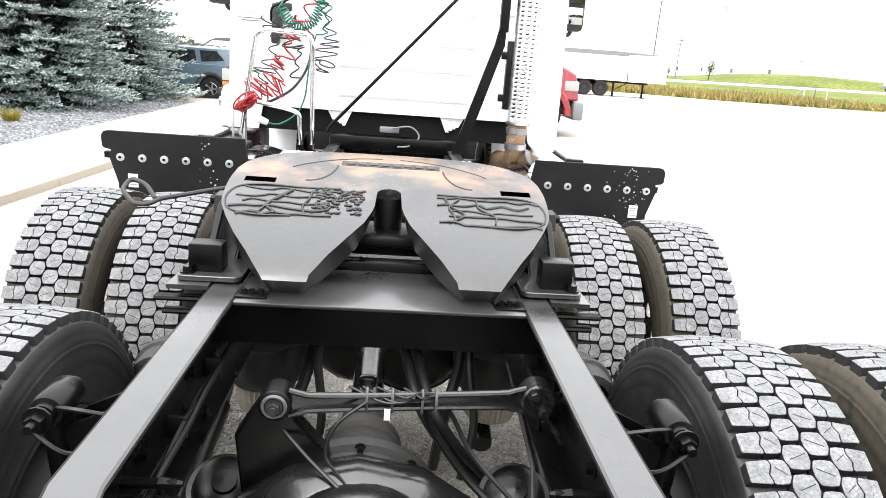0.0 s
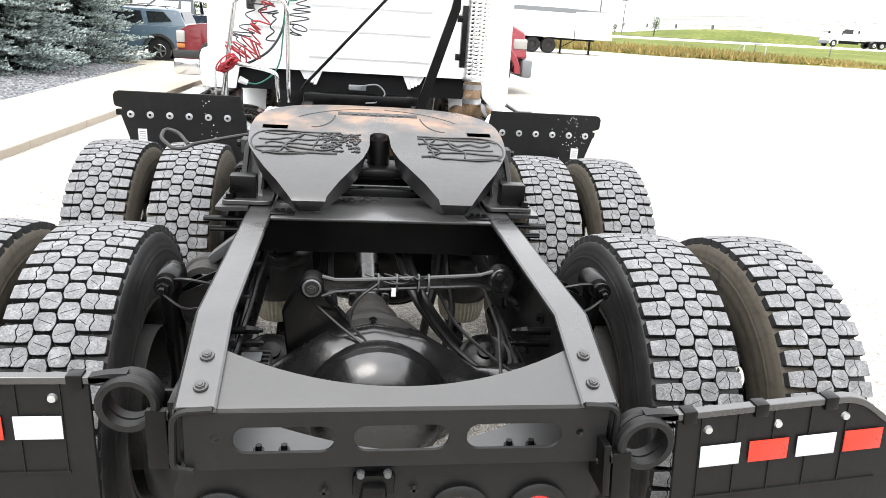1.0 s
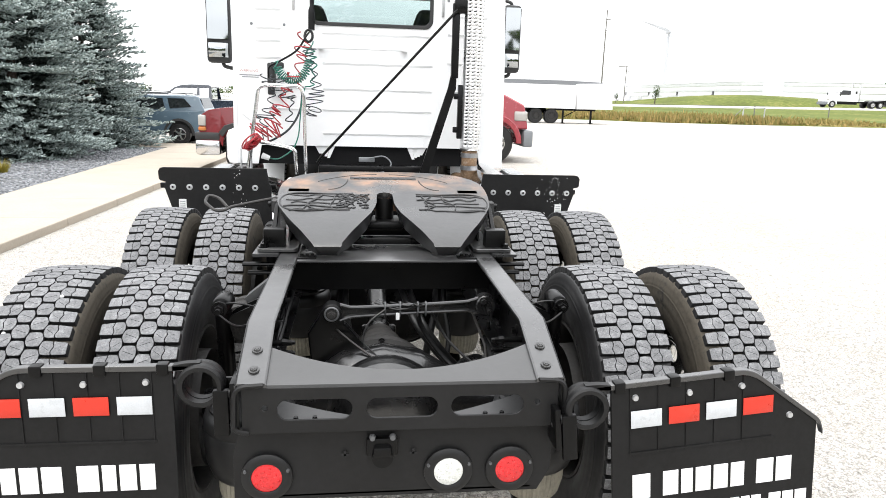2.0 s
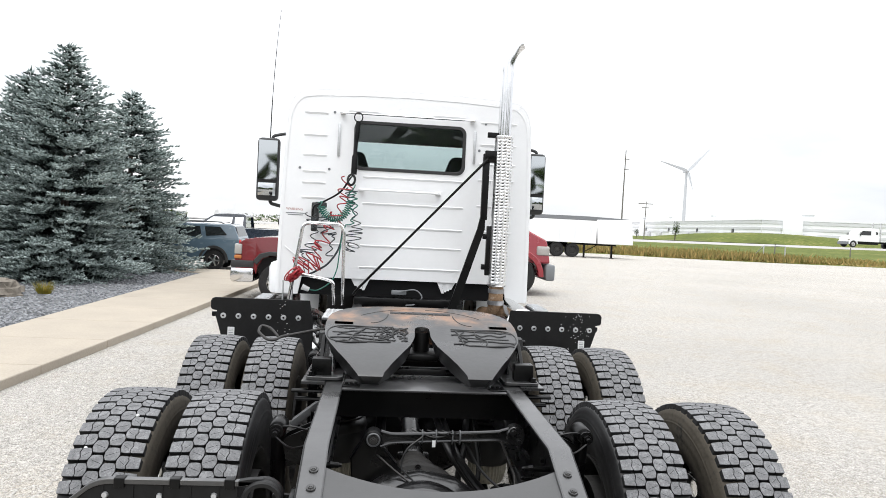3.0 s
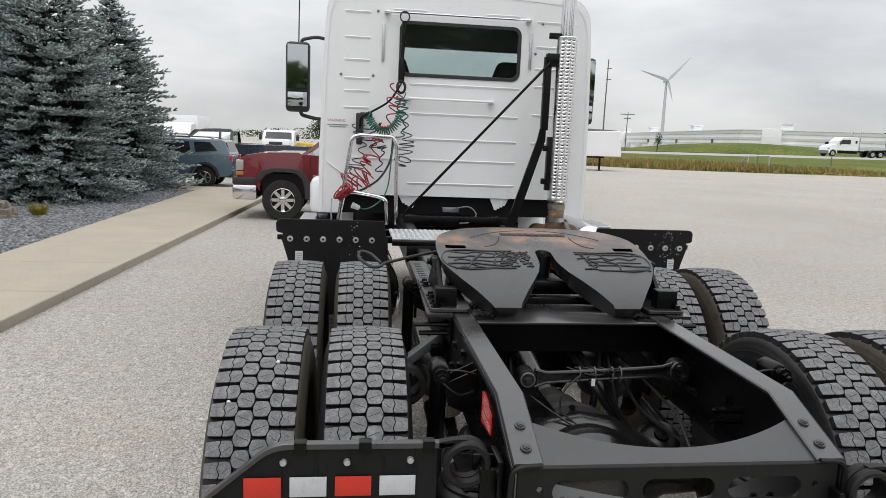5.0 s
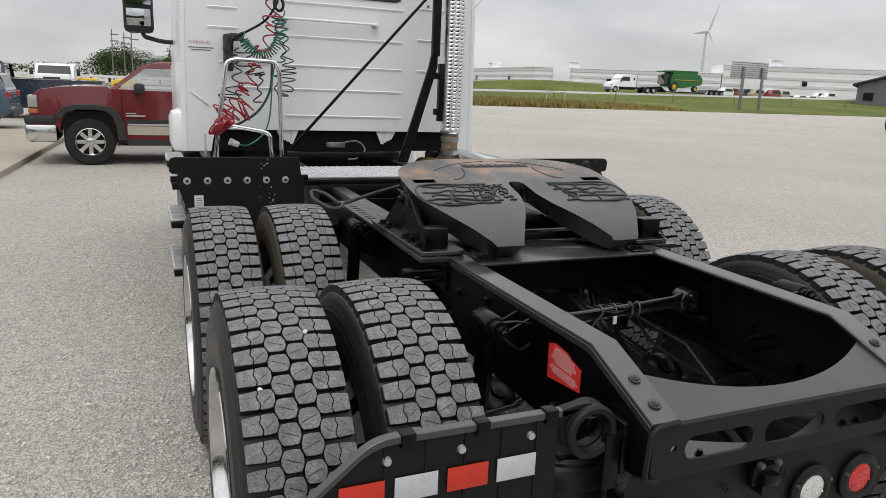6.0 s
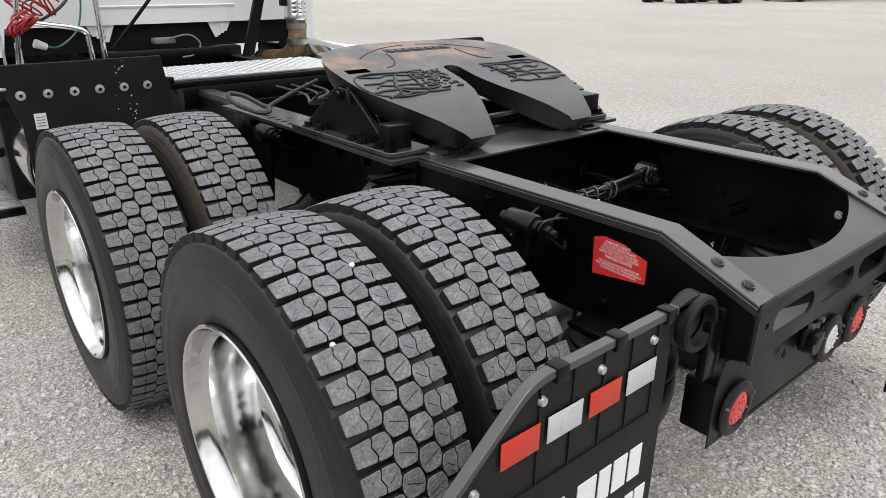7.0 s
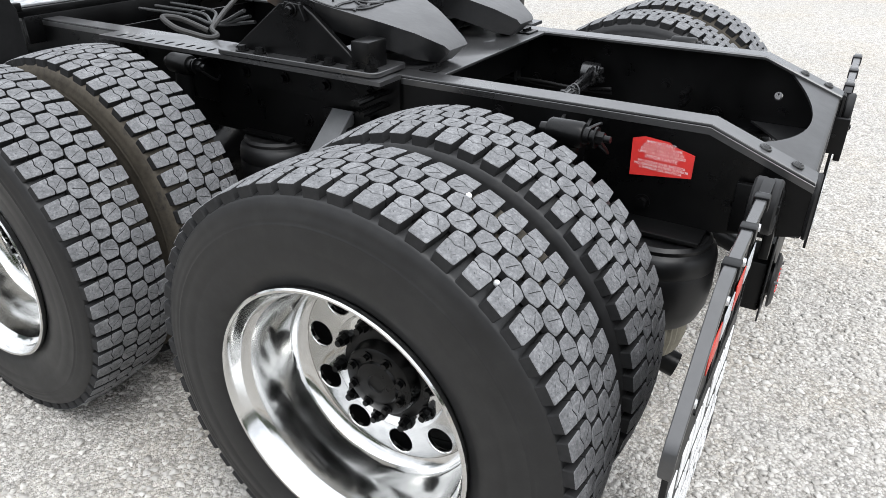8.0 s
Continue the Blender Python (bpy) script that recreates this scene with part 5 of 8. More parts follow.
# inner crossmembers and air tanks between the rails
bm = bmesh.new()
prism(bm, [(0.40, 0.972), (0.41, 0.972), (0.41, 0.852), (0.50, 0.852), (0.50, 0.842), (0.40, 0.842)], -0.423, 0.423, "x")
part("crossmember", bm, M_BLACK, truck)
bm = bmesh.new()
prism(bm, [(1.78, 0.96), (1.79, 0.96), (1.79, 0.72), (1.90, 0.72), (1.90, 0.71), (1.78, 0.71)], -0.423, 0.423, "x")
part("crossmember", bm, M_BLACK, truck)
for x, yy in ((-0.20, 0.62), (0.22, 0.62)):
    bm = bmesh.new()
    tube(bm, smooth_path([(x, yy, 0.90), (x + 0.01, yy - 0.05, 0.75), (x - 0.03, yy - 0.12, 0.60), (x - 0.05, yy - 0.1, 0.42)], 6), 0.016, 8)
    tube(bm, smooth_path([(x + 0.05, yy, 0.90), (x + 0.03, yy - 0.10, 0.76), (x + 0.05, yy - 0.16, 0.60), (x + 0.02, yy - 0.2, 0.45)], 6), 0.012, 8)
    split_part("air_hose", bm, M_LINE, truck)
for s in (-1, 1):
    # loom along the inside of each rail
    bm = bmesh.new()
    for k in range(4 if s < 0 else 2):
        rnd = random.Random(40 + k + s)
        ya = -0.40 if s < 0 else 0.06
        pts = [(s * (0.405 - 0.010 * k), ya + 0.14 * i, 0.79 + 0.012 * k + rnd.uniform(-0.012, 0.012)) for i in range(14)]
        tube(bm, smooth_path(pts, 4), 0.0065, 6)
    for i in range(6):
        y = (-0.25 if s < 0 else 0.15) + 0.28 * i
        box(bm, (s * 0.40, y, 0.81), (0.04, 0.012, 0.05), 0.003)
    part("wiring_loom", bm, M_LINE, truck)
    bm = bmesh.new()
    for z in (0.80, 0.835):
        cyl(bm, (s * 0.423, -0.20, z), (s * 0.33, -0.20, z), 0.010, seg=10)
        cyl(bm, (s * 0.36, -0.20, z), (s * 0.32, -0.20, z), 0.014, 0.006, 6)
    split_part("stud", bm, M_BLACK, truck)
bm = bmesh.new()
box(bm, (-0.335, -0.23, 0.72), (0.07, 0.12, 0.09), 0.01)
for k in range(5):
    box(bm, (-0.335, -0.275 + 0.022 * k, 0.768), (0.062, 0.006, 0.006))
vent = part("height_valve", bm, M_LINE, truck)
bm = bmesh.new()
box(bm, (-0.345, -0.245, 0.784), (0.05, 0.05, 0.002))
part("tag", bm, M_TIE, vent)

# ---- coupler (fifth wheel) ----
bm = bmesh.new()
secs = [(0.330, .184, .288, 1.034, 0.998), (0.342, .180, .300, 1.048, 0.990), (0.41, .142, .344, 1.082, 1.004), (0.48, .102, .389, 1.109, 1.030), (0.56, .062, .428, 1.133, 1.058), (0.62, .045, .452, 1.149, 1.078), (0.66, .038, .461, 1.159, 1.088), (0.72, .036, .466, 1.175, 1.100), (0.750, .034, .467, 1.183, 1.106), (0.766, .022, .467, 1.187, 1.110), (0.772, .0, .467, 1.189, 1.112), (0.806, .0, .466, 1.197, 1.122), (0.86, 0, .460, 1.211, 1.140), (0.905, 0, .446, 1.222, 1.155), (0.945, 0, .419, 1.231, 1.168), (0.98, 0, .380, 1.239, 1.180), (1.005, 0, .337, 1.244, 1.188), (1.025, 0, .285, 1.247, 1.194), (1.04, 0, .22, 1.249, 1.198), (1.05, 0, .15, 1.250, 1.200), (1.055, 0, .07, 1.250, 1.201), (1.057, 0, .002, 1.250, 1.201)]
ZP = lambda y: float(np.interp(y, [q[0] for q in secs], [q[3] for q in secs]))
for s in (-1, 1):
    tops, bots = [], []
    for y, xi, xo, zt_, zb_ in secs:
        cols = [xi, xi + 0.3 * (min(.335, xo - 0.01) - xi), xi + 0.65 * (min(.335, xo - 0.01) - xi), min(.335, xo - 0.010) if xo > xi + 0.012 else xi + 0.3 * (xo - xi), min(.425, xo - 0.006) if xo > xi + 0.012 else xi + 0.6 * (xo - xi), xo]
        cols = sorted(cols)
        tops.append([bm.verts.new((s * x, y, zt_)) for x in cols])
        # the sides and the tip lean inwards to the underside
        cut = 0.026 if xo - xi > 0.08 else 0.0
        back = 0.034 * max(0.0, 1.0 - (y - 0.33) / 0.15)
        lo_, hi_ = xi + (0.020 if xi > 0.03 else 0.0), xo - cut
        bots.append([bm.verts.new((s * min(max(x, lo_), hi_), y + back, zb_)) for x in cols])
    for i in range(len(secs) - 1):
        for k in range(5):
            if not (k == 3 and secs[i][0] == 0.772):
                bm.faces.new((tops[i][k], tops[i][k + 1], tops[i + 1][k + 1], tops[i + 1][k]))
            bm.faces.new((bots[i][k], bots[i + 1][k], bots[i + 1][k + 1], bots[i][k + 1]))
        bm.faces.new((tops[i][5], bots[i][5], bots[i + 1][5], tops[i + 1][5]))
        if secs[i][1] > 0 or secs[i + 1][1] > 0:
            bm.faces.new((tops[i][0], tops[i + 1][0], bots[i + 1][0], bots[i][0]))
    for k in range(5):
        bm.faces.new((tops[0][k], bots[0][k], bots[0][k + 1], tops[0][k + 1]))
bmesh.ops.remove_doubles(bm, verts=bm.verts, dist=0.0004)
coupler = part("fifth_wheel", bm, M_COUPLER, truck, "rust-worn dark steel coupler plate with grease beads", angle=32, bevel=0.006)
bm = bmesh.new()
for s in (-1, 1):
    box(bm, (s * 0.38, 0.789, 1.150), (0.10, 0.05, 0.006))
split_part("pocket_floor", bm, M_FIFTH, coupler)
# grease beads squeezed onto the pads
for s in (-1, 1):
    rnd = random.Random(12 + s)
    bm = bmesh.new()
    for k in range(5):
        y = 0.582 + 0.036 * k
        x = 0.13 + rnd.uniform(0, 0.05)
        pts = []
        while x < 0.44:
            yy = y + rnd.uniform(-0.012, 0.012)
            pts.append((s * x, yy, ZP(yy) + 0.0005))
            x += rnd.uniform(0.025, 0.05)
        if len(pts) > 2:
            tube(bm, smooth_path(pts, 5), rnd.uniform(0.0028, 0.0048), 6)
    for k in range(3):
        x = rnd.uniform(0.17, 0.40)
        pts = []
        for yy in (0.585, 0.63, 0.675, 0.725):
            pts.append((s * x, yy, ZP(yy) + 0.002))
            x += rnd.uniform(-0.045, 0.045)
        tube(bm, smooth_path(pts, 5), rnd.uniform(0.0026, 0.0042), 6)
    ring = [(0.14, 0.752), (0.25, 0.748), (0.36, 0.752), (0.43, 0.735), (0.452, 0.67), (0.43, 0.60), (0.36, 0.568), (0.26, 0.575)]
    tube(bm, smooth_path([(s * x, yy, ZP(yy) + 0.001 + 0.0012 * math.sin(40 * x)) for x, yy in ring], 6), 0.0036, 6)
    if s < 0:
        split_part("grease_bead", bm, M_GREASE, coupler)
        bm = bmesh.new()
        for k in range(140):
            x, y = rnd.uniform(0.07, 0.21), rnd.uniform(0.60, 0.75)
            v = bmesh.ops.create_icosphere(bm, subdivisions=1, radius=rnd.uniform(0.003, 0.008))["verts"]
            bmesh.ops.scale(bm, vec=(1.5, 1, 0.55), verts=v)
            bmesh.ops.translate(bm, vec=(s * x, y, ZP(y) + 0.001), verts=v)
    if s < 0:
        part("grease_smear", bm, M_GREASE, coupler)["kind"] = "stuff"
    else:
        split_part("grease_bead", bm, M_GREASE, coupler)
# shallow cast grooves and a plain raised name bar near the front edge
bm = bmesh.new()
for s in (-1, 1):
    tube(bm, [(s * 0.41 * math.cos(a), 0.66 + 0.34 * math.sin(a), ZP(0.66 + 0.34 * math.sin(a)) - 0.001) for a in [0.75 + 0.75 * i / 14 for i in range(15)]], 0.0030, 6)
    tube(bm, [(s * (0.25 - 0.085 * math.sin(t)), 0.80 + 0.13 * (1 - math.cos(t)), ZP(0.80 + 0.13 * (1 - math.cos(t))) - 0.001) for t in [1.5 * i / 10 for i in range(11)]], 0.0036, 6)
split_part("cast_groove", bm, M_DIRTYBLACK, coupler)
bm = bmesh.new()
NT = Matrix.Rotation(math.atan(0.24), 4, "X")
box(bm, (0, 0.945, ZP(0.945) - 0.0005), (0.31, 0.036, 0.004), 0.001, NT)
part("name_plate", bm, M_DIRTYBLACK, coupler)
bm = bmesh.new()
for k in range(8):
    box(bm, (-0.126 + 0.036 * k, 0.945, ZP(0.945) + 0.0022), (0.025, 0.022, 0.004), 0.001, NT)
split_part("name_bar", bm, M_FIFTH, coupler)
# throat jaw
bm = bmesh.new()
lathe(bm, [(1.04, 0.042), (1.10, 0.041), (1.14, 0.039), (1.165, 0.038)], 24, "z", (0, 0.765, 0))
box(bm, (0, 0.74, 1.06), (0.16, 0.20, 0.03), 0.008)
part("jaw", bm, M_BLACK, coupler)
# pedestals: base plate, tall triangular gusset, pivot ear
for s in (-1, 1):
    bm = bmesh.new()
    prism(bm, [(0.50, 1.0), (0.99, 1.0), (0.785, 1.15), (0.71, 1.158), (0.665, 1.13)], s * 0.455, s * 0.475, "x")
    prism(bm, [(0.58, 1.0), (0.88, 1.0), (0.78, 1.12), (0.70, 1.105)], s * 0.40, s * 0.412, "x")
    ped = part("pedestal", bm, M_BLACK, coupler, bevel=0.004)
    bm = bmesh.new()
    box(bm, (s * 0.455, 0.490, 1.040), (0.085, 0.06, 0.075), 0.004)
    part("stop_block", bm, M_BLACK, coupler)
    bm = bmesh.new()
    prism(bm, rounded(s * 0.440 - 0.080, 0.425, s * 0.440 + 0.080, 1.02, 0.02, 3), 0.990, 1.004, "z")
    base = part("base_plate", bm, M_BLACKSHEEN, truck, bevel=0.002)
    for y in (0.455, 0.515, 0.60, 0.66, 0.86, 0.93):
        bm = bmesh.new()
        bolt(bm, (s * 0.497, y, 1.004), (0, 0, 1), 0.0135, 0.013)
        part("bolt", bm, M_BLACK, base)
    bm = bmesh.new()
    prism(bm, [(0.68, 1.11), (0.775, 1.12), (0.75, 1.160), (0.70, 1.155)], s * 0.462, s * 0.490, "x")
    bolt(bm, (s * 0.490, 0.727, 1.137), (s, 0, 0), 0.014, 0.014)
    part("pivot_ear", bm, M_BLACK, coupler, bevel=0.003)
    # slider angle with its row of punched slots along the outside of the rail
    bm = bmesh.new()
    slots = [[(x, y) for x, y in rounded(s * 0.484 - 0.018, 1.02 + 0.048 * k, s * 0.484 + 0.018, 1.035 + 0.048 * k, 0.005, 2)] for k in range(11)]
    sheet(bm, [(s * 0.433, 0.40), (s * 0.535, 0.40), (s * 0.535, 0.43), (s * 0.520, 1.05), (s * 0.520, 1.58), (s * 0.433, 1.58)][:: 1 if s > 0 else -1], slots, 0.976, 0.988, "z")
    angle = part("slider_angle", bm, M_BLACKSHEEN, truck)
    bm = bmesh.new()
    prism(bm, [(0.40, 0.976), (1.58, 0.976), (1.58, 0.90), (0.40, 0.87)], s * 0.434, s * 0.444, "x")
    for k in range(7):
        bolt(bm, (s * 0.444, 0.50 + 0.16 * k, 0.925), (s, 0, 0), 0.012, 0.014)
    part("angle_web", bm, M_BLACK, angle)
    bm = bmesh.new()
    for yy in (0.425, 0.44):
        for z in (0.90, 0.935):
            cyl(bm, (s * 0.44, yy + 0.02, z), (s * (0.56 + 0.02 * (z > 0.92)), yy + 0.02, z), 0.008, seg=8)
    split_part("stud", bm, M_BLACK, angle)
    bm = bmesh.new()
    box(bm, (s * 0.318, 0.365, 0.985), (0.075, 0.055, 0.006), 0.002)
    for dx in (-0.02, 0.0, 0.02):
        bolt(bm, (s * (0.318 + dx), 0.365, 0.988), (0, 0, 1), 0.008, 0.008)
    part("tie_plate", bm, M_BLACK, truck)
# flat bridge plate between the rails under the tips
bm = bmesh.new()
box(bm, (0, 0.575, 0.978), (0.706, 0.53, 0.009), 0.002)
part("bridge_plate", bm, M_BLACKSHEEN, truck)
bm = bmesh.new()
box(bm, (0, 0.72, 1.03), (0.84, 0.05, 0.05), 0.006)
box(bm, (0, 0.60, 1.005), (0.60, 0.05, 0.03), 0.006)
part("cross_tube", bm, M_BLACK, coupler)
# release handle: rod with a triangular grip
bm = bmesh.new()
tube(bm, bend([(-0.40, 1.02, 1.14), (-0.55, 0.925, 1.125), (-0.690, 0.835, 1.105), (-0.705, 0.79, 1.097), (-0.745, 0.783, 1.097), (-0.80, 0.84, 1.125), (-0.795, 0.90, 1.15), (-0.745, 0.885, 1.14), (-0.700, 0.835, 1.105)], 0.025), 0.0072, 8)
part("release_handle", bm, M_DIRTYBLACK, coupler)
bm = bmesh.new()
for k in range(3):
    tube(bm, smooth_path([(-0.40 + 0.02 * k, 1.0, 1.10 - 0.02 * k), (-0.30, 1.25, 1.02), (-0.15 + 0.06 * k, 1.55, 1.0), (-0.1 + 0.08 * k, 1.9, 0.99)], 6), 0.006, 6)
split_part("air_line", bm, M_DARKPLASTIC, truck)

# ---- quarter fenders ahead of the drive wheels ----
for s, FY, kx, lift in ((-1, 1.845, 1.0, -0.008), (1, 1.91, 1.012, -0.026)):
    bm = bmesh.new()
    outline = [(s * 0.638, 1.095), (s * 0.650, 1.180), (s * 1.236, 1.180), (s * 1.256, 1.174), (s * 1.266, 1.156), (s * 1.264, 1.112), (s * 1.255, 1.102), (s * 1.226, 1.096), (s * 1.236, 1.068), (s * 1.200, 0.95), (s * 1.190, 0.62), (s * 0.625, 0.62), (s * 0.625, 1.07)]
    prism(bm, [(x * kx, z + lift) for x, z in outline], FY, FY + 0.010, "y")
    fender = part("quarter_fender", bm, M_FLAP, truck, "black plastic fender panel with a row of washers", bevel=0.003)
    bm = bmesh.new()
    box(bm, (s * 0.93, FY + 0.025, 1.072 + lift), (0.66, 0.03, 0.03), 0.004)
    part("support_bar", bm, M_BLACK, fender)
    for k in range(6):
        x = s * (1.186 - 0.0935 * k) * kx
        bm = bmesh.new()
        lathe(bm, [(FY, 0.0175), (FY - 0.003, 0.0175), (FY - 0.0035, 0.010), (FY - 0.007, 0.009), (FY - 0.007, 0.0005)], 20, "y", (x, 0, 1.066 + lift))
        part("washer", bm, M_GALV, fender)
        bm = bmesh.new()
        cyl(bm, (x, FY - 0.006, 1.066 + lift), (x, FY - 0.0085, 1.066 + lift), 0.0065, seg=10)
        part("rivet", bm, M_BLACK, fender)
    bm = bmesh.new()
    box(bm, (s * 1.135 * kx, FY - 0.0015, 0.965 + lift), (0.042, 0.002, 0.060))
    lab = part("label", bm, M_LABEL, fender, "small white printed label")
    bm = bmesh.new()
    for k in range(4):
        box(bm, (s * 1.135 * kx, FY - 0.003, 0.948 + lift + 0.011 * k), (0.030, 0.0016, 0.003))
    split_part("print_bar", bm, M_GREYPLASTIC, lab)
    bm = bmesh.new()
    rnd = random.Random(21 + s)
    for k in range(46 if s > 0 else 22):
        z = rnd.uniform(0.93, 1.17) + lift
        x = (1.12 + rnd.gauss(0, 0.045)) if s > 0 else -(0.80 + 0.10 * (z - 0.95) + rnd.gauss(0, 0.02))
        cyl(bm, (x, FY + 0.0005, z), (x, FY - 0.0008, z), rnd.uniform(0.0015, 0.0034), seg=6)
    sp = part("paint_specks", bm, M_LABEL, fender)
    sp["kind"] = "stuff"

# deck plate behind the cab: treaded aluminium
bm = bmesh.new()
box(bm, (-0.08, 2.30, 1.034), (1.02, 0.46, 0.012), 0.003)
deck = part("deck_plate", bm, M_GALV, truck, "bright treaded aluminium deck plate")
bm = bmesh.new()
for i in range(31):
    for j in range(14):
        x, y = -0.575 + 0.033 * i, 2.09 + 0.0325 * j
        a = radians(45 if (i + j) % 2 else -45)
        m = Matrix.Rotation(a, 4, "Z")
        pts = [m @ Vector(p) for p in ((-0.013, 0, 0), (0, -0.0045, 0), (0.013, 0, 0), (0, 0.0045, 0))]
        c = Vector((x, y, 1.0405))
        lo, hi = [bm.verts.new(c + p) for p in pts], [bm.verts.new(c + p * 0.6 + Vector((0, 0, 0.003))) for p in pts]
        bm.faces.new(hi)
        for k in range(4):
            bm.faces.new((lo[k], lo[(k + 1) % 4], hi[(k + 1) % 4], hi[k]))
tp = part("tread_pattern", bm, M_GALV, deck)
tp["kind"] = "stuff"
bm = bmesh.new()
box(bm, (-0.08, 2.062, 1.012), (1.02, 0.03, 0.03), 0.003)
box(bm, (-0.08, 2.05, 0.95), (0.84, 0.02, 0.10), 0.003)
part("deck_support", bm, M_BLACK, truck)
# steps, tank and battery box along each side ahead of the fender
for s in (-1, 1):
    bm = bmesh.new()
    lathe(bm, [(2.0, 0.0005), (2.0, 0.26), (2.02, 0.29), (2.05, 0.30), (3.25, 0.30), (3.28, 0.29), (3.30, 0.26), (3.30, 0.0005)], 36, "y", (s * 0.83, 0, 0.66))
    tank = part("fuel_tank", bm, M_ALU, truck, "polished aluminium fuel tank")
    for y in (2.3, 3.0):
        bm = bmesh.new()
        lathe(bm, [(y - 0.03, 0.301), (y - 0.03, 0.306), (y + 0.03, 0.306), (y + 0.03, 0.301)], 36, "y", (s * 0.83, 0, 0.66))
        part("strap", bm, M_BLACK, tank)
    for y, z, w in ((2.30, 0.99, 0.25), (3.22, 1.0, 0.40), (2.85, 0.665, 0.52), (2.72, 0.39, 0.62)):
        bm = bmesh.new()
        box(bm, (s * 1.185, y + w / 2, z + 0.006), (0.115, w, 0.014), 0.003)
        step = part("step", bm, M_GALV, truck, "serrated aluminium step tread")
        for k in range(int(w / 0.05)):
            bm = bmesh.new()
            box(bm, (s * 1.185, y + 0.03 + 0.05 * k, z + 0.017), (0.10, 0.014, 0.006))
            part("ridge", bm, M_GALV, step)
        bm = bmesh.new()
        box(bm, (s * 1.180, y + w / 2, z - 0.022), (0.120, w + 0.02, 0.040), 0.004)
        part("step_frame", bm, M_BLACK, step, "black step frame")
    bm = bmesh.new()
    box(bm, (s * 1.06, 3.72, 0.68), (0.18, 1.06, 0.60), 0.03)
    box(bm, (s * 1.03, 3.02, 0.70), (0.24, 0.62, 0.56), 0.02)
    part("battery_box", bm, M_BLACK, truck)

# ---- cab ----
CY = 3.572


def arch(k=0.0, dz=0.0):
    """Half outline of the cab body, foot to foot over the roof; k insets it."""
    pts = [(-1.122, 1.03), (-1.118, 1.40), (-1.108, 1.90), (-1.092, 2.35), (-1.078, 2.58)]
    for i in range(1, 8):
        a = math.pi / 2 * i / 8
        pts.append((-1.078 + 0.16 * (1 - math.cos(a)), 2.58 + dz + 0.243 * math.sin(a)))
    pts.append((-0.85, 2.835 + dz))
    pts += [(-0.45, 2.855 + dz), (0.0, 2.862 + dz)]
    full = pts + [(-x, z) for x, z in pts[-2::-1]]
    return [(x * (1 - k / 1.1), z - (k if z > 1.1 else 0)) for x, z in full]


bm = bmesh.new()
wall_out = arch()
wall_out = wall_out + [(0.93, 1.03), (0.90, 1.185), (-0.90, 1.185), (-0.93, 1.03)]
win = rounded(-0.478, 2.166, 0.478, 2.562, 0.055, 5)
sheet(bm, wall_out, [win], CY, CY + 0.03, "y")
cab = part("cab", bm, M_WHITE, truck, "white day cab with a wide rear window", bevel=0.0)
bm = bmesh.new()
rows = []
for y, k, dz in ((CY - 0.004, 0.03, -0.03), (CY - 0.002, 0.012, -0.010), (CY + 0.02, 0.0, 0.0), (4.3, -0.012, 0.03), (5.0, -0.005, 0.02), (5.28, 0.03, -0.08)):
    rows.append([(x, y, z + (dz if z > 2.4 else 0)) for x, z in arch(k)])
loft(bm, rows)
part("cab_shell", bm, M_WHITE, cab)
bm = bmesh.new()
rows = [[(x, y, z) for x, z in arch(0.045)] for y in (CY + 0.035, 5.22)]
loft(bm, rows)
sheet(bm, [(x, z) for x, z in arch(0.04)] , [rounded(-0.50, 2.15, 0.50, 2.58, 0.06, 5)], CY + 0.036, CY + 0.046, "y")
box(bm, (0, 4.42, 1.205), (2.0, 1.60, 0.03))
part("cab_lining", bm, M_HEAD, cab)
bm = bmesh.new()
sheet(bm, [(x, z) for x, z in arch(0.03)], [rounded(-0.96, 1.70, 0.96, 2.585, 0.08, 5)], 5.22, 5.27, "y")
part("windscreen_frame", bm, M_WHITE, cab)
bm = bmesh.new()
sheet(bm, rounded(-0.97, 1.69, 0.97, 2.595, 0.08, 5), [], 5.235, 5.240, "y")
ws = part("windscreen", bm, M_GLASS, cab)
ws.visible_shadow = False
bm = bmesh.new()
sheet(bm, rounded(-0.485, 2.159, 0.485, 2.569, 0.06, 5), [], CY + 0.010, CY + 0.014, "y")
rw = part("rear_window", bm, M_GLASS, cab)
rw.visible_shadow = False
bm = bmesh.new()
sheet(bm, rounded(-0.497, 2.147, 0.497, 2.581, 0.07, 6), [rounded(-0.468, 2.176, 0.468, 2.552, 0.05, 6)], CY - 0.009, CY + 0.006, "y")
part("window_gasket", bm, M_DARKPLASTIC, cab, "black rubber window gasket", bevel=0.004)
for x in (-0.56, 0.56):
    bm = bmesh.new()
    prism(bm, [(x - 0.26, 1.25), (x + 0.26, 1.25), (x + 0.25, 2.05), (x + 0.14, 2.36), (x - 0.14, 2.36), (x - 0.25, 2.05)], 4.05, 4.18, "y")
    part("seat_back", bm, M_SEAT, cab, bevel=0.04)
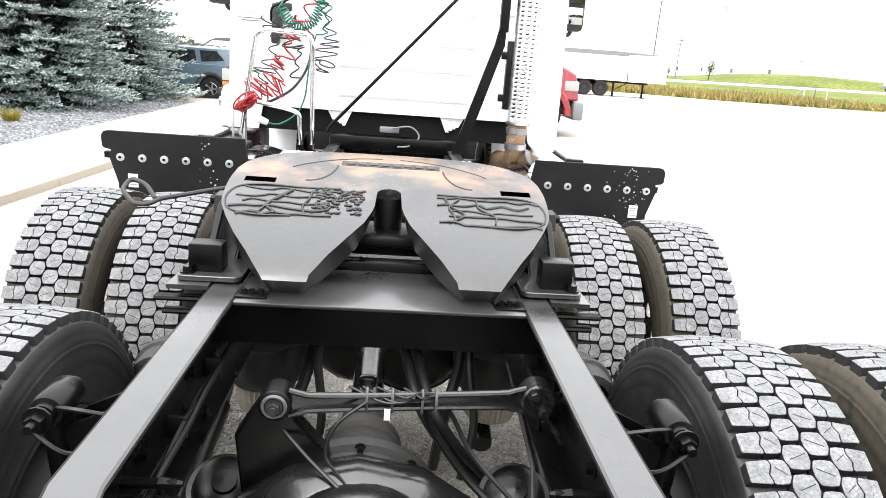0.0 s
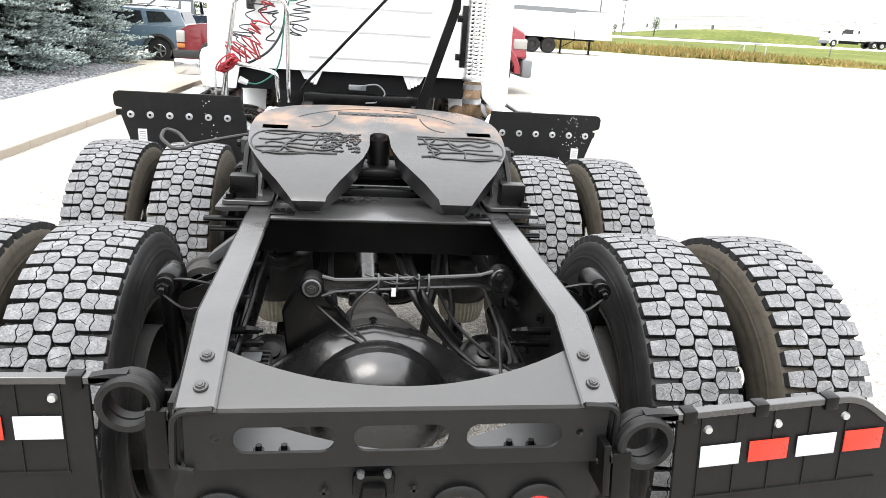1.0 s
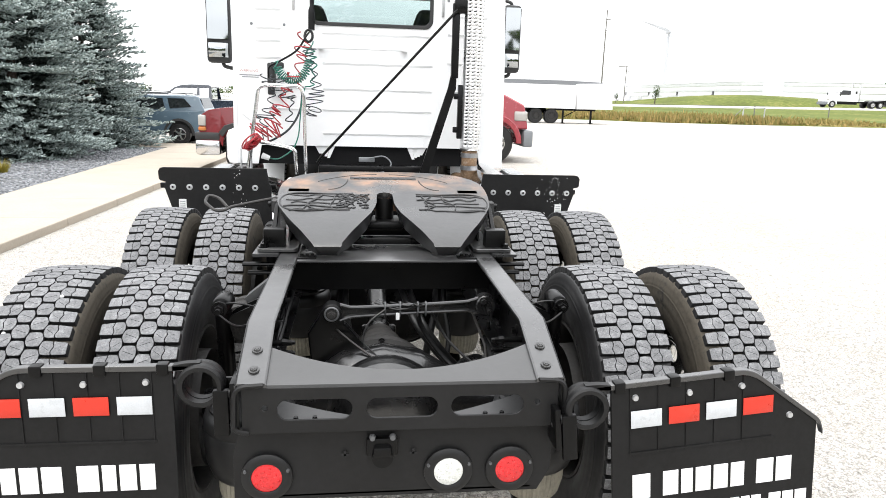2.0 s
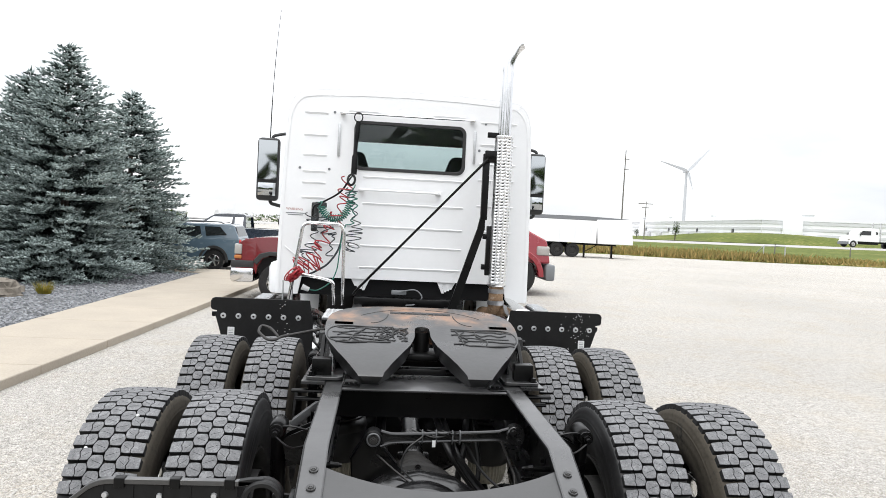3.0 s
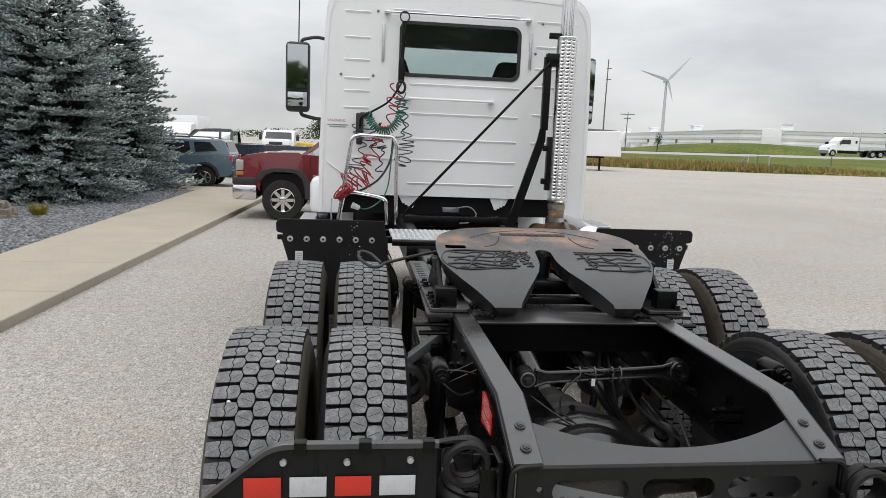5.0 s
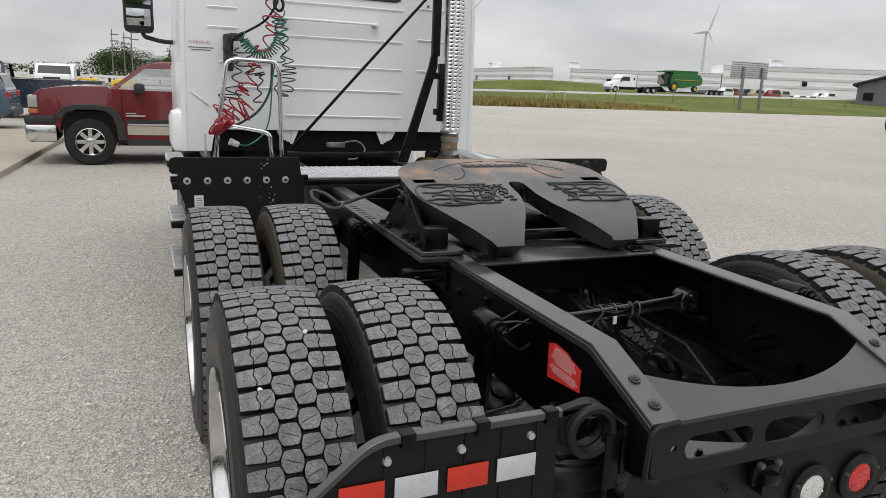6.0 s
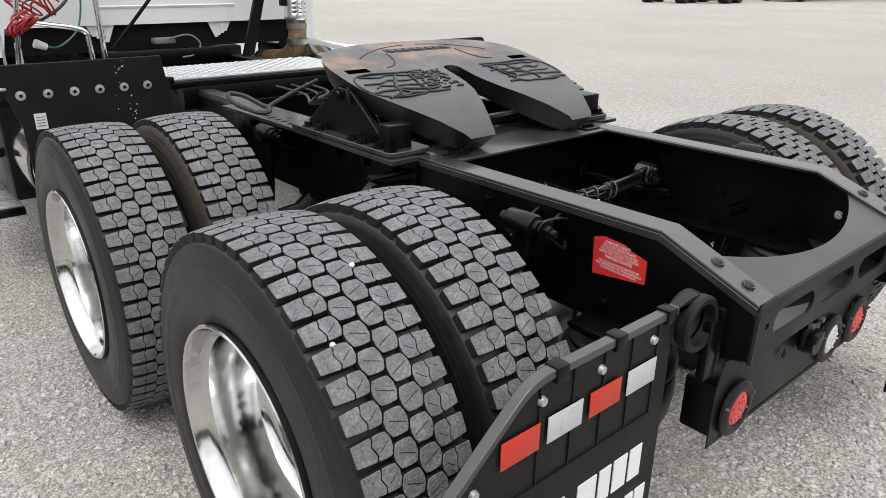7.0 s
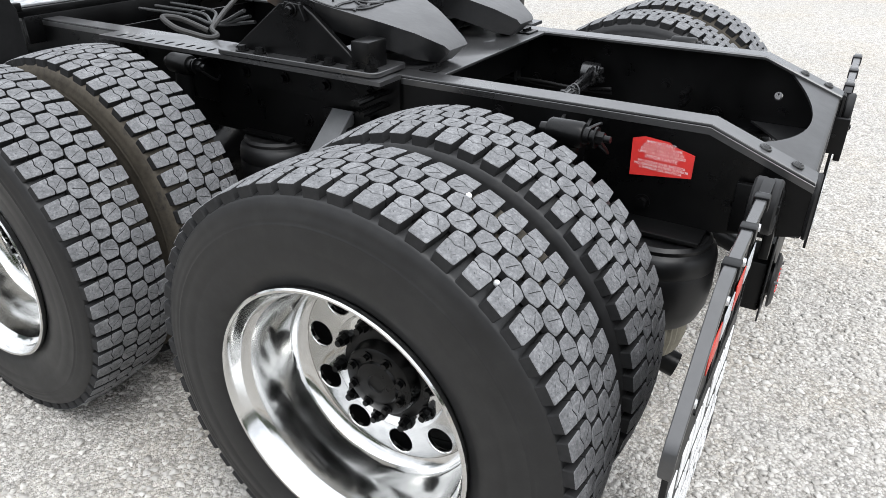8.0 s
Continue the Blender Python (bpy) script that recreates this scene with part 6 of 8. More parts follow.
# pressed ribs
ribs = [(-0.93, -0.725, z) for z in (2.632, 2.436, 2.262, 2.118, 2.020, 1.888)] + [(-0.40, 0.50, z) for z in (2.094, 1.860, 1.656, 1.486, 1.294)] + [(0.62, 0.95, z) for z in (2.632, 2.436, 2.262, 2.118, 1.888, 1.656)] + [(-0.55, -0.28, 2.665), (0.20, 0.48, 2.665), (-0.86, -0.46, 1.656), (-0.86, -0.46, 1.486)]
for x0, x1, z in ribs:
    bm = bmesh.new()
    h = 0.017
    ya = CY
    rows = [[(x0, ya, z - h), (x0, ya, z), (x0, ya, z + 0.006)], [(x0 + 0.02, ya - 0.001, z - h), (x0 + 0.02, ya - 0.010, z), (x0 + 0.02, ya - 0.001, z + 0.006)], [(x1 - 0.02, ya - 0.001, z - h), (x1 - 0.02, ya - 0.010, z), (x1 - 0.02, ya - 0.001, z + 0.006)], [(x1, ya, z - h), (x1, ya, z), (x1, ya, z + 0.006)]]
    loft(bm, rows)
    part("pressed_rib", bm, M_WHITE, cab)
for x in (-0.626, 0.575):
    bm = bmesh.new()
    box(bm, (x, CY - 0.008, 2.40), (0.022, 0.016, 0.29), 0.005)
    part("vertical_strip", bm, M_GALV, cab)
for z, xa, xb, r in ((2.634, -0.60, 0.545, 0.008), (1.974, -0.415, 0.265, 0.010)):
    bm = bmesh.new()
    tube(bm, [(xa, CY - 0.045, z), (xb, CY - 0.045, z)], r, 8)
    for x in (xa, xb):
        box(bm, (x, CY - 0.025, z), (0.045, 0.05, 0.024), 0.004)
    part("tether_rail" if z > 2.5 else "grab_rail", bm, M_CHROME if z > 2.5 else M_WHITE, truck)
bm = bmesh.new()
for x, z in ((-0.672, 2.64), (0.668, 2.62), (-0.70, 2.14), (0.70, 2.14), (-0.955, 2.14), (0.62, 2.38)):
    cyl(bm, (x, CY, z), (x, CY - 0.006, z), 0.012, 0.010, 12)
split_part("plug", bm, M_GREYPLASTIC, cab)
lettering("WARNING", 0.030, Matrix.Translation((-0.985, CY - 0.002, 1.775)) @ Matrix.Rotation(radians(90), 4, "X"), M_WARN, cab)
bm = bmesh.new()
for k in range(2):
    box(bm, (-0.975, CY - 0.0015, 1.742 - 0.016 * k), (0.17 - 0.04 * k, 0.002, 0.006))
split_part("print_bar", bm, M_GREYPLASTIC, cab)
bm = bmesh.new()
m = Matrix.Rotation(radians(38), 4, "Y")
box(bm, (-0.995, CY - 0.006, 1.40), (0.15, 0.01, 0.010), 0.003, m)
part("dent_line", bm, M_WHITE, cab)
for s in (-1, 1):
    bm = bmesh.new()
    for k in range(4):
        prism(bm, [(s * (0.30 + 0.042 * k), 1.188), (s * (0.30 + 0.042 * (k + 1)), 1.188), (s * (0.345 + 0.022 * (k + 1)), 1.085 + 0.012 * k), (s * (0.345 + 0.022 * k), 1.085 + 0.012 * k)], CY + 0.012 + 0.006 * (k % 2), CY + 0.020 + 0.006 * (k % 2), "y")
    part("cab_mount_cover", bm, M_WHITEB, cab, "pleated white cover under the cab")
# front fenders and hood close the truck
bm = bmesh.new()
rows = []
for y, w, z0, z1 in ((5.24, 0.92, 1.12, 1.72), (5.7, 0.86, 1.10, 1.62), (6.2, 0.74, 1.02, 1.48), (6.5, 0.62, 0.80, 1.30), (6.56, 0.56, 0.62, 1.10)):
    rows.append([(-w, y, z0), (-w * 0.98, y, (z0 + z1) / 2), (-w * 0.8, y, z1), (0, y, z1 + 0.03), (w * 0.8, y, z1), (w * 0.98, y, (z0 + z1) / 2), (w, y, z0)])
loft(bm, rows)
part("hood", bm, M_WHITE, cab)
for s in (-1, 1):
    bm = bmesh.new()
    rows = []
    for i in range(13):
        a = radians(-12 + 204 * i / 12)
        yc, zc = 5.35 + 0.66 * math.cos(a), 0.52 + 0.66 * math.sin(a)
        rows.append([(s * 0.84, yc, zc), (s * 1.06, yc, zc), (s * 1.12, 5.35 + 0.62 * math.cos(a), 0.52 + 0.62 * math.sin(a)), (s * 1.125, 5.35 + 0.56 * math.cos(a), 0.52 + 0.56 * math.sin(a))])
    loft(bm, rows)
    part("front_fender", bm, M_WHITE, cab)
    bm = bmesh.new()
    if s < 0:
        box(bm, (s * 1.085, 3.80, 1.16), (0.22, 0.40, 0.30), 0.06)
        part("cab_corner_fairing", bm, M_WHITE, cab)
    bm = bmesh.new()
    box(bm, (s * 1.10, 4.35, 1.33), (0.05, 1.45, 0.62), 0.02)
    part("cab_door", bm, M_WHITE, cab)
bm = bmesh.new()
box(bm, (0, 5.3, 0.60), (1.9, 0.14, 0.14), 0.02)
box(bm, (0, 6.50, 0.62), (2.2, 0.10, 0.40), 0.04)
part("front_axle", bm, M_BLACK, truck)
# dark engine-bay clutter seen under the cab
bm = bmesh.new()
box(bm, (0, 3.95, 0.97), (0.72, 0.60, 0.26), 0.05)
box(bm, (0, 3.42, 0.998), (0.86, 0.09, 0.09), 0.01)
box(bm, (0, 3.66, 1.12), (0.80, 0.05, 0.05), 0.01)
cyl(bm, (-0.2, 3.6, 0.90), (-0.2, 4.4, 0.92), 0.09, seg=18)
part("gearbox", bm, M_BLACK, truck)
bm = bmesh.new()
box(bm, (-0.04, 3.50, 1.085), (0.13, 0.08, 0.035), 0.006)
tube(bm, smooth_path([(-0.02, 3.45, 1.10), (0.10, 3.42, 1.12), (0.16, 3.40, 1.06), (0.10, 3.38, 1.00), (0.02, 3.36, 0.99)], 6), 0.006, 6)
part("cab_latch", bm, M_GREYPLASTIC, truck)
# mirrors on arms
for s in (-1, 1):
    bm = bmesh.new()
    c, wide = (s * 1.362 if s < 0 else 1.335, 4.42, 2.165), 0.215 if s < 0 else 0.175
    box(bm, c, (wide, 0.10, 0.62), 0.035)
    mirror = part("side_mirror", bm, M_DARKPLASTIC, truck, "tall black mirror housing with two glasses")
    tilt = Matrix.Rotation(radians(-s * 6), 4, "Z") @ Matrix.Rotation(radians(-2.2), 4, "X")
    bm = bmesh.new()
    box(bm, (c[0], 4.362, 2.255), (wide - 0.037, 0.022, 0.385), 0.0, tilt)
    part("mirror_glass", bm, M_MIRROR, mirror)
    bm = bmesh.new()
    rows = [[(c[0] + (wide - 0.045) * (i / 8 - 0.5), 4.362 - 0.012 * (1 - ((i - 4) / 4) ** 2) - 0.010 * (1 - ((j - 3) / 3) ** 2), 1.905 + 0.125 * j / 6) for i in range(9)] for j in range(7)]
    loft(bm, rows)
    part("convex_glass", bm, M_MIRROR, mirror)
    bm = bmesh.new()
    tube(bm, bend([(s * 1.02, 4.50, 2.50), (s * 1.20, 4.46, 2.535), (s * 1.33, 4.44, 2.50), (s * 1.34, 4.44, 2.45)], 0.05), 0.015, 8)
    tube(bm, bend([(s * 1.05, 4.50, 1.80), (s * 1.20, 4.46, 1.80), (s * 1.33, 4.44, 1.83), (s * 1.34, 4.44, 1.88)], 0.05), 0.017, 8)
    split_part("mirror_arm", bm, M_DARKPLASTIC, mirror)
bm = bmesh.new()
tube(bm, smooth_path([(-1.36, 4.45, 2.47), (-1.355, 4.46, 2.9), (-1.335, 4.47, 3.4), (-1.31, 4.48, 3.75)], 6), [0.006] * 6 + [0.004] * 6 + [0.0025] * 7, 6)
part("whip_antenna", bm, M_DARKPLASTIC, truck)

# ---- exhaust stack with perforated guard ----
EX, EY = 0.782, 3.24
bm = bmesh.new()
lathe(bm, [(1.18, 0.055), (3.02, 0.055)], 28, "z", (EX, EY, 0))
path = smooth_path([(EX, EY, 3.0), (EX, EY, 3.07), (EX + 0.018, EY, 3.15), (EX + 0.055, EY + 0.01, 3.22), (EX + 0.10, EY + 0.02, 3.265)], 6)
tube(bm, path, 0.055, 24)
stack = part("exhaust_pipe", bm, M_CHROME, truck, "chrome vertical exhaust stack with curved tip")
bm = bmesh.new()
lathe(bm, [(1.19, 0.050), (1.20, 0.066), (2.46, 0.066), (2.47, 0.050)], 28, "z", (EX, EY, 0))
part("muffler", bm, M_DIRTYBLACK, stack, "dull steel muffler inside the guard")
bm = bmesh.new()
nrow, ncol = 96, 29
zs = [1.20 + (2.475 - 1.20) * (i + (0.42 if i % 2 else 0.0)) / nrow for i in range(nrow + 1)]
an = [radians(-205 + 230 * j / ncol) for j in range(ncol + 1)]
grid = [[bm.verts.new((EX + 0.078 * math.cos(a), EY + 0.078 * math.sin(a), z)) for a in an] for z in zs]
for i in range(nrow):
    for j in range(ncol):
        if not (i % 2 == 1 and j % 4 in (1, 2) and 2 < i < nrow - 2 and 6 < j < ncol - 1):
            bm.faces.new((grid[i][j], grid[i][j + 1], grid[i + 1][j + 1], grid[i + 1][j]))
shield = part("heat_guard", bm, M_GUARD, stack, "perforated chrome heat guard")
md = shield.modifiers.new("thick", "SOLIDIFY")
md.thickness = 0.003
bm = bmesh.new()
tube(bm, smooth_path([(EX, EY, 1.20), (EX, EY, 1.10), (EX + 0.01, EY + 0.06, 1.00), (EX + 0.0, EY + 0.20, 0.93), (EX - 0.03, EY + 0.5, 0.90)], 6), [0.062] * 8 + [0.068] * 8 + [0.066] * 9, 24)
elbow = part("exhaust_elbow", bm, M_EXHRUST, stack, "heat-tinted rusty exhaust elbow")
bm = bmesh.new()
for z in (1.16, 1.06):
    lathe(bm, [(z - 0.018, 0.064), (z - 0.018, 0.070), (z + 0.018, 0.070), (z + 0.018, 0.064)], 24, "z", (EX, EY, 0))
split_part("clamp", bm, M_STEEL, stack)
bm = bmesh.new()
rows = []
for y, r in ((2.75, 0.09), (2.80, 0.135), (3.1, 0.14), (3.6, 0.14)):
    rows.append([(0.93 + r * math.cos(a), y, 0.93 + r * math.sin(a)) for a in [2 * math.pi * k / 20 for k in range(20)]])
loft(bm, rows, closed=True, caps=True)
part("exhaust_canister", bm, M_ALU, truck)
# support mast and brace rod
bm = bmesh.new()
prism(bm, [(0.372, 0.985), (0.445, 0.985), (0.655, 1.68), (0.655, 1.80), (0.615, 1.80), (0.590, 1.68)], EY - 0.012, EY + 0.012, "y")
box(bm, (0.640, EY, 2.04), (0.055, 0.05, 0.56), 0.004)
box(bm, (0.675, EY - 0.01, 2.295), (0.10, 0.07, 0.10), 0.005)
box(bm, (0.690, EY, 1.50), (0.035, 0.05, 0.42), 0.004)
for z in (1.36, 1.62, 2.28, 2.48):
    box(bm, (0.70, EY, z), (0.12, 0.03, 0.045), 0.004)
mast = part("exhaust_mast", bm, M_BLACK, truck, bevel=0.0)
bm = bmesh.new()
tube(bm, [(0.645, EY - 0.05, 2.27), (-0.405, EY - 0.05, 1.12), (-0.43, EY - 0.03, 1.08)], 0.0105, 10)
part("brace_rod", bm, M_BLACK, mast)

# ---- hose rack and coiled lines ----
RY = 3.12
bm = bmesh.new()
tube(bm, bend([(-0.945, RY, 1.03), (-0.855, RY, 1.645), (-0.80, RY, 1.665), (-0.545, RY, 1.66), (-0.52, RY, 1.60), (-0.510, RY, 1.0)], 0.045), 0.0145, 10)
tube(bm, bend([(-0.905, RY, 1.25), (-0.66, RY - 0.02, 1.212), (-0.59, RY - 0.02, 1.19), (-0.580, RY - 0.02, 1.0)], 0.05), 0.0145, 10)
rack = part("hose_rack", bm, M_CHROME, truck, "bent chrome hose rack")
bm = bmesh.new()
box(bm, (-0.93, RY + 0.02, 1.06), (0.02, 0.06, 0.16), 0.003)
box(bm, (-1.0, RY + 0.03, 1.10), (0.012, 0.02, 0.17), 0.003)
part("rack_foot", bm, M_GALV, rack)
# strap from the tether rail
bm = bmesh.new()
tube(bm, [(-0.462 + 0.036 * math.cos(a), CY - 0.055, 2.60 + 0.04 * math.sin(a)) for a in [2 * math.pi * k / 18 for k in range(18)]], 0.006, 6, closed=True)
tether = part("tether_ring", bm, M_DARKPLASTIC, truck)
bm = bmesh.new()
tube(bm, smooth_path([(-0.463, CY - 0.06, 2.565), (-0.470, CY - 0.07, 2.40), (-0.478, CY - 0.08, 2.25), (-0.480, CY - 0.09, 2.10)], 5), [0.020] * 5 + [0.016] * 5 + [0.026] * 6, 10)
part("tether_strap", bm, M_BLACK, tether, "black tether strap")
HY = 3.28
bm = bmesh.new()
tube(bm, [(-0.49 + 0.03 * math.cos(a), HY + 0.02 * math.sin(a), 2.04 + 0.045 * math.sin(a)) for a in [2 * math.pi * k / 16 for k in range(16)]], 0.010, 6, closed=True)
tube(bm, smooth_path([(-0.48, CY - 0.10, 2.09), (-0.50, HY, 2.05), (-0.58, HY, 1.93), (-0.72, HY, 1.84), (-0.79, HY, 1.80), (-0.80, HY + 0.02, 1.72)], 6), 0.008, 6)
part("hose_hook", bm, M_BLACK, truck)
# gladhand holder on the cab wall
bm = bmesh.new()
box(bm, (-0.80, CY - 0.05, 1.74), (0.06, 0.10, 0.20), 0.012)
box(bm, (-0.75, CY - 0.10, 1.82), (0.10, 0.07, 0.05), 0.012)
box(bm, (-0.80, CY - 0.10, 1.64), (0.05, 0.08, 0.10), 0.012)
part("gladhand_holder", bm, M_DARKPLASTIC, truck)
# red air line: open loops, then a tight bundle hung on the rack
bm = bmesh.new()
line = coil((-0.50, HY, 2.03), (-0.605, HY - 0.02, 1.72), 0.050, 4.2, 16, 0.35, 3)
line += coil((-0.605, HY - 0.02, 1.72), (-0.70, HY - 0.04, 1.52), 0.045, 4.0, 16, 0.5, 4)
line += coil((-0.70, HY - 0.04, 1.52), (-0.86, HY - 0.08, 1.29), 0.060, 7.0, 16, 0.45, 5)
rnd = random.Random(8)
for k in range(11):
    c = Vector((-0.905 + rnd.uniform(-0.022, 0.022), RY - 0.05 + rnd.uniform(-0.03, 0.03), 1.235 + rnd.uniform(-0.022, 0.022)))
    rx, rz, ph = rnd.uniform(0.018, 0.060), rnd.uniform(0.030, 0.064), rnd.uniform(0, 6)
    line += [c + Vector((rx * math.cos(a), 0.045 * math.sin(a + ph), rz * math.sin(a + 0.3 * ph))) for a in [2 * math.pi * i / 18 for i in range(18)]]
line += coil((-0.86, HY - 0.08, 1.27), (-0.68, HY - 0.07, 1.36), 0.05, 3.4, 16, 0.4, 6)
tube(bm, line, 0.0053, 7)
part("red_air_line", bm, M_HOSERED, truck, "coiled red air hose")
# green air line: hanging U of tight coils, loose end below
bm = bmesh.new()
arc = [Vector((-0.615 + 0.125 * math.cos(a), HY - 0.02, 1.87 + 0.165 * math.sin(a))) for a in [math.pi * (1.0 + 1.0 * i / 40) for i in range(41)]]
arc = [Vector((-0.755, HY - 0.02, 1.83))] + arc[5:] + [Vector((-0.488, HY - 0.02, 2.00))]
line = smooth_path(arc, 9)
pts = []
for i, p in enumerate(line):
    a = 2 * math.pi * i / 14
    t = (line[min(i + 1, len(line) - 1)] - line[max(i - 1, 0)]).normalized()
    u = Vector((0, 1, 0))
    pts.append(p + (0.030 + 0.004 * math.sin(i * 0.21)) * (math.cos(a) * u + math.sin(a) * t.cross(u)))
tube(bm, pts, 0.0048, 6)
part("green_air_line", bm, M_HOSEGREEN, truck, "coiled green air hose")
bm = bmesh.new()
tube(bm, coil((-0.475, HY, 1.98), (-0.455, HY, 1.66), 0.028, 5, 14, 0.5, 21) + smooth_path([(-0.52, HY, 1.66), (-0.545, HY - 0.04, 1.55), (-0.56, HY - 0.06, 1.40), (-0.575, HY - 0.06, 1.28), (-0.62, HY - 0.08, 1.18), (-0.72, HY - 0.10, 1.11), (-0.80, HY - 0.12, 1.115)], 7), 0.0052, 7)
part("green_air_line", bm, M_HOSEGREEN, truck, "loose green air hose end")
bm = bmesh.new()
cyl(bm, (-0.79, HY - 0.12, 1.113), (-0.845, HY - 0.13, 1.135), 0.018, 0.024, 12)
part("gladhand", bm, M_LABEL, truck)
# blue-black power cords, open coils and a droop
for pts, r in ((coil((-0.47, HY, 1.98), (-0.445, HY, 1.50), 0.052, 8.0, 16, 0.5, 11) + coil((-0.46, HY, 1.50), (-0.475, HY - 0.02, 1.44), 0.045, 2.5, 16, 0.3, 15), 0.0042),
               (coil((-0.78, HY, 1.76), (-0.815, HY - 0.03, 1.40), 0.048, 7.0, 16, 0.6, 12) + coil((-0.815, HY - 0.03, 1.40), (-0.87, HY - 0.06, 1.24), 0.030, 2, 16, 0.4, 13), 0.0042),
               (smooth_path([(-0.54, HY, 1.66), (-0.56, HY - 0.03, 1.48), (-0.64, HY - 0.05, 1.34), (-0.75, HY - 0.05, 1.26), (-0.84, HY - 0.04, 1.22)], 6), 0.0085),
               (coil((-0.69, HY, 1.72), (-0.61, HY - 0.03, 1.42), 0.045, 6.5, 16, 0.7, 18), 0.0048)):
    bm = bmesh.new()
    tube(bm, pts, r, 7)
    part("power_cord", bm, M_HOSEBLACK, truck, "coiled blue-black power cord")

# ---- spruces, bed rock ----


def spruce(name, at, height, radius, seed, label):
    """Trunk, whorls of drooping boughs, and needle twigs along them as one crown."""
    rnd = random.Random(seed)
    tree = thing(name, label, "tree", group="spruces beside the sidewalk", at=(*at, 0.07))
    bm = bmesh.new()
    tube(bm, [(0, 0, -0.05), (0.02, 0, height * 0.4), (0, 0.02, height * 0.98)], [0.13, 0.08, 0.012], 10)
    part("trunk", bm, M_BARK, tree)
    V, F, inner = [], [], []

    def twig(p, d, ln, r, shaded=0):
        side = d.orthogonal().normalized()
        up = d.cross(side)
        base, spin = len(V), rnd.uniform(0, 2)
        V.append(p)
        for k in range(4):
            a = spin + math.pi / 2 * k
            V.append(p + d * ln * 0.45 + r * (math.cos(a) * side + math.sin(a) * up))
        V.append(p + d * ln)
        for k in range(4):
            j = (k + 1) % 4
            F.append((base, base + 1 + j, base + 1 + k))
            F.append((base + 5, base + 1 + k, base + 1 + j))
            inner.extend((shaded, shaded))

    z = 0.12
    while z < height - 0.12:
        f = z / height
        reach = radius * (1 - f) ** 0.72 * (0.97 if f > 0.06 else 0.85) * (1 + 0.10 * math.sin(9 * f + seed)) + 0.06
        n = max(6, int(9 + 17 * (1 - f)))
        a0 = rnd.uniform(0, 6)
        for b in range(n):
            a = a0 + 2 * math.pi * b / n + rnd.uniform(-0.18, 0.18)
            ln = reach * rnd.choice((0.68, 0.86, 1.0, 1.10)) * rnd.uniform(0.92, 1.06)
            out = Vector((math.cos(a), math.sin(a), 0))
            sidev = Vector((-math.sin(a), math.cos(a), 0))
            rise = 0.42 * f - 0.06
            zz = z + rnd.uniform(-0.08, 0.08)
            steps = max(3, int(ln / 0.105))
            for i in range(steps):
                t = (i + 0.6) / steps
                if t < 0.28 and ln > 0.6:
                    continue
                p = out * ln * t + Vector((0, 0, zz + ln * (rise * t - 0.16 * t * t + 0.10 * t ** 4)))
                p += Vector((rnd.uniform(-.02, .02), rnd.uniform(-.02, .02), rnd.uniform(-.02, .02)))
                w = 0.22 * (1 - t * 0.65) * min(1, ln) * rnd.uniform(0.7, 1.2) + 0.06
                # twigs on the inner part of a bough take the painted shade colour
                shaded = 1 if t < 0.46 else 0
                for sg in (-1, 1):
                    d = (sidev * sg * rnd.uniform(0.7, 1.1) + out * rnd.uniform(0.5, 0.9) + Vector((0, 0, rnd.uniform(-0.1, 0.55)))).normalized()
                    L = w * rnd.uniform(0.8, 1.15)
                    twig(p, d, L, 0.021, shaded)
                    for q in range(4 if L > 0.12 else 2):
                        d2 = (d * 0.7 + sidev * rnd.uniform(-0.7, 0.7) + out * rnd.uniform(0.1, 0.8) + Vector((0, 0, rnd.uniform(-0.1, 0.8)))).normalized()
                        twig(p + d * L * (0.25 + 0.2 * q), d2, L * rnd.uniform(0.40, 0.62), 0.019, shaded)
                twig(p, (out + Vector((rnd.uniform(-.3, .3), rnd.uniform(-.3, .3), rnd.uniform(0.1, 0.9)))).normalized(), 0.13, 0.020, shaded)
        z += 0.155 * (1 - 0.35 * f)
    for k in range(10):
        a = rnd.uniform(0, 6.3)
        twig(Vector((0, 0, height - 0.30 + 0.03 * k)), Vector((math.cos(a) * 0.5, math.sin(a) * 0.5, 1)).normalized(), 0.18, 0.018)
    twig(Vector((0, 0, height - 0.2)), Vector((0, 0, 1)), 0.35, 0.018)
    me = bpy.data.meshes.new("crown")
    me.from_pydata([tuple(v) for v in V], [], F)
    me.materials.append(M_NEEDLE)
    me.materials.append(M_SHADENEEDLE)
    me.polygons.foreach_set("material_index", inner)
    cr = new("crown", me)
    cr.parent = tree
    return tree


spruce("spruce", (-7.33, 13.7), 5.2, 2.15, 3, "tall blue spruce with dense drooping boughs")
spruce("spruce", (-8.5, 14.5), 4.75, 2.2, 5, "tall blue spruce crowding its neighbour")
spruce("spruce", (-7.15, 17.2), 4.85, 2.05, 8, "narrow blue spruce at the bed's far end")
spruce("spruce", (-10.6, 12.2), 4.3, 2.2, 11, "broad blue spruce at the back of the bed")

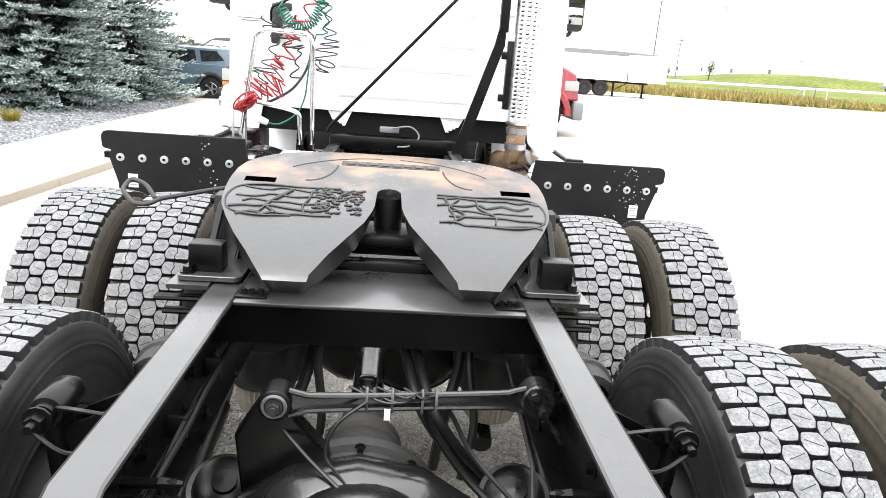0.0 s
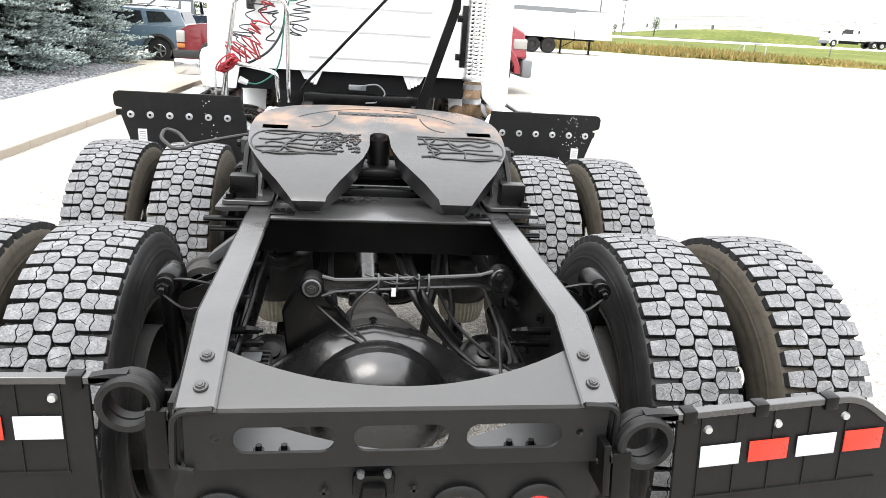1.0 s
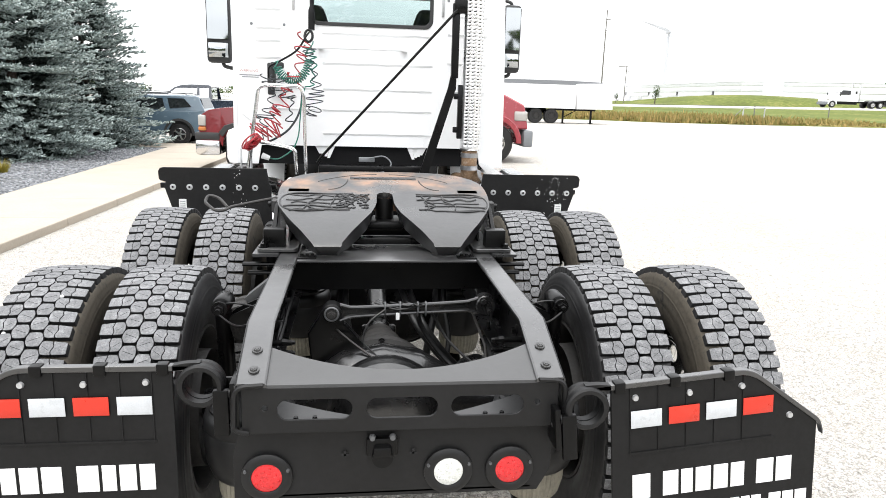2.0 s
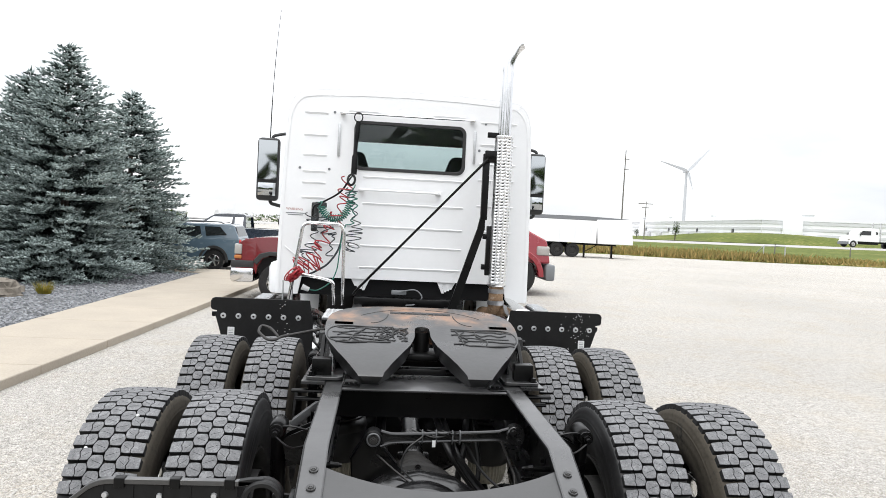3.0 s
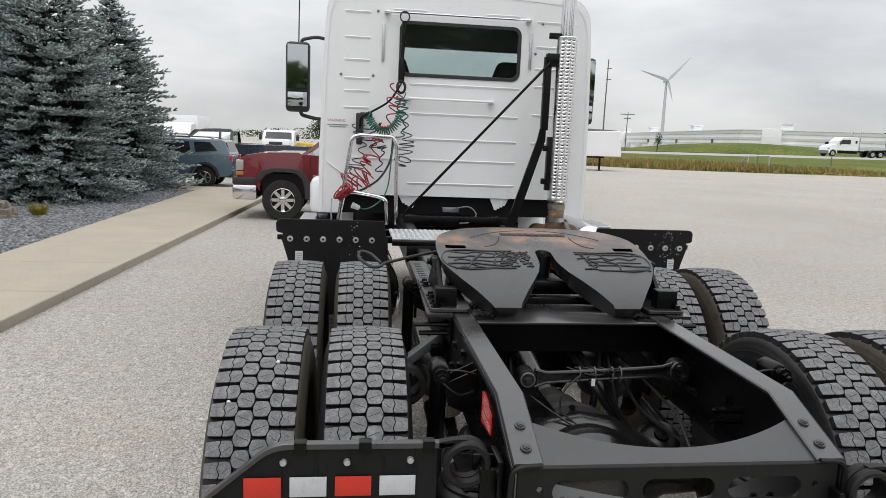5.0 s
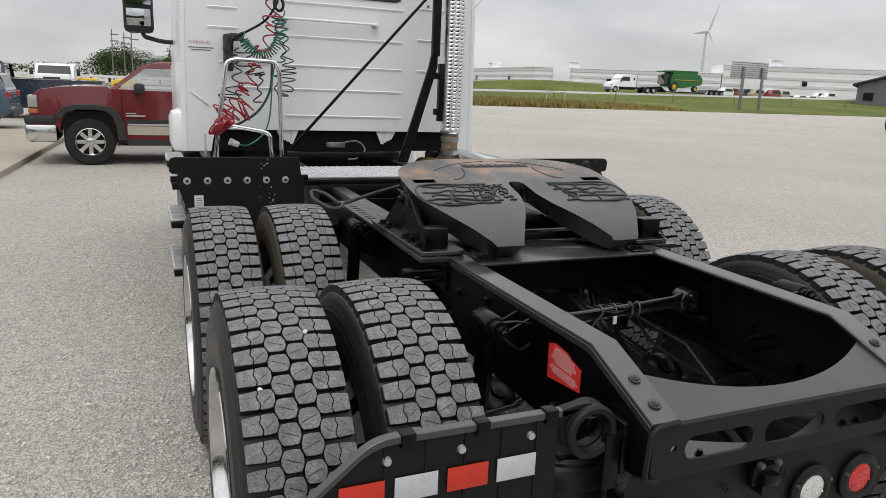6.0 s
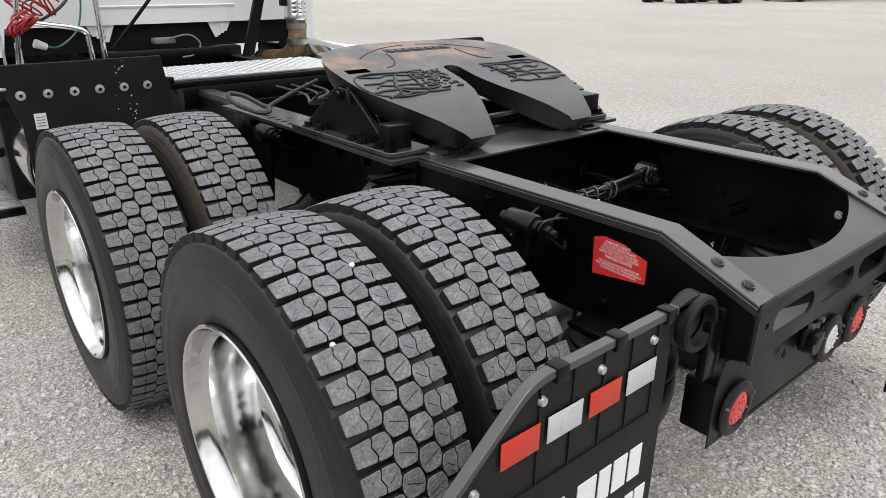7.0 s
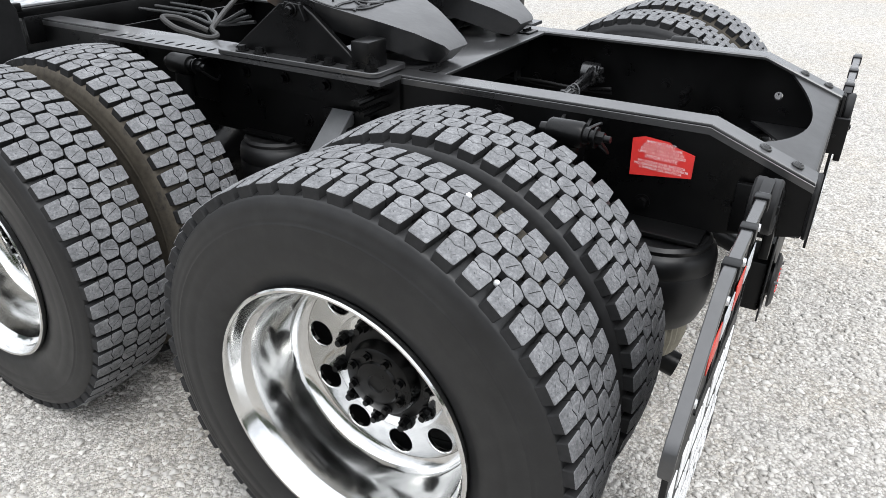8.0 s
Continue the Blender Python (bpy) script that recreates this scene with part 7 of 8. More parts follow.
bm = bmesh.new()
v = bmesh.ops.create_icosphere(bm, subdivisions=4, radius=0.5)["verts"]
for q in v:
    k = 1 + 0.30 * noise.noise(q.co * 2.6) + 0.14 * noise.cell(q.co * 7) * 0.5 + 0.10 * noise.noise(q.co * 9)
    q.co = Vector((q.co.x * 1.35 * k, q.co.y * 0.9 * k, min(0.26, max(-0.12, round(q.co.z * 0.72 * k * 9) / 9 * 0.6 + q.co.z * 0.26 * k))))
bmesh.ops.translate(bm, vec=(-7.15, 10.3, 0.12), verts=v)
tagged(part("landscape_rock", bm, M_ROCK), "rough brown landscape boulder in the rock bed", "rock")
V, F = [], []
rnd = random.Random(2)
for k in range(260):
    a, t = rnd.uniform(0, 6.3), rnd.uniform(0, 0.10)
    p = Vector((-6.35 + t * math.cos(a), 10.75 + t * math.sin(a), 0.07))
    q = p + Vector((math.cos(a) * rnd.uniform(0.05, 0.17), math.sin(a) * rnd.uniform(0.05, 0.17), rnd.uniform(0.12, 0.26)))
    b = len(V)
    V += [p, p + Vector((0.008, 0.004, 0)), q]
    F.append((b, b + 1, b + 2))
me = bpy.data.meshes.new("grass_tuft")
me.from_pydata([tuple(v) for v in V], [], F)
me.materials.append(M_TUFT)
tagged(new("grass_tuft", me), "small yellow-green ornamental grass tuft", "grass")

# ---- vehicles and yard beyond ----


def arc_pts(cx, cz, r, a0, a1, n=9):
    return [(cx + r * math.cos(radians(a0 + (a1 - a0) * i / (n - 1))), cz + r * math.sin(radians(a0 + (a1 - a0) * i / (n - 1)))) for i in range(n)]


def side_body(bm, prof, y0, y1, top_in=0.0, zref=0.9, ztop=1.8):
    """A side outline drawn across the vehicle, drawn in towards the roof."""
    vs = []
    for y, sg in ((y0, 1), (y0 + 0.05, 0), (y1 - 0.05, 0), (y1, -1)):
        row = []
        for x, z in prof:
            inn = top_in * max(0.0, (z - zref) / (ztop - zref))
            row.append((x, y + (inn if y < (y0 + y1) / 2 else -inn), z))
        vs.append(row)
    loft(bm, vs, closed=True)
    for row in (vs[0], vs[-1]):
        f = [bm.verts.new(p) for p in row]
        fc = bm.faces.new(f)
        bmesh.ops.triangulate(bm, faces=[fc])
    bmesh.ops.remove_doubles(bm, verts=bm.verts, dist=0.0005)


def road_wheel(parent, x, y, r, w, rim_mat, side, spokes=6, name="wheel"):
    """Tyre, rim and dark centre of a parked car or lorry; side is the way the outside faces along y."""
    bm = bmesh.new()
    yo, yi = y, y - side * w
    lathe(bm, [(yi, r * 0.56), (yi, r * 0.93), (yi + side * w * 0.1, r), (yo - side * w * 0.1, r), (yo, r * 0.93), (yo, r * 0.61), (yo - side * 0.02, r * 0.57)], 32, "y", (x, 0, r))
    wh = part(name, bm, M_RUBBER, parent)
    bm = bmesh.new()
    lathe(bm, [(yo - side * 0.01, r * 0.59), (yo - side * 0.005, r * 0.56), (yo - side * 0.04, r * 0.51), (yo - side * 0.07, r * 0.49)], 32, "y", (x, 0, r))
    lathe(bm, [(yo - side * 0.03, 0.0005), (yo - side * 0.03, r * 0.15), (yo - side * 0.045, r * 0.2)], 20, "y", (x, 0, r))
    for k in range(spokes):
        a = 2 * math.pi * k / spokes
        m = Matrix.Translation((x, yo - side * 0.045, r)) @ Matrix.Rotation(-a, 4, "Y")
        q = bmesh.ops.create_cube(bm, size=1)["verts"]
        bmesh.ops.scale(bm, vec=(r * 0.40, 0.02, r * 0.16), verts=q)
        bmesh.ops.translate(bm, vec=(r * 0.32, 0, 0), verts=q)
        bmesh.ops.transform(bm, matrix=m, verts=q)
    part("rim", bm, rim_mat, wh)
    bm = bmesh.new()
    lathe(bm, [(yo - side * 0.075, 0.0005), (yo - side * 0.075, r * 0.6)], 24, "y", (x, 0, r))
    part("brake", bm, M_GROOVE, wh)
    return wh


def panel(name, pts, y, thick, material, parent, bevel=0.0):
    bm = bmesh.new()
    prism(bm, pts, y, y - thick, "y")
    return part(name, bm, material, parent, bevel=bevel)


def pickup(label, paint, trim, dx, dy, lift=0.0):
    """Full-size pickup facing -x, near side towards -y."""
    t = thing("pickup_truck", label, "pickup truck", at=(dx, dy, 0))
    y0, y1 = 0.0, 1.92
    arch_f = [(-1.80, 0.42), (-1.81, 0.64), (-1.87, 0.82), (-1.98, 0.905), (-2.15, 0.925), (-2.40, 0.92), (-2.54, 0.86), (-2.63, 0.72), (-2.66, 0.55)]
    arch_r = [(x + 3.64, z) for x, z in arch_f]
    prof = [(-2.70, 0.66), (-3.06, 0.66), (-3.075, 0.84), (-3.07, 1.08), (-3.02, 1.155), (-2.90, 1.235), (-2.70, 1.275), (-2.40, 1.30), (-1.93, 1.312), (-1.86, 1.275), (-0.46, 1.25), (-0.44, 1.23), (2.62, 1.23), (2.66, 0.60), (2.60, 0.52), (1.90, 0.48)] + arch_r + [(0.90, 0.42), (-1.70, 0.42)] + arch_f
    bm = bmesh.new()
    side_body(bm, prof, y0, y1, 0.05, 0.85, 1.31)
    body = part("body", bm, paint, t, bevel=0.022)
    # greenhouse: roof on pillars, with clear panes
    bm = bmesh.new()
    side_body(bm, [(-1.40, 1.640), (-1.28, 1.70), (-1.10, 1.745), (-0.80, 1.765), (-0.20, 1.76), (-0.12, 1.70), (-0.12, 1.655), (-1.35, 1.625)], y0 + 0.20, y1 - 0.20, 0.03, 1.64, 1.76)
    part("roof", bm, paint, t, bevel=0.015)
    for yy, sg in ((y0, 1), (y1, -1)):
        for a, b, c, d in (((-1.88, 1.27), (-1.79, 1.265), (-1.30, 1.65), (-1.385, 1.66)), ((-0.62, 1.25), (-0.50, 1.25), (-0.52, 1.66), (-0.60, 1.66)), ((-0.20, 1.25), (-0.08, 1.25), (-0.12, 1.67), (-0.20, 1.67))):
            bm = bmesh.new()
            pts = [(p[0], yy + sg * ((0.06 if p[1] < 1.4 else 0.205) + o), p[1]) for o in (0, 0.05) for p in (a, b, c, d)]
            vs = [bm.verts.new(p) for p in pts]
            for f in ((0, 1, 2, 3), (7, 6, 5, 4), (0, 4, 5, 1), (1, 5, 6, 2), (2, 6, 7, 3), (3, 7, 4, 0)):
                bm.faces.new([vs[k] for k in f])
            part("pillar", bm, paint, t)
        bm = bmesh.new()
        ps = [(-1.78, 1.25), (-0.10, 1.25), (-0.14, 1.65), (-1.33, 1.64)]
        loft(bm, [[(ps[0][0], yy + sg * 0.075, ps[0][1]), (ps[1][0], yy + sg * 0.075, ps[1][1])], [(ps[3][0], yy + sg * 0.215, ps[3][1]), (ps[2][0], yy + sg * 0.215, ps[2][1])]])
        part("side_window", bm, M_CARGLASS, t).visible_shadow = False
    bm = bmesh.new()
    loft(bm, [[(-1.85, y0 + 0.10, 1.275), (-1.85, y1 - 0.10, 1.275)], [(-1.38, y0 + 0.22, 1.645), (-1.38, y1 - 0.22, 1.645)]])
    part("windscreen", bm, M_CARGLASS, t).visible_shadow = False
    for yy in (0.35, 1.15):
        bm = bmesh.new()
        box(bm, (-0.72, yy + 0.2, 1.33), (0.14, 0.46, 0.42), 0.05)
        box(bm, (-0.71, yy + 0.2, 1.58), (0.10, 0.24, 0.14), 0.04)
        part("seat", bm, M_SEAT, t)
    panel("side_stripe", [(-1.64, 0.515), (-0.10, 0.515), (-0.10, 0.665), (-1.64, 0.665)], y0 + 0.002, 0.012, trim, t)
    panel("bright_strip", [(-1.62, 0.676), (-0.10, 0.676), (-0.10, 0.705), (-1.64, 0.705)], y0 + 0.002, 0.016, M_GALV, t)
    panel("rub_strip", [(-1.64, 0.715), (-0.10, 0.715), (-0.10, 0.775), (-1.66, 0.775)], y0 + 0.001, 0.022, M_DARKPLASTIC, t)
    panel("badge", [(-1.65, 0.825), (-1.35, 0.825), (-1.35, 0.848), (-1.65, 0.848)], y0 + 0.001, 0.008, M_GALV, t)
    panel("badge", [(-1.65, 0.87), (-1.49, 0.87), (-1.49, 0.885), (-1.65, 0.885)], y0 + 0.001, 0.008, M_GALV, t)
    panel("door_handle", [(-0.80, 1.04), (-0.64, 1.04), (-0.64, 1.085), (-0.80, 1.085)], y0 + 0.02, 0.045, M_DARKPLASTIC, t)
    for x in (-1.71, -0.55):
        panel("door_seam", [(x, 0.46), (x + 0.010, 0.46), (x + 0.010, 1.24), (x, 1.24)], y0 + 0.003, 0.006, M_GROOVE, t)
    panel("running_board", [(-1.64, 0.335), (0.80, 0.335), (0.80, 0.44), (-1.64, 0.44)], y0 - 0.02, -0.20, M_DARKPLASTIC, t)
    for dx_ in (0.0, 3.64):
        bm = bmesh.new()
        outer = [(-1.66, 0.42), (-1.69, 0.70), (-1.77, 0.90), (-1.90, 0.99), (-2.10, 1.015), (-2.42, 1.01), (-2.60, 0.96), (-2.70, 0.84), (-2.71, 0.80)]
        inner = [(-2.64, 0.74), (-2.55, 0.865), (-2.40, 0.925), (-2.15, 0.93), (-1.97, 0.91), (-1.86, 0.825), (-1.80, 0.64), (-1.79, 0.42)]
        prism(bm, [(x + dx_, z) for x, z in outer + inner], y0 + 0.03, y0 - 0.045, "y")
        part("wheel_arch_flare", bm, M_DARKPLASTIC, t, bevel=0.012)
        bm = bmesh.new()
        box(bm, (-2.22 + dx_, 0.98, 0.66), (0.80, 1.70, 0.46))
        part("wheel_well", bm, M_GROOVE, t)
        for side, yy in ((-1, y0 + 0.01), (1, y1)):
            road_wheel(t, -2.22 + dx_, yy, 0.39, 0.26, M_ALU, side, 8)
    bm = bmesh.new()
    box(bm, (-2.93, 0.96, 0.53), (0.46, 1.94, 0.29), 0.05)
    part("bumper", bm, M_CHROME, t, "chrome front bumper")
    bm = bmesh.new()
    box(bm, (-2.93, 0.96, 0.745), (0.46, 1.94, 0.15), 0.03)
    part("bumper_top", bm, M_DARKPLASTIC, t)
    for z, h, m_, lab in ((1.04, 0.20, M_HEADLAMP, "clear headlight"), (0.885, 0.075, M_AMBER, "amber turn lamp")):
        bm = bmesh.new()
        box(bm, (-3.02, 0.16, z), (0.14, 0.36, h), 0.02)
        part("headlight", bm, m_, t, lab)
    bm = bmesh.new()
    box(bm, (-3.06, 0.96, 0.97), (0.06, 1.2, 0.28), 0.02)
    part("grille", bm, M_DARKPLASTIC, t)
    bm = bmesh.new()
    box(bm, (-1.42, -0.13, 1.30), (0.17, 0.22, 0.17), 0.05)
    box(bm, (-1.46, 0.0, 1.23), (0.12, 0.14, 0.05), 0.01)
    part("door_mirror", bm, M_DARKPLASTIC, t)
    return t


pickup("maroon pickup truck with beige lower trim and chrome bumper", M_REDPAINT, M_BEIGE, 0.0, 11.45)
pickup("dark navy pickup truck parked behind other cars", mat("navy_car_paint", (0.012, 0.018, 0.03), 0.25, vary=0.08, coat=0.8), M_DARKPLASTIC, -5.2, 24.0)


def suv(label, paint, dx, dy, k=1.0):
    t = thing("suv", label, "car", at=(dx, dy, 0))
    y0, y1 = 0.0, 1.75
    prof = [(-2.1, 0.35), (-2.15, 0.6), (-2.1, 0.85), (-1.15, 0.97), (2.02, 0.97), (2.08, 0.80), (2.08, 0.42), (1.86, 0.34)] + arc_pts(1.30, 0.32, 0.38, 0, 180) + [(0.80, 0.27), (-0.85, 0.27)] + arc_pts(-1.33, 0.32, 0.38, 0, 180) + [(-1.80, 0.32)]
    bm = bmesh.new()
    side_body(bm, prof, y0, y1, 0.05, 0.6, 1.0)
    part("body", bm, paint, t, bevel=0.03)
    bm = bmesh.new()
    side_body(bm, [(-1.18, 0.96), (-0.72, 1.36), (-0.60, 1.42), (1.72, 1.42), (1.86, 1.38), (2.03, 0.96)], y0 + 0.05, y1 - 0.05, 0.12, 0.96, 1.42)
    part("roof", bm, paint, t, bevel=0.03)
    for pts in ([(-0.90, 1.0), (-0.62, 1.33), (-0.02, 1.33), (-0.02, 1.0)], [(0.06, 1.0), (0.06, 1.33), (0.86, 1.33), (0.92, 1.0)], [(1.05, 1.04), (1.00, 1.33), (1.46, 1.33), (1.66, 1.10)]):
        panel("side_window", pts, y0 + 0.075, 0.02, M_DARKGLASS, t)
    bm = bmesh.new()
    loft(bm, [[(2.0, y0 + 0.2, 1.03), (2.0, y1 - 0.2, 1.03)], [(1.895, y0 + 0.25, 1.36), (1.895, y1 - 0.25, 1.36)]])
    part("rear_window", bm, M_DARKGLASS, t)
    for yy in (0.13, 1.62):
        bm = bmesh.new()
        box(bm, (2.06, yy, 0.88), (0.06, 0.20, 0.17), 0.02)
        part("tail_light", bm, M_REDLENS, t, "square red tail light")
    bm = bmesh.new()
    box(bm, (2.06, 0.875, 0.42), (0.14, 1.74, 0.20), 0.04)
    part("rear_bumper", bm, M_DARKPLASTIC, t)
    for cx in (-1.33, 1.30):
        bm = bmesh.new()
        prism(bm, arc_pts(cx, 0.32, 0.44, -8, 188, 13) + arc_pts(cx, 0.32, 0.37, 188, -8, 13), y0 + 0.01, y0 - 0.02, "y")
        part("wheel_arch_flare", bm, M_DARKPLASTIC, t)
        bm = bmesh.new()
        box(bm, (cx, 0.87, 0.5), (0.8, 1.62, 0.34))
        part("wheel_well", bm, M_GROOVE, t)
        for side, yy in ((-1, y0 + 0.02), (1, y1 - 0.02)):
            road_wheel(t, cx, yy, 0.30, 0.22, M_ALU, side, 5)
    bm = bmesh.new()
    for yy in (0.28, 1.47):
        tube(bm, bend([(-0.55, yy, 1.42), (-0.45, yy, 1.47), (1.4, yy, 1.47), (1.55, yy, 1.42)], 0.06), 0.014, 6)
    split_part("roof_rail", bm, M_DARKPLASTIC, t)
    return t


suv("blue-grey compact SUV with silver wheels", M_BLUEGREY, -6.55, 19.0)
suv("dark compact SUV with roof rails", mat("charcoal_car_paint", (0.02, 0.022, 0.026), 0.25, vary=0.06, coat=0.8), -9.3, 28.5)


def lorry_cab(t, x, y, face, paint, w=2.4, h=2.9, length=2.0, sleeper=False):
    """Conventional cab with hood; face is +1 or -1 along x for the way it looks."""
    f = face
    bm = bmesh.new()
    side_body(bm, [(x + f * a, z) for a, z in ((0, 0.95), (0, h - 0.15), (0.15, h), (length * 0.75, h), (length, h - 0.75), (length, 0.95))], y, y + w, 0.10, 1.6, h)
    cabin = part("cab", bm, paint, t, bevel=0.05)
    bm = bmesh.new()
    side_body(bm, [(x + f * a, z) for a, z in ((length - 0.05, 0.85), (length - 0.05, 1.95), (length + 1.0, 1.72), (length + 1.55, 1.45), (length + 1.65, 0.85))], y + 0.12, y + w - 0.12, 0.12, 1.0, 1.9)
    part("hood", bm, paint, t, bevel=0.06)
    panel("side_window", [(x + f * a, z) for a, z in ((length * 0.40, h - 1.05), (length * 0.40, h - 0.40), (length * 0.80, h - 0.40), (length * 0.95, h - 1.05))], y + 0.05, 0.03, M_DARKGLASS, t)
    if sleeper:
        panel("side_window", [(x + f * a, z) for a, z in ((0.25, h - 0.9), (0.25, h - 0.5), (0.55, h - 0.5), (0.55, h - 0.9))], y + 0.05, 0.03, M_DARKGLASS, t)
    for yy in (y + 0.55, y + w - 0.95):
        bm = bmesh.new()
        box(bm, (x - f * 0.02, yy + 0.2, h - 0.85), (0.05, 0.60, 0.55), 0.02)
        part("rear_window", bm, M_DARKGLASS, t)
    bm = bmesh.new()
    box(bm, (x + f * (length + 1.65), y + w / 2, 0.62), (0.25, w - 0.1, 0.42), 0.05)
    part("bumper", bm, M_GREYPLASTIC, t)
    bm = bmesh.new()
    box(bm, (x + f * (length + 1.45), y + 0.16, 1.18), (0.34, 0.10, 0.24), 0.04)
    part("headlight", bm, M_HEADLAMP, t)
    bm = bmesh.new()
    prism(bm, [(p[0], p[1]) for p in arc_pts(x + f * (length + 0.75), 0.50, 0.72, 0, 180, 13)] + arc_pts(x + f * (length + 0.75), 0.50, 0.58, 180, 0, 13), y - 0.02, y + 0.5, "y")
    part("front_fender", bm, paint, t, bevel=0.02)
    road_wheel(t, x + f * (length + 0.75), y + 0.02, 0.5, 0.28, M_ALU, -1, 14)
    road_wheel(t, x + f * (length + 0.75), y + w - 0.02, 0.5, 0.28, M_ALU, 1, 8)
    bm = bmesh.new()
    box(bm, (x + f * (length * 0.5), y + w / 2, 0.72), (length + 0.2, w - 0.5, 0.42), 0.05)
    part("cab_underside", bm, M_BLACK, t)
    bm = bmesh.new()
    box(bm, (x + f * (length - 0.2), y - 0.22, 2.05), (0.10, 0.16, 0.60), 0.04)
    box(bm, (x + f * (length - 0.2), y - 0.08, 2.30), (0.04, 0.24, 0.04))
    part("mirror", bm, M_DARKPLASTIC, t)
    return cabin


def chassis(t, x0, x1, y, axles, w=2.4):
    bm = bmesh.new()
    for yy in (y + w / 2 - 0.43, y + w / 2 + 0.43):
        box(bm, ((x0 + x1) / 2, yy, 0.86), (abs(x1 - x0), 0.09, 0.26), 0.01)
    for xx in np.linspace(x0, x1, 5):
        box(bm, (float(xx), y + w / 2, 0.84), (0.12, 0.80, 0.18), 0.01)
    part("frame", bm, M_BLACK, t)
    for a in axles:
        road_wheel(t, a, y + 0.0, 0.5, 0.55, M_ALU, -1, 14)
        road_wheel(t, a, y + w, 0.5, 0.55, M_ALU, 1, 14)
        bm = bmesh.new()
        prism(bm, arc_pts(a, 0.5, 0.62, 20, 160, 9) + arc_pts(a, 0.5, 0.57, 160, 20, 9), y - 0.03, y + 0.58, "y")
        part("wheel_fender", bm, M_BLACK, t)


# red tractor whose nose shows past the white cab
t = thing("semi_truck", "red conventional semi tractor with grey bumper, parked nose out", "truck", at=(0, 0, 0))
lorry_cab(t, 0.55, 15.0, 1, M_SEMIRED, 2.3, 2.75, 2.0)
chassis(t, -2.3, 0.7, 15.0, (-1.7, -0.4), 2.3)

# white tractor, spare chassis and dark dump truck at the yard's far corner
t = thing("semi_truck", "white day-cab semi tractor with black chassis across the yard", "truck", at=(42.9, 25.0, 0), turn=12)
t.scale = (1.12, 1.12, 1.12)
lorry_cab(t, 0, -1.2, 1, M_WHITE, 2.4, 2.95, 1.9)
chassis(t, -6.2, 0.5, -1.2, (-5.0, -3.5), 2.4)
bm = bmesh.new()
side_body(bm, [(0.95, 2.96), (1.5, 2.96), (1.15, 3.30), (0.25, 3.80), (0.20, 3.72), (0.95, 3.25)], -0.7, 0.9)
for yy in (-0.5, 0.7):
    tube(bm, [(0.35, yy, 2.94), (0.75, yy, 3.45)], 0.03, 6)
part("roof_fairing", bm, M_WALLG, t, bevel=0.05)
for yy, zz in ((-1.22, 1.05), (1.02, 1.05)):
    bm = bmesh.new()
    box(bm, (-0.5, yy + 0.1, zz), (0.7, 0.25, 0.5), 0.08)
    part("tank", bm, M_ALU, t)
t = thing("truck_chassis", "black tandem truck chassis with chrome mudguards", "truck", at=(38.2, 20.8, 0), turn=6)
t.scale = (1.12, 1.12, 1.12)
chassis(t, 0, 7.5, 0, (1.5, 2.9), 2.4)
for yy in (0.2, 1.9):
    bm = bmesh.new()
    for k in range(3):
        box(bm, (0.25 + 0.05 * k, yy + 0.2, 0.72 + 0.16 * k), (0.10, 0.52, 0.13), 0.03)
    part("mudguard", bm, M_CHROME, t, "ribbed chrome mudguard")
t = thing("dump_truck", "black truck with a bright orange dump body", "truck", at=(50.9, 20.1, 0))
t.scale = (1.12, 1.12, 1.12)
lorry_cab(t, 0.0, 0.0, -1, M_BLACK, 2.4, 2.8, 2.0)
chassis(t, -0.4, 8.2, 0, (4.6, 6.0), 2.4)
bm = bmesh.new()
side_body(bm, [(0.4, 1.25), (0.2, 2.7), (8.0, 2.7), (7.6, 1.25)], -0.1, 2.5, 0.0)
dump = part("dump_body", bm, M_ORANGE, t, bevel=0.04)
for k in range(8):
    bm = bmesh.new()
    box(bm, (0.7 + 0.98 * k, -0.16, 1.95), (0.14, 0.12, 1.35), 0.02)
    part("stake_rib", bm, M_ORANGE, dump)

# white trailers on the right
t = thing("semi_trailer", "white hopper trailer with grey tarp, dropped on its legs", "trailer")
bm = bmesh.new()
side_body(bm, [(5.0, 1.05), (5.0, 2.62), (14.85, 2.62), (14.85, 1.02)], 45.0, 47.5)
part("body", bm, M_WHITEB, t, bevel=0.03)
bm = bmesh.new()
prism(bm, [(14.80, 2.70), (17.30, 2.78), (17.50, 1.02), (14.95, 1.00)], 44.95, 47.5, "y")
part("nose_panel", bm, M_WHITE, t, bevel=0.04)
bm = bmesh.new()
prism(bm, [(4.9, 2.62), (5.6, 2.88), (14.2, 2.90), (17.2, 2.82), (14.8, 2.64)], 45.0, 47.5, "y")
part("tarp", bm, M_GREYPLASTIC, t)
for xx in (16.1, 14.1):
    bm = bmesh.new()
    box(bm, (xx, 45.4, 0.55), (0.12, 0.12, 1.0), 0.01)
    box(bm, (xx, 45.4, 0.03), (0.30, 0.25, 0.06), 0.01)
    part("landing_leg", bm, M_BLACK, t)
bm = bmesh.new()
tube(bm, [(14.1, 45.45, 0.4), (15.2, 45.45, 1.0)], 0.03, 6)
box(bm, (15.0, 46.2, 0.95), (3.0, 1.2, 0.14), 0.02)
box(bm, (10.0, 46.2, 0.85), (6.0, 1.0, 0.35), 0.05)
part("underframe", bm, M_BLACK, t)
for xx in (12.1, 13.2, 7.0):
    road_wheel(t, xx, 45.1, 0.5, 0.5, M_DIRTYBLACK, -1, 8)
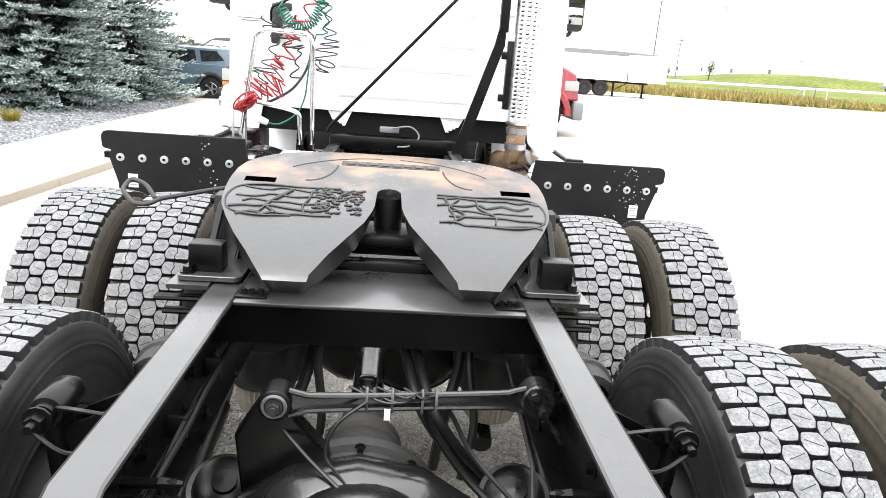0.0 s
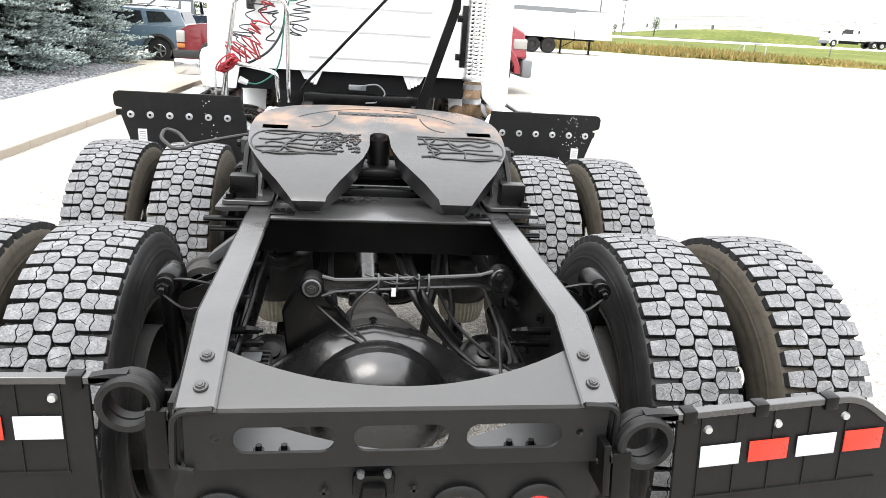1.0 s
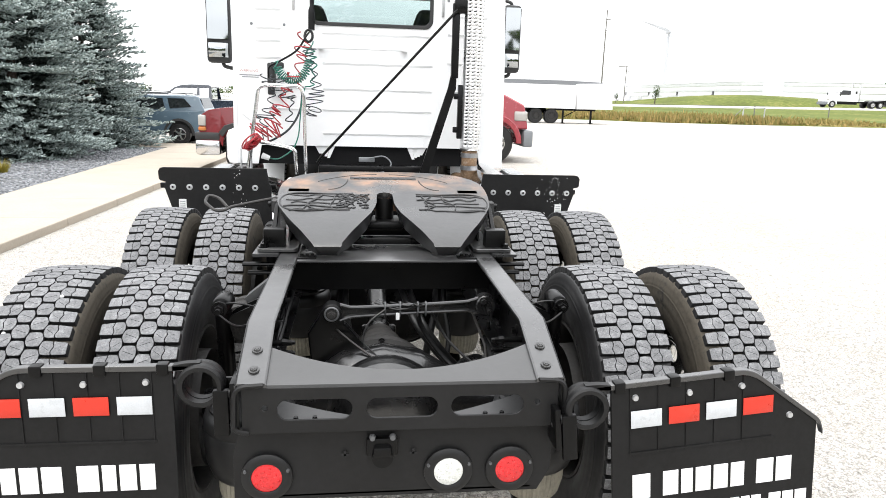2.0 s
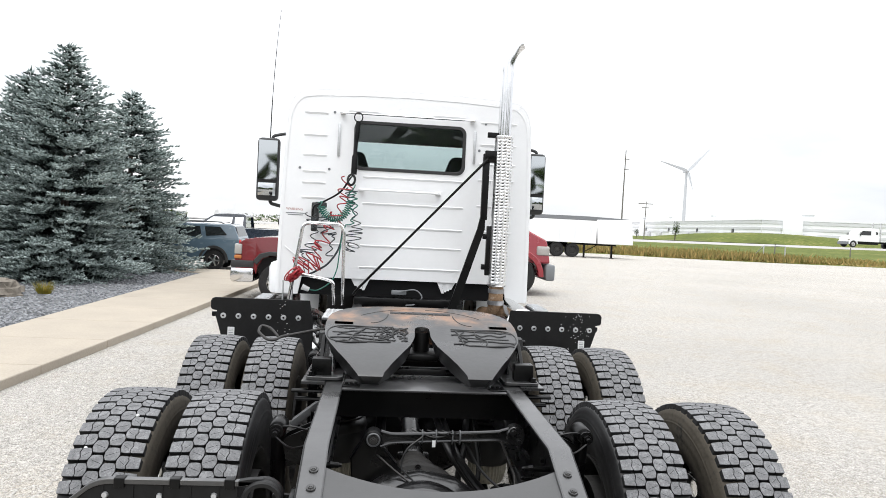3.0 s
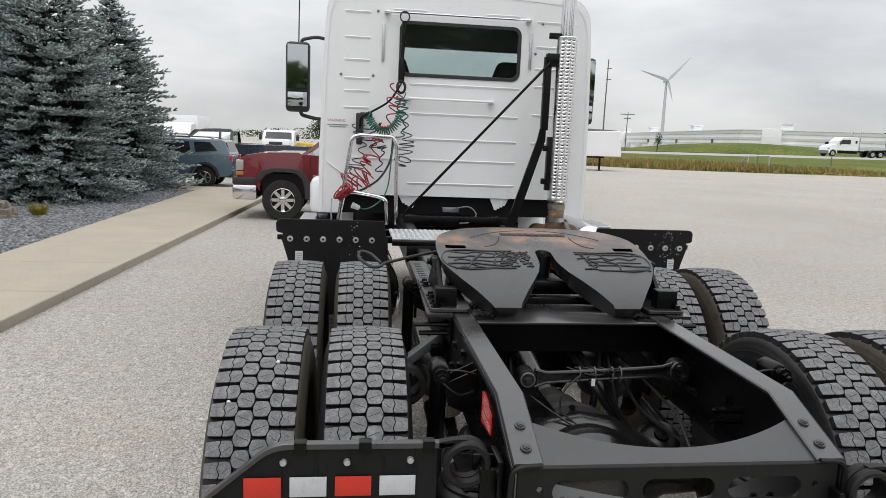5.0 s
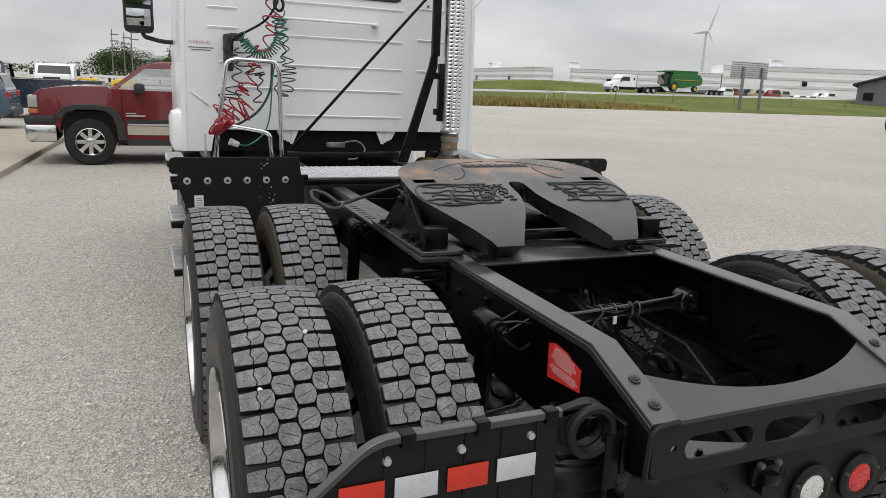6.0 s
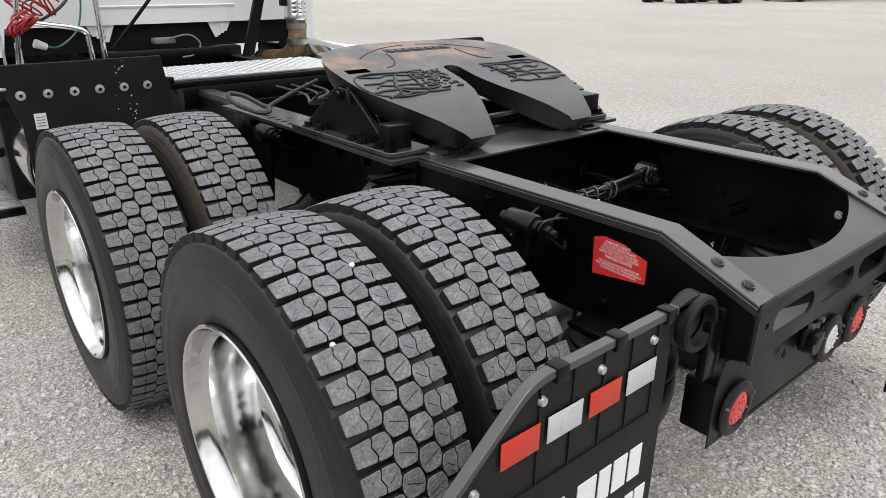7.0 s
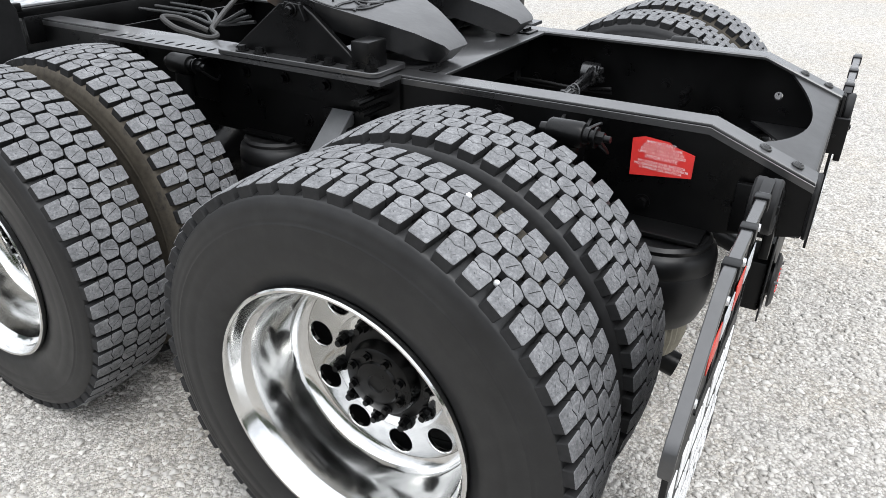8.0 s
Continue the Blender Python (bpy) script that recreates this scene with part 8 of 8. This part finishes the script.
for k in range(9):
    bm = bmesh.new()
    box(bm, (5.6 + 1.1 * k, 44.985, 1.85), (0.05, 0.05, 1.45))
    part("side_post", bm, M_WHITEB, t)
t = thing("semi_trailer", "long white box trailer far across the yard", "trailer")
bm = bmesh.new()
box(bm, (7.5, 54.0, 2.0), (13.0, 2.5, 2.2), 0.05)
part("body", bm, M_WHITEB, t)
for xx in (3.0, 4.3):
    road_wheel(t, xx, 52.8, 0.5, 0.5, M_ALU, -1, 8)

# lorries far left
for x, y, lab, k in ((-6.7, 50.0, "white conventional semi tractor facing the yard", 1), (-16.5, 60.0, "white box truck far behind the spruces", 2)):
    t = thing("semi_truck" if k == 1 else "box_truck", lab, "truck")
    bm = bmesh.new()
    box(bm, (x, y + 1.2, 1.05), (2.0, 2.4, 1.1), 0.15)
    part("hood", bm, M_WHITE, t)
    bm = bmesh.new()
    side = [(y + 1.6, 0.8), (y + 1.7, 1.55), (y + 2.2, 2.35 + 0.4 * (k == 2)), (y + 3.8, 2.45 + 0.5 * (k == 2)), (y + 4.2, 2.4), (y + 4.2, 0.8)]
    prism(bm, side, x - 1.15, x + 1.15, "x")
    part("cab", bm, M_WHITE, t, bevel=0.08)
    bm = bmesh.new()
    loft(bm, [[(x - 0.98, y + 1.69, 1.60), (x + 0.98, y + 1.69, 1.60)], [(x - 0.92, y + 2.10, 2.24), (x + 0.92, y + 2.10, 2.24)]])
    part("windscreen", bm, M_DARKGLASS, t)
    bm = bmesh.new()
    box(bm, (x, y - 0.02, 1.05), (0.95, 0.06, 0.60), 0.03)
    part("grille", bm, M_DARKPLASTIC, t)
    bm = bmesh.new()
    box(bm, (x, y - 0.05, 0.52), (2.2, 0.25, 0.36), 0.05)
    part("bumper", bm, M_CHROME, t)
    for s in (-1, 1):
        bm = bmesh.new()
        box(bm, (x + s * 1.38, y + 2.2, 1.75), (0.22, 0.10, 0.55), 0.04)
        part("mirror", bm, M_DARKPLASTIC, t)
        bm = bmesh.new()
        cyl(bm, (x + s * 0.85, y + 0.7, 0.5), (x + s * 1.1, y + 0.7, 0.5), 0.5, seg=24)
        part("wheel", bm, M_RUBBER, t)
    t.scale = (1, 1, 0.80)
    if k == 2:
        bm = bmesh.new()
        box(bm, (x, y + 7.5, 2.3), (2.4, 6.0, 2.9), 0.05)
        part("cargo_box", bm, M_WHITEB, t)
for x, y, c in ((-5.2, 54.0, M_YELLOW), (-2.6, 57.0, M_YELLOW), (-10.5, 44.0, M_DARKPLASTIC), (-13.2, 38.0, M_DARKPLASTIC)):
    t = thing("parked_machine" if c == M_YELLOW else "parked_van", "yellow construction machine parked far off" if c == M_YELLOW else "dark van parked in the far row", "machine" if c == M_YELLOW else "van")
    bm = bmesh.new()
    hh = 1.05 if c == M_YELLOW else 1.75
    side_body(bm, [(x - 1.0, 0.5), (x - 1.0, hh * 0.75), (x - 0.6, hh), (x + 0.8, hh), (x + 1.0, hh * 0.7), (x + 1.0, 0.5)], y, y + 2.0, 0.1, 0.6, hh)
    part("body", bm, c, t, bevel=0.05)
    for s in (-0.6, 0.6):
        road_wheel(t, x + s, y + 0.02, 0.36, 0.25, M_STEEL, -1, 5)

# ---- road traffic: tractor with a lowboy carrying a combine harvester ----
RZ, RY0 = 1.66, 98.0
t = thing("semi_truck", "white long-nose semi tractor hauling a lowboy on the road", "truck", at=(6.5, 0, RZ))
lorry_cab(t, 69.6, RY0, -1, M_WHITE, 2.4, 3.0, 3.4, True)
chassis(t, 68.5, 74.0, RY0, (72.2, 73.5), 2.4)
for s in (0.2, 2.0):
    bm = bmesh.new()
    cyl(bm, (69.9, RY0 + s, 1.0), (69.9, RY0 + s, 3.9), 0.08, seg=10)
    part("stack", bm, M_CHROME, t)
t = thing("lowboy_trailer", "black lowboy trailer on the road", "trailer", at=(6.5, 0, RZ))
bm = bmesh.new()
prism(bm, [(72.6, 1.1), (75.0, 1.3), (76.2, 0.55), (84.9, 0.55), (85.6, 1.05), (89.4, 1.05), (89.4, 0.85), (85.4, 0.80), (84.8, 0.35), (75.9, 0.35), (74.6, 1.0), (72.6, 0.9)], RY0, RY0 + 2.5, "y")
part("deck", bm, M_BLACK, t)
for x in (86.4, 87.6, 88.8):
    road_wheel(t, x, RY0, 0.48, 0.5, M_STEEL, -1, 8)
t = thing("combine_harvester", "green combine harvester with yellow wheel rims on a lowboy", "harvester", at=(0, 0, RZ + 0.56))
t.matrix_basis = Matrix.Translation((86.5, RY0, RZ + 0.56)) @ Matrix.Diagonal((0.84, 1, 0.84, 1)) @ Matrix.Translation((-80.5, -RY0, 0))
bm = bmesh.new()
side_body(bm, [(77.0, 1.0), (76.9, 2.4), (77.3, 3.5), (84.4, 3.6), (85.2, 2.8), (85.0, 1.5), (83.2, 1.2), (80.0, 0.7)], RY0 - 0.1, RY0 + 2.9, 0.15, 2.5, 3.6)
part("body", bm, M_GREENPAINT, t, bevel=0.08)
bm = bmesh.new()
side_body(bm, [(77.6, 3.5), (77.4, 4.25), (84.2, 4.30), (84.0, 3.6)], RY0 + 0.2, RY0 + 2.6)
part("grain_tank", bm, M_GREENPAINT, t, bevel=0.05)
bm = bmesh.new()
side_body(bm, [(75.6, 1.4), (75.5, 3.2), (75.8, 3.4), (77.2, 3.4), (77.2, 1.4)], RY0 + 0.4, RY0 + 2.2)
part("cab", bm, M_DARKGLASS, t, bevel=0.05)
bm = bmesh.new()
box(bm, (76.3, RY0 + 1.3, 4.0), (2.3, 2.1, 0.18), 0.05)
part("cab_roof", bm, M_GREENPAINT, t)
bm = bmesh.new()
box(bm, (81.0, RY0 - 0.13, 2.35), (6.4, 0.05, 0.10))
part("side_stripe", bm, M_YELLOW, t)
road_wheel(t, 77.8, RY0 - 0.15, 0.95, 0.7, M_YELLOW, -1, 8)
road_wheel(t, 83.4, RY0 - 0.10, 0.62, 0.5, M_YELLOW, -1, 8)

# sign board seen from behind, on two steel posts
t = thing("sign_board", "grey back of a large road sign on two steel posts", "sign")
bm = bmesh.new()
box(bm, (64.2, 62.0, 4.78), (5.7, 0.06, 1.95), 0.01)
part("panel", bm, M_GALV, t)
for k in range(8):
    bm = bmesh.new()
    box(bm, (64.2, 61.94, 3.95 + 0.235 * k), (5.6, 0.06, 0.05))
    part("stiffener", bm, M_GREYPLASTIC, t)
for x in (63.2, 66.2):
    bm = bmesh.new()
    box(bm, (x, 61.85, 2.55), (0.34, 0.16, 5.1), 0.02)
    part("post", bm, M_GREYPLASTIC, t)
# low pipe frame in the grass
bm = bmesh.new()
tube(bm, bend([(35.2, 59.0, 0.0), (35.2, 59.0, 1.42), (37.3, 59.0, 1.42), (37.3, 59.0, 0.0)], 0.06), 0.055, 8)
tube(bm, [(35.2, 59.0, 1.40), (34.7, 60.4, 0.05)], 0.04, 6)
tagged(part("pipe_frame", bm, M_GALV), "grey pipe frame standing in the grass", "frame")
# field fence posts
bm = bmesh.new()
box(bm, (0, 0, 0.55), (0.09, 0.09, 1.1), 0.01)
first = tagged(part("fence_post", bm, M_POLE), "weathered wooden post in the grass verge", "post", group="posts along the verge")
first.matrix_basis = pose(44.0, 72, verge_z(44, 72) - 0.05)
for x in (53, 62, 72.5, 83, 94):
    copy_thing(first, pose(x, 72, verge_z(x, 72) - 0.05))

# dry weeds along the edge of the grass
rng = np.random.default_rng(31)
V, F = [], []
for k in range(16000):
    c = rng.choice([8, 12, 15, 17, 20, 23, 26, 29, 31, 33.5, 37, 42, 47])
    x = c + rng.normal(0, 1.5)
    y = verge_y(x) + 0.5 + abs(rng.normal(0, 5.0))
    h, w = (0.15 + 0.60 * rng.random() ** 1.8) * (1 if x < 38 else 0.5), rng.uniform(0.05, 0.14)
    a = rng.uniform(0, 3.1)
    b = len(V)
    g = verge_z(x, y)
    V += [(x - w * math.cos(a), y - w * math.sin(a), g), (x + w * math.cos(a), y + w * math.sin(a), g), (x + rng.normal(0, 0.12), y + rng.normal(0, 0.12), g + h)]
    F.append((b, b + 1, b + 2))
me = bpy.data.meshes.new("weeds")
me.from_pydata(V, [], F)
me.materials.append(M_DRY)
tagged(new("weeds", me), "dry yellow and green weeds along the verge", "weeds", kind="stuff")

# ---- factory, barn, poles, turbines ----


def wing(name, a, b, h, base, label):
    """A long white industrial wall with grey bands, roof boxes, docks and a few windows."""
    ax, ay = a
    L = math.hypot(b[0] - ax, b[1] - ay)
    t = thing(name, label, "building", at=(ax, ay, base), turn=math.degrees(math.atan2(b[1] - ay, b[0] - ax)))
    bm = bmesh.new()
    box(bm, (L / 2, 12, h / 2), (L, 24, h))
    part("wall", bm, M_WALLW, t)
    for z, hh in ((h * 0.42, 0.8), (h * 0.66, 0.8), (h * 0.92, 0.9)):
        bm = bmesh.new()
        box(bm, (L / 2, -0.06, z), (L - 0.2, 0.16, hh))
        part("band", bm, M_WALLG, t)
    bm = bmesh.new()
    box(bm, (L / 2, 12, h + 0.12), (L + 0.4, 24.4, 0.25))
    part("roof_edge", bm, M_WALLW, t)
    rnd = random.Random(int(L))
    for k in range(0, int(L / 22), 2):
        bm = bmesh.new()
        x = 12 + 22 * k + rnd.uniform(-4, 4)
        box(bm, (x, 3, h + 1.1), (3.4, 3, 2.0), 0.1)
        box(bm, (x, 3, h + 2.2), (4.2, 3.8, 0.35))
        part("roof_unit", bm, M_WALLW, t)
    for k in range(int(L / 16)):
        x = 8 + 16 * k
        if k % 2:
            bm = bmesh.new()
            box(bm, (x, -0.2, h * 0.53), (1.4, 0.2, 1.4))
            part("window", bm, M_DARKGLASS, t)
        bm = bmesh.new()
        box(bm, (x + 6, -0.9, 1.5), (2.6, 1.6, 3.0), 0.05)
        part("dock_door", bm, M_WALLG if k % 3 else M_WALLW, t)
    bm = bmesh.new()
    box(bm, (L * 0.15, -0.8, h * 0.5), (5.5, 1.6, h + 1.2), 0.1)
    part("stair_tower", bm, M_WALLW, t)


wing("factory", (118, 205), (165.8, 171.7), 7.4, 1.3, "long white industrial building with grey bands")
wing("factory", (166, 171.5), (212, 139.5), 10.0, 1.3, "taller white end of the industrial building")
wing("factory", (128, 345), (118, 205), 7.4, 1.3, "receding white wing of the industrial building")
# barn of grey sheet metal, gable towards the yard
t = thing("metal_barn", "grey sheet-metal barn with dark sloping roof", "building", at=(113.2, 85.0, 1.2), turn=-55)
bm = bmesh.new()
prism(bm, [(0, 0), (0, 3.4), (10.2, 6.5), (44, 7.3), (44, 0)], 0.0, 36.0, "y")
part("wall", bm, M_BARN, t)
bm = bmesh.new()
prism(bm, [(-0.8, 3.25), (10.1, 6.6), (44.5, 7.4), (44.5, 7.8), (10.1, 7.0), (-0.8, 3.6)], -0.6, 36.6, "y")
part("roof", bm, M_DARKPLASTIC, t)
for x in (1.8, 12.0, 22.0, 30.0):
    bm = bmesh.new()
    box(bm, (x, -0.05, 1.5), (1.5, 0.2, 1.3))
    part("window", bm, M_DARKGLASS, t)
for k in range(20):
    x = 0.6 + 2.15 * k
    hgt = min(3.3 + 0.30 * x, 6.3 + 0.02 * x)
    bm = bmesh.new()
    box(bm, (x, -0.03, hgt / 2), (0.09, 0.10, hgt))
    part("siding_rib", bm, M_BARN, t)
bm = bmesh.new()
box(bm, (7.2, -0.4, 2.6), (0.9, 0.4, 4.2), 0.1)
part("sign_panel", bm, M_DARKPLASTIC, t)
# parked vehicles in front of the factory
rnd = random.Random(77)
cols = [M_WHITE, M_WHITE, M_GREYPLASTIC, M_SEMIRED, M_ORANGE, M_BLUEGREY, M_WHITE, M_BEIGE]
for k in range(16):
    x = 138 + 2.8 * k + rnd.uniform(-1, 1)
    y = 138 + rnd.uniform(0, 8)
    big = rnd.random() < 0.35
    t = thing("parked_vehicle", "vehicle parked before the factory, far beyond the road", "car", group="vehicles before the factory", at=(x, y, 1.45))
    bm = bmesh.new()
    hh = 2.6 if big else 1.5
    side_body(bm, [(-2.1, 0.4), (-2.1, hh * 0.55), (-1.2, hh * 0.62), (-0.8, hh), (1.6, hh), (2.1, hh * 0.6), (2.1, 0.4)], 0, 1.9, 0.12, hh * 0.5, hh)
    part("body", bm, rnd.choice(cols), t, bevel=0.06)
    panel("side_window", [(-0.9, hh * 0.64), (-0.7, hh * 0.9), (1.4, hh * 0.9), (1.7, hh * 0.64)], 0.05, 0.06, M_DARKGLASS, t)
    for xx in (-1.3, 1.3):
        bm = bmesh.new()
        cyl(bm, (xx, -0.02, 0.36), (xx, 0.25, 0.36), 0.36, seg=16)
        part("wheel", bm, M_RUBBER, t)
# poles
for x, y, h, r, arm in ((53.6, 150, 19.6, 0.18, False), (59.0, 150, 8.4, 0.13, True), (-3.6, 110, 7.0, 0.10, False), (-5.2, 112, 7.5, 0.10, False), (-2.6, 109, 7.8, 0.10, False)):
    t = thing("utility_pole", "slender weathered utility pole on the horizon", "pole", at=(x, y, 1.2 if y > 120 else 0))
    bm = bmesh.new()
    tube(bm, [(0, 0, 0), (0.0, 0, h * 0.5), (0.1, 0, h)], [r, r * 0.85, r * 0.6], 8)
    part("shaft", bm, M_POLE, t)
    bm = bmesh.new()
    for z, w in (((h - 0.5, 3.4), (h - 1.4, 1.6)) if arm else ((h * 0.90, 1.6), (h * 0.78, 1.6))):
        box(bm, (0.4 if not arm else 0, 0, z), (w if arm else w * 0.7, 0.15, 0.16), 0.01)
    part("crossarm", bm, M_POLE, t)
# wind turbines
for x, y, hub, angs, lens_ in ((314.0, 700.0, 71.5, (164, 47, -72), (31, 33, 22)), (642.0, 700.0, 78.5, (70, 188, 305), (36, 24, 24))):
    t = thing("wind_turbine", "white three-bladed wind turbine on the horizon", "wind turbine", group="wind turbines", at=(x, y, 0))
    bm = bmesh.new()
    tube(bm, [(0, 0, 0), (0, 0, hub * 0.5), (0, 0, hub)], [2.0, 1.6, 1.15], 16)
    part("tower", bm, M_TURB, t)
    bm = bmesh.new()
    box(bm, (0.0, 1.5, hub + 0.4), (3.2, 8.0, 3.4), 0.8)
    cyl(bm, (0, -2.4, hub + 0.4), (0, -4.4, hub + 0.4), 1.8, 0.6, 14)
    part("nacelle", bm, M_TURB, t)
    for a, ln in zip(angs, lens_):
        bm = bmesh.new()
        rows = []
        for k, (u, w) in enumerate(((0.02, 0.8), (0.15, 1.5), (0.25, 1.45), (0.6, 0.95), (1.0, 0.25))):
            rows.append([(u * ln, -3.6 + 0.3, w), (u * ln, -3.6, 0.4 * w), (u * ln, -3.6 - 0.3, -w), (u * ln, -3.6, -0.4 * w)])
        loft(bm, rows, closed=True, caps=True)
        bmesh.ops.transform(bm, matrix=Matrix.Translation((0, 0, hub + 0.4)) @ Matrix.Rotation(-radians(a), 4, "Y"), verts=bm.verts)
        part("blade", bm, M_TURB, t)

# ---- broadleaf trees on the far left, low hedgerow round the horizon ----


def leafy(name, cx, cy, w, h, base, seed, label, n=1500, deep=5.0):
    """A crown of many leaf clumps over a short trunk, ragged at the top."""
    rng = np.random.default_rng(seed)
    t = thing(name, label, "tree", at=(cx, cy, base))
    bm = bmesh.new()
    tube(bm, [(0, 0, 0), (0.1, 0, h * 0.45), (0.3, 0, h * 0.8)], [0.22 * h / 6, 0.15 * h / 6, 0.04], 8)
    part("trunk", bm, M_BARK, t)
    V, F = [], []
    lobes = [(rng.uniform(-w, w) * 0.33, rng.uniform(-deep, deep) * 0.3, h * rng.uniform(0.42, 0.78), rng.uniform(0.22, 0.34) * h) for _ in range(9)]
    for k in range(n):
        lx, ly, lz, lr = lobes[k % 9]
        d = rng.normal(size=3)
        d /= np.linalg.norm(d)
        p = np.array([lx, ly, lz]) + d * lr * rng.uniform(0.55, 1.05) * np.array([w / h * 0.9, 0.9, 1])
        if p[2] < 0.1 * h:
            continue
        s = rng.uniform(0.07, 0.19) * h / 6
        u = np.cross(d, rng.normal(size=3))
        u /= np.linalg.norm(u)
        v = np.cross(d, u)
        b = len(V)
        V += [tuple(p + u * s), tuple(p - u * s * 0.6 + v * s), tuple(p - u * s * 0.5 - v * s), tuple(p + d * s * 0.8)]
        F += [(b, b + 1, b + 3), (b + 1, b + 2, b + 3), (b + 2, b, b + 3)]
    me = bpy.data.meshes.new("crown")
    me.from_pydata(V, [], F)
    me.materials.append(M_FARLEAF)
    cr = new("crown", me)
    cr.parent = t


for k in range(6):
    leafy("broadleaf_tree", -6.0 + 3.6 * k, 118 + 2 * (k % 3), 6.5, 4.7 + 0.9 * math.sin(2.1 * k + 1) + 0.25 * k, 0, 60 + k, "dark green broadleaf tree at the yard's far side", 2600)
for k in range(2):
    leafy("conifer_shrub", (41.0, 47.5)[k], 107, (0.8, 1.2)[k], (1.6, 2.9)[k], 1.4, 80 + k, "small dark green shrub by the road", 500, 0.9)
rng = np.random.default_rng(90)
V, F = [], []
for k in range(15000):
    if k < 8600:
        x, y, top = rng.uniform(-130, 12), rng.uniform(150, 175), 3.0
    else:
        a = rng.uniform(math.radians(150), math.radians(375))
        rad = rng.uniform(55, 70)
        x, y, top = rad * math.cos(a), rad * math.sin(a), 13.0
        if y > 20:
            continue
    z = top * rng.uniform(0.02, 1.0) ** 0.7 * (0.75 + 0.35 * math.sin(x * 0.13) * math.cos(y * 0.11 + x * 0.05))
    s = rng.uniform(0.5, 1.5) * (0.22 if k < 8600 else 1.3)
    d = rng.normal(size=(3, 3)) * s
    b = len(V)
    V += [tuple(np.array([x, y, max(z, 0.2)]) + d[i] * (1, 1, 0.7)) for i in range(3)]
    F.append((b, b + 1, b + 2))
me = bpy.data.meshes.new("hedgerow")
me.from_pydata(V, [], F)
me.materials.append(M_FARLEAF)
tagged(new("hedgerow", me), "distant hedgerow and woods round the yard", "woods", kind="stuff")
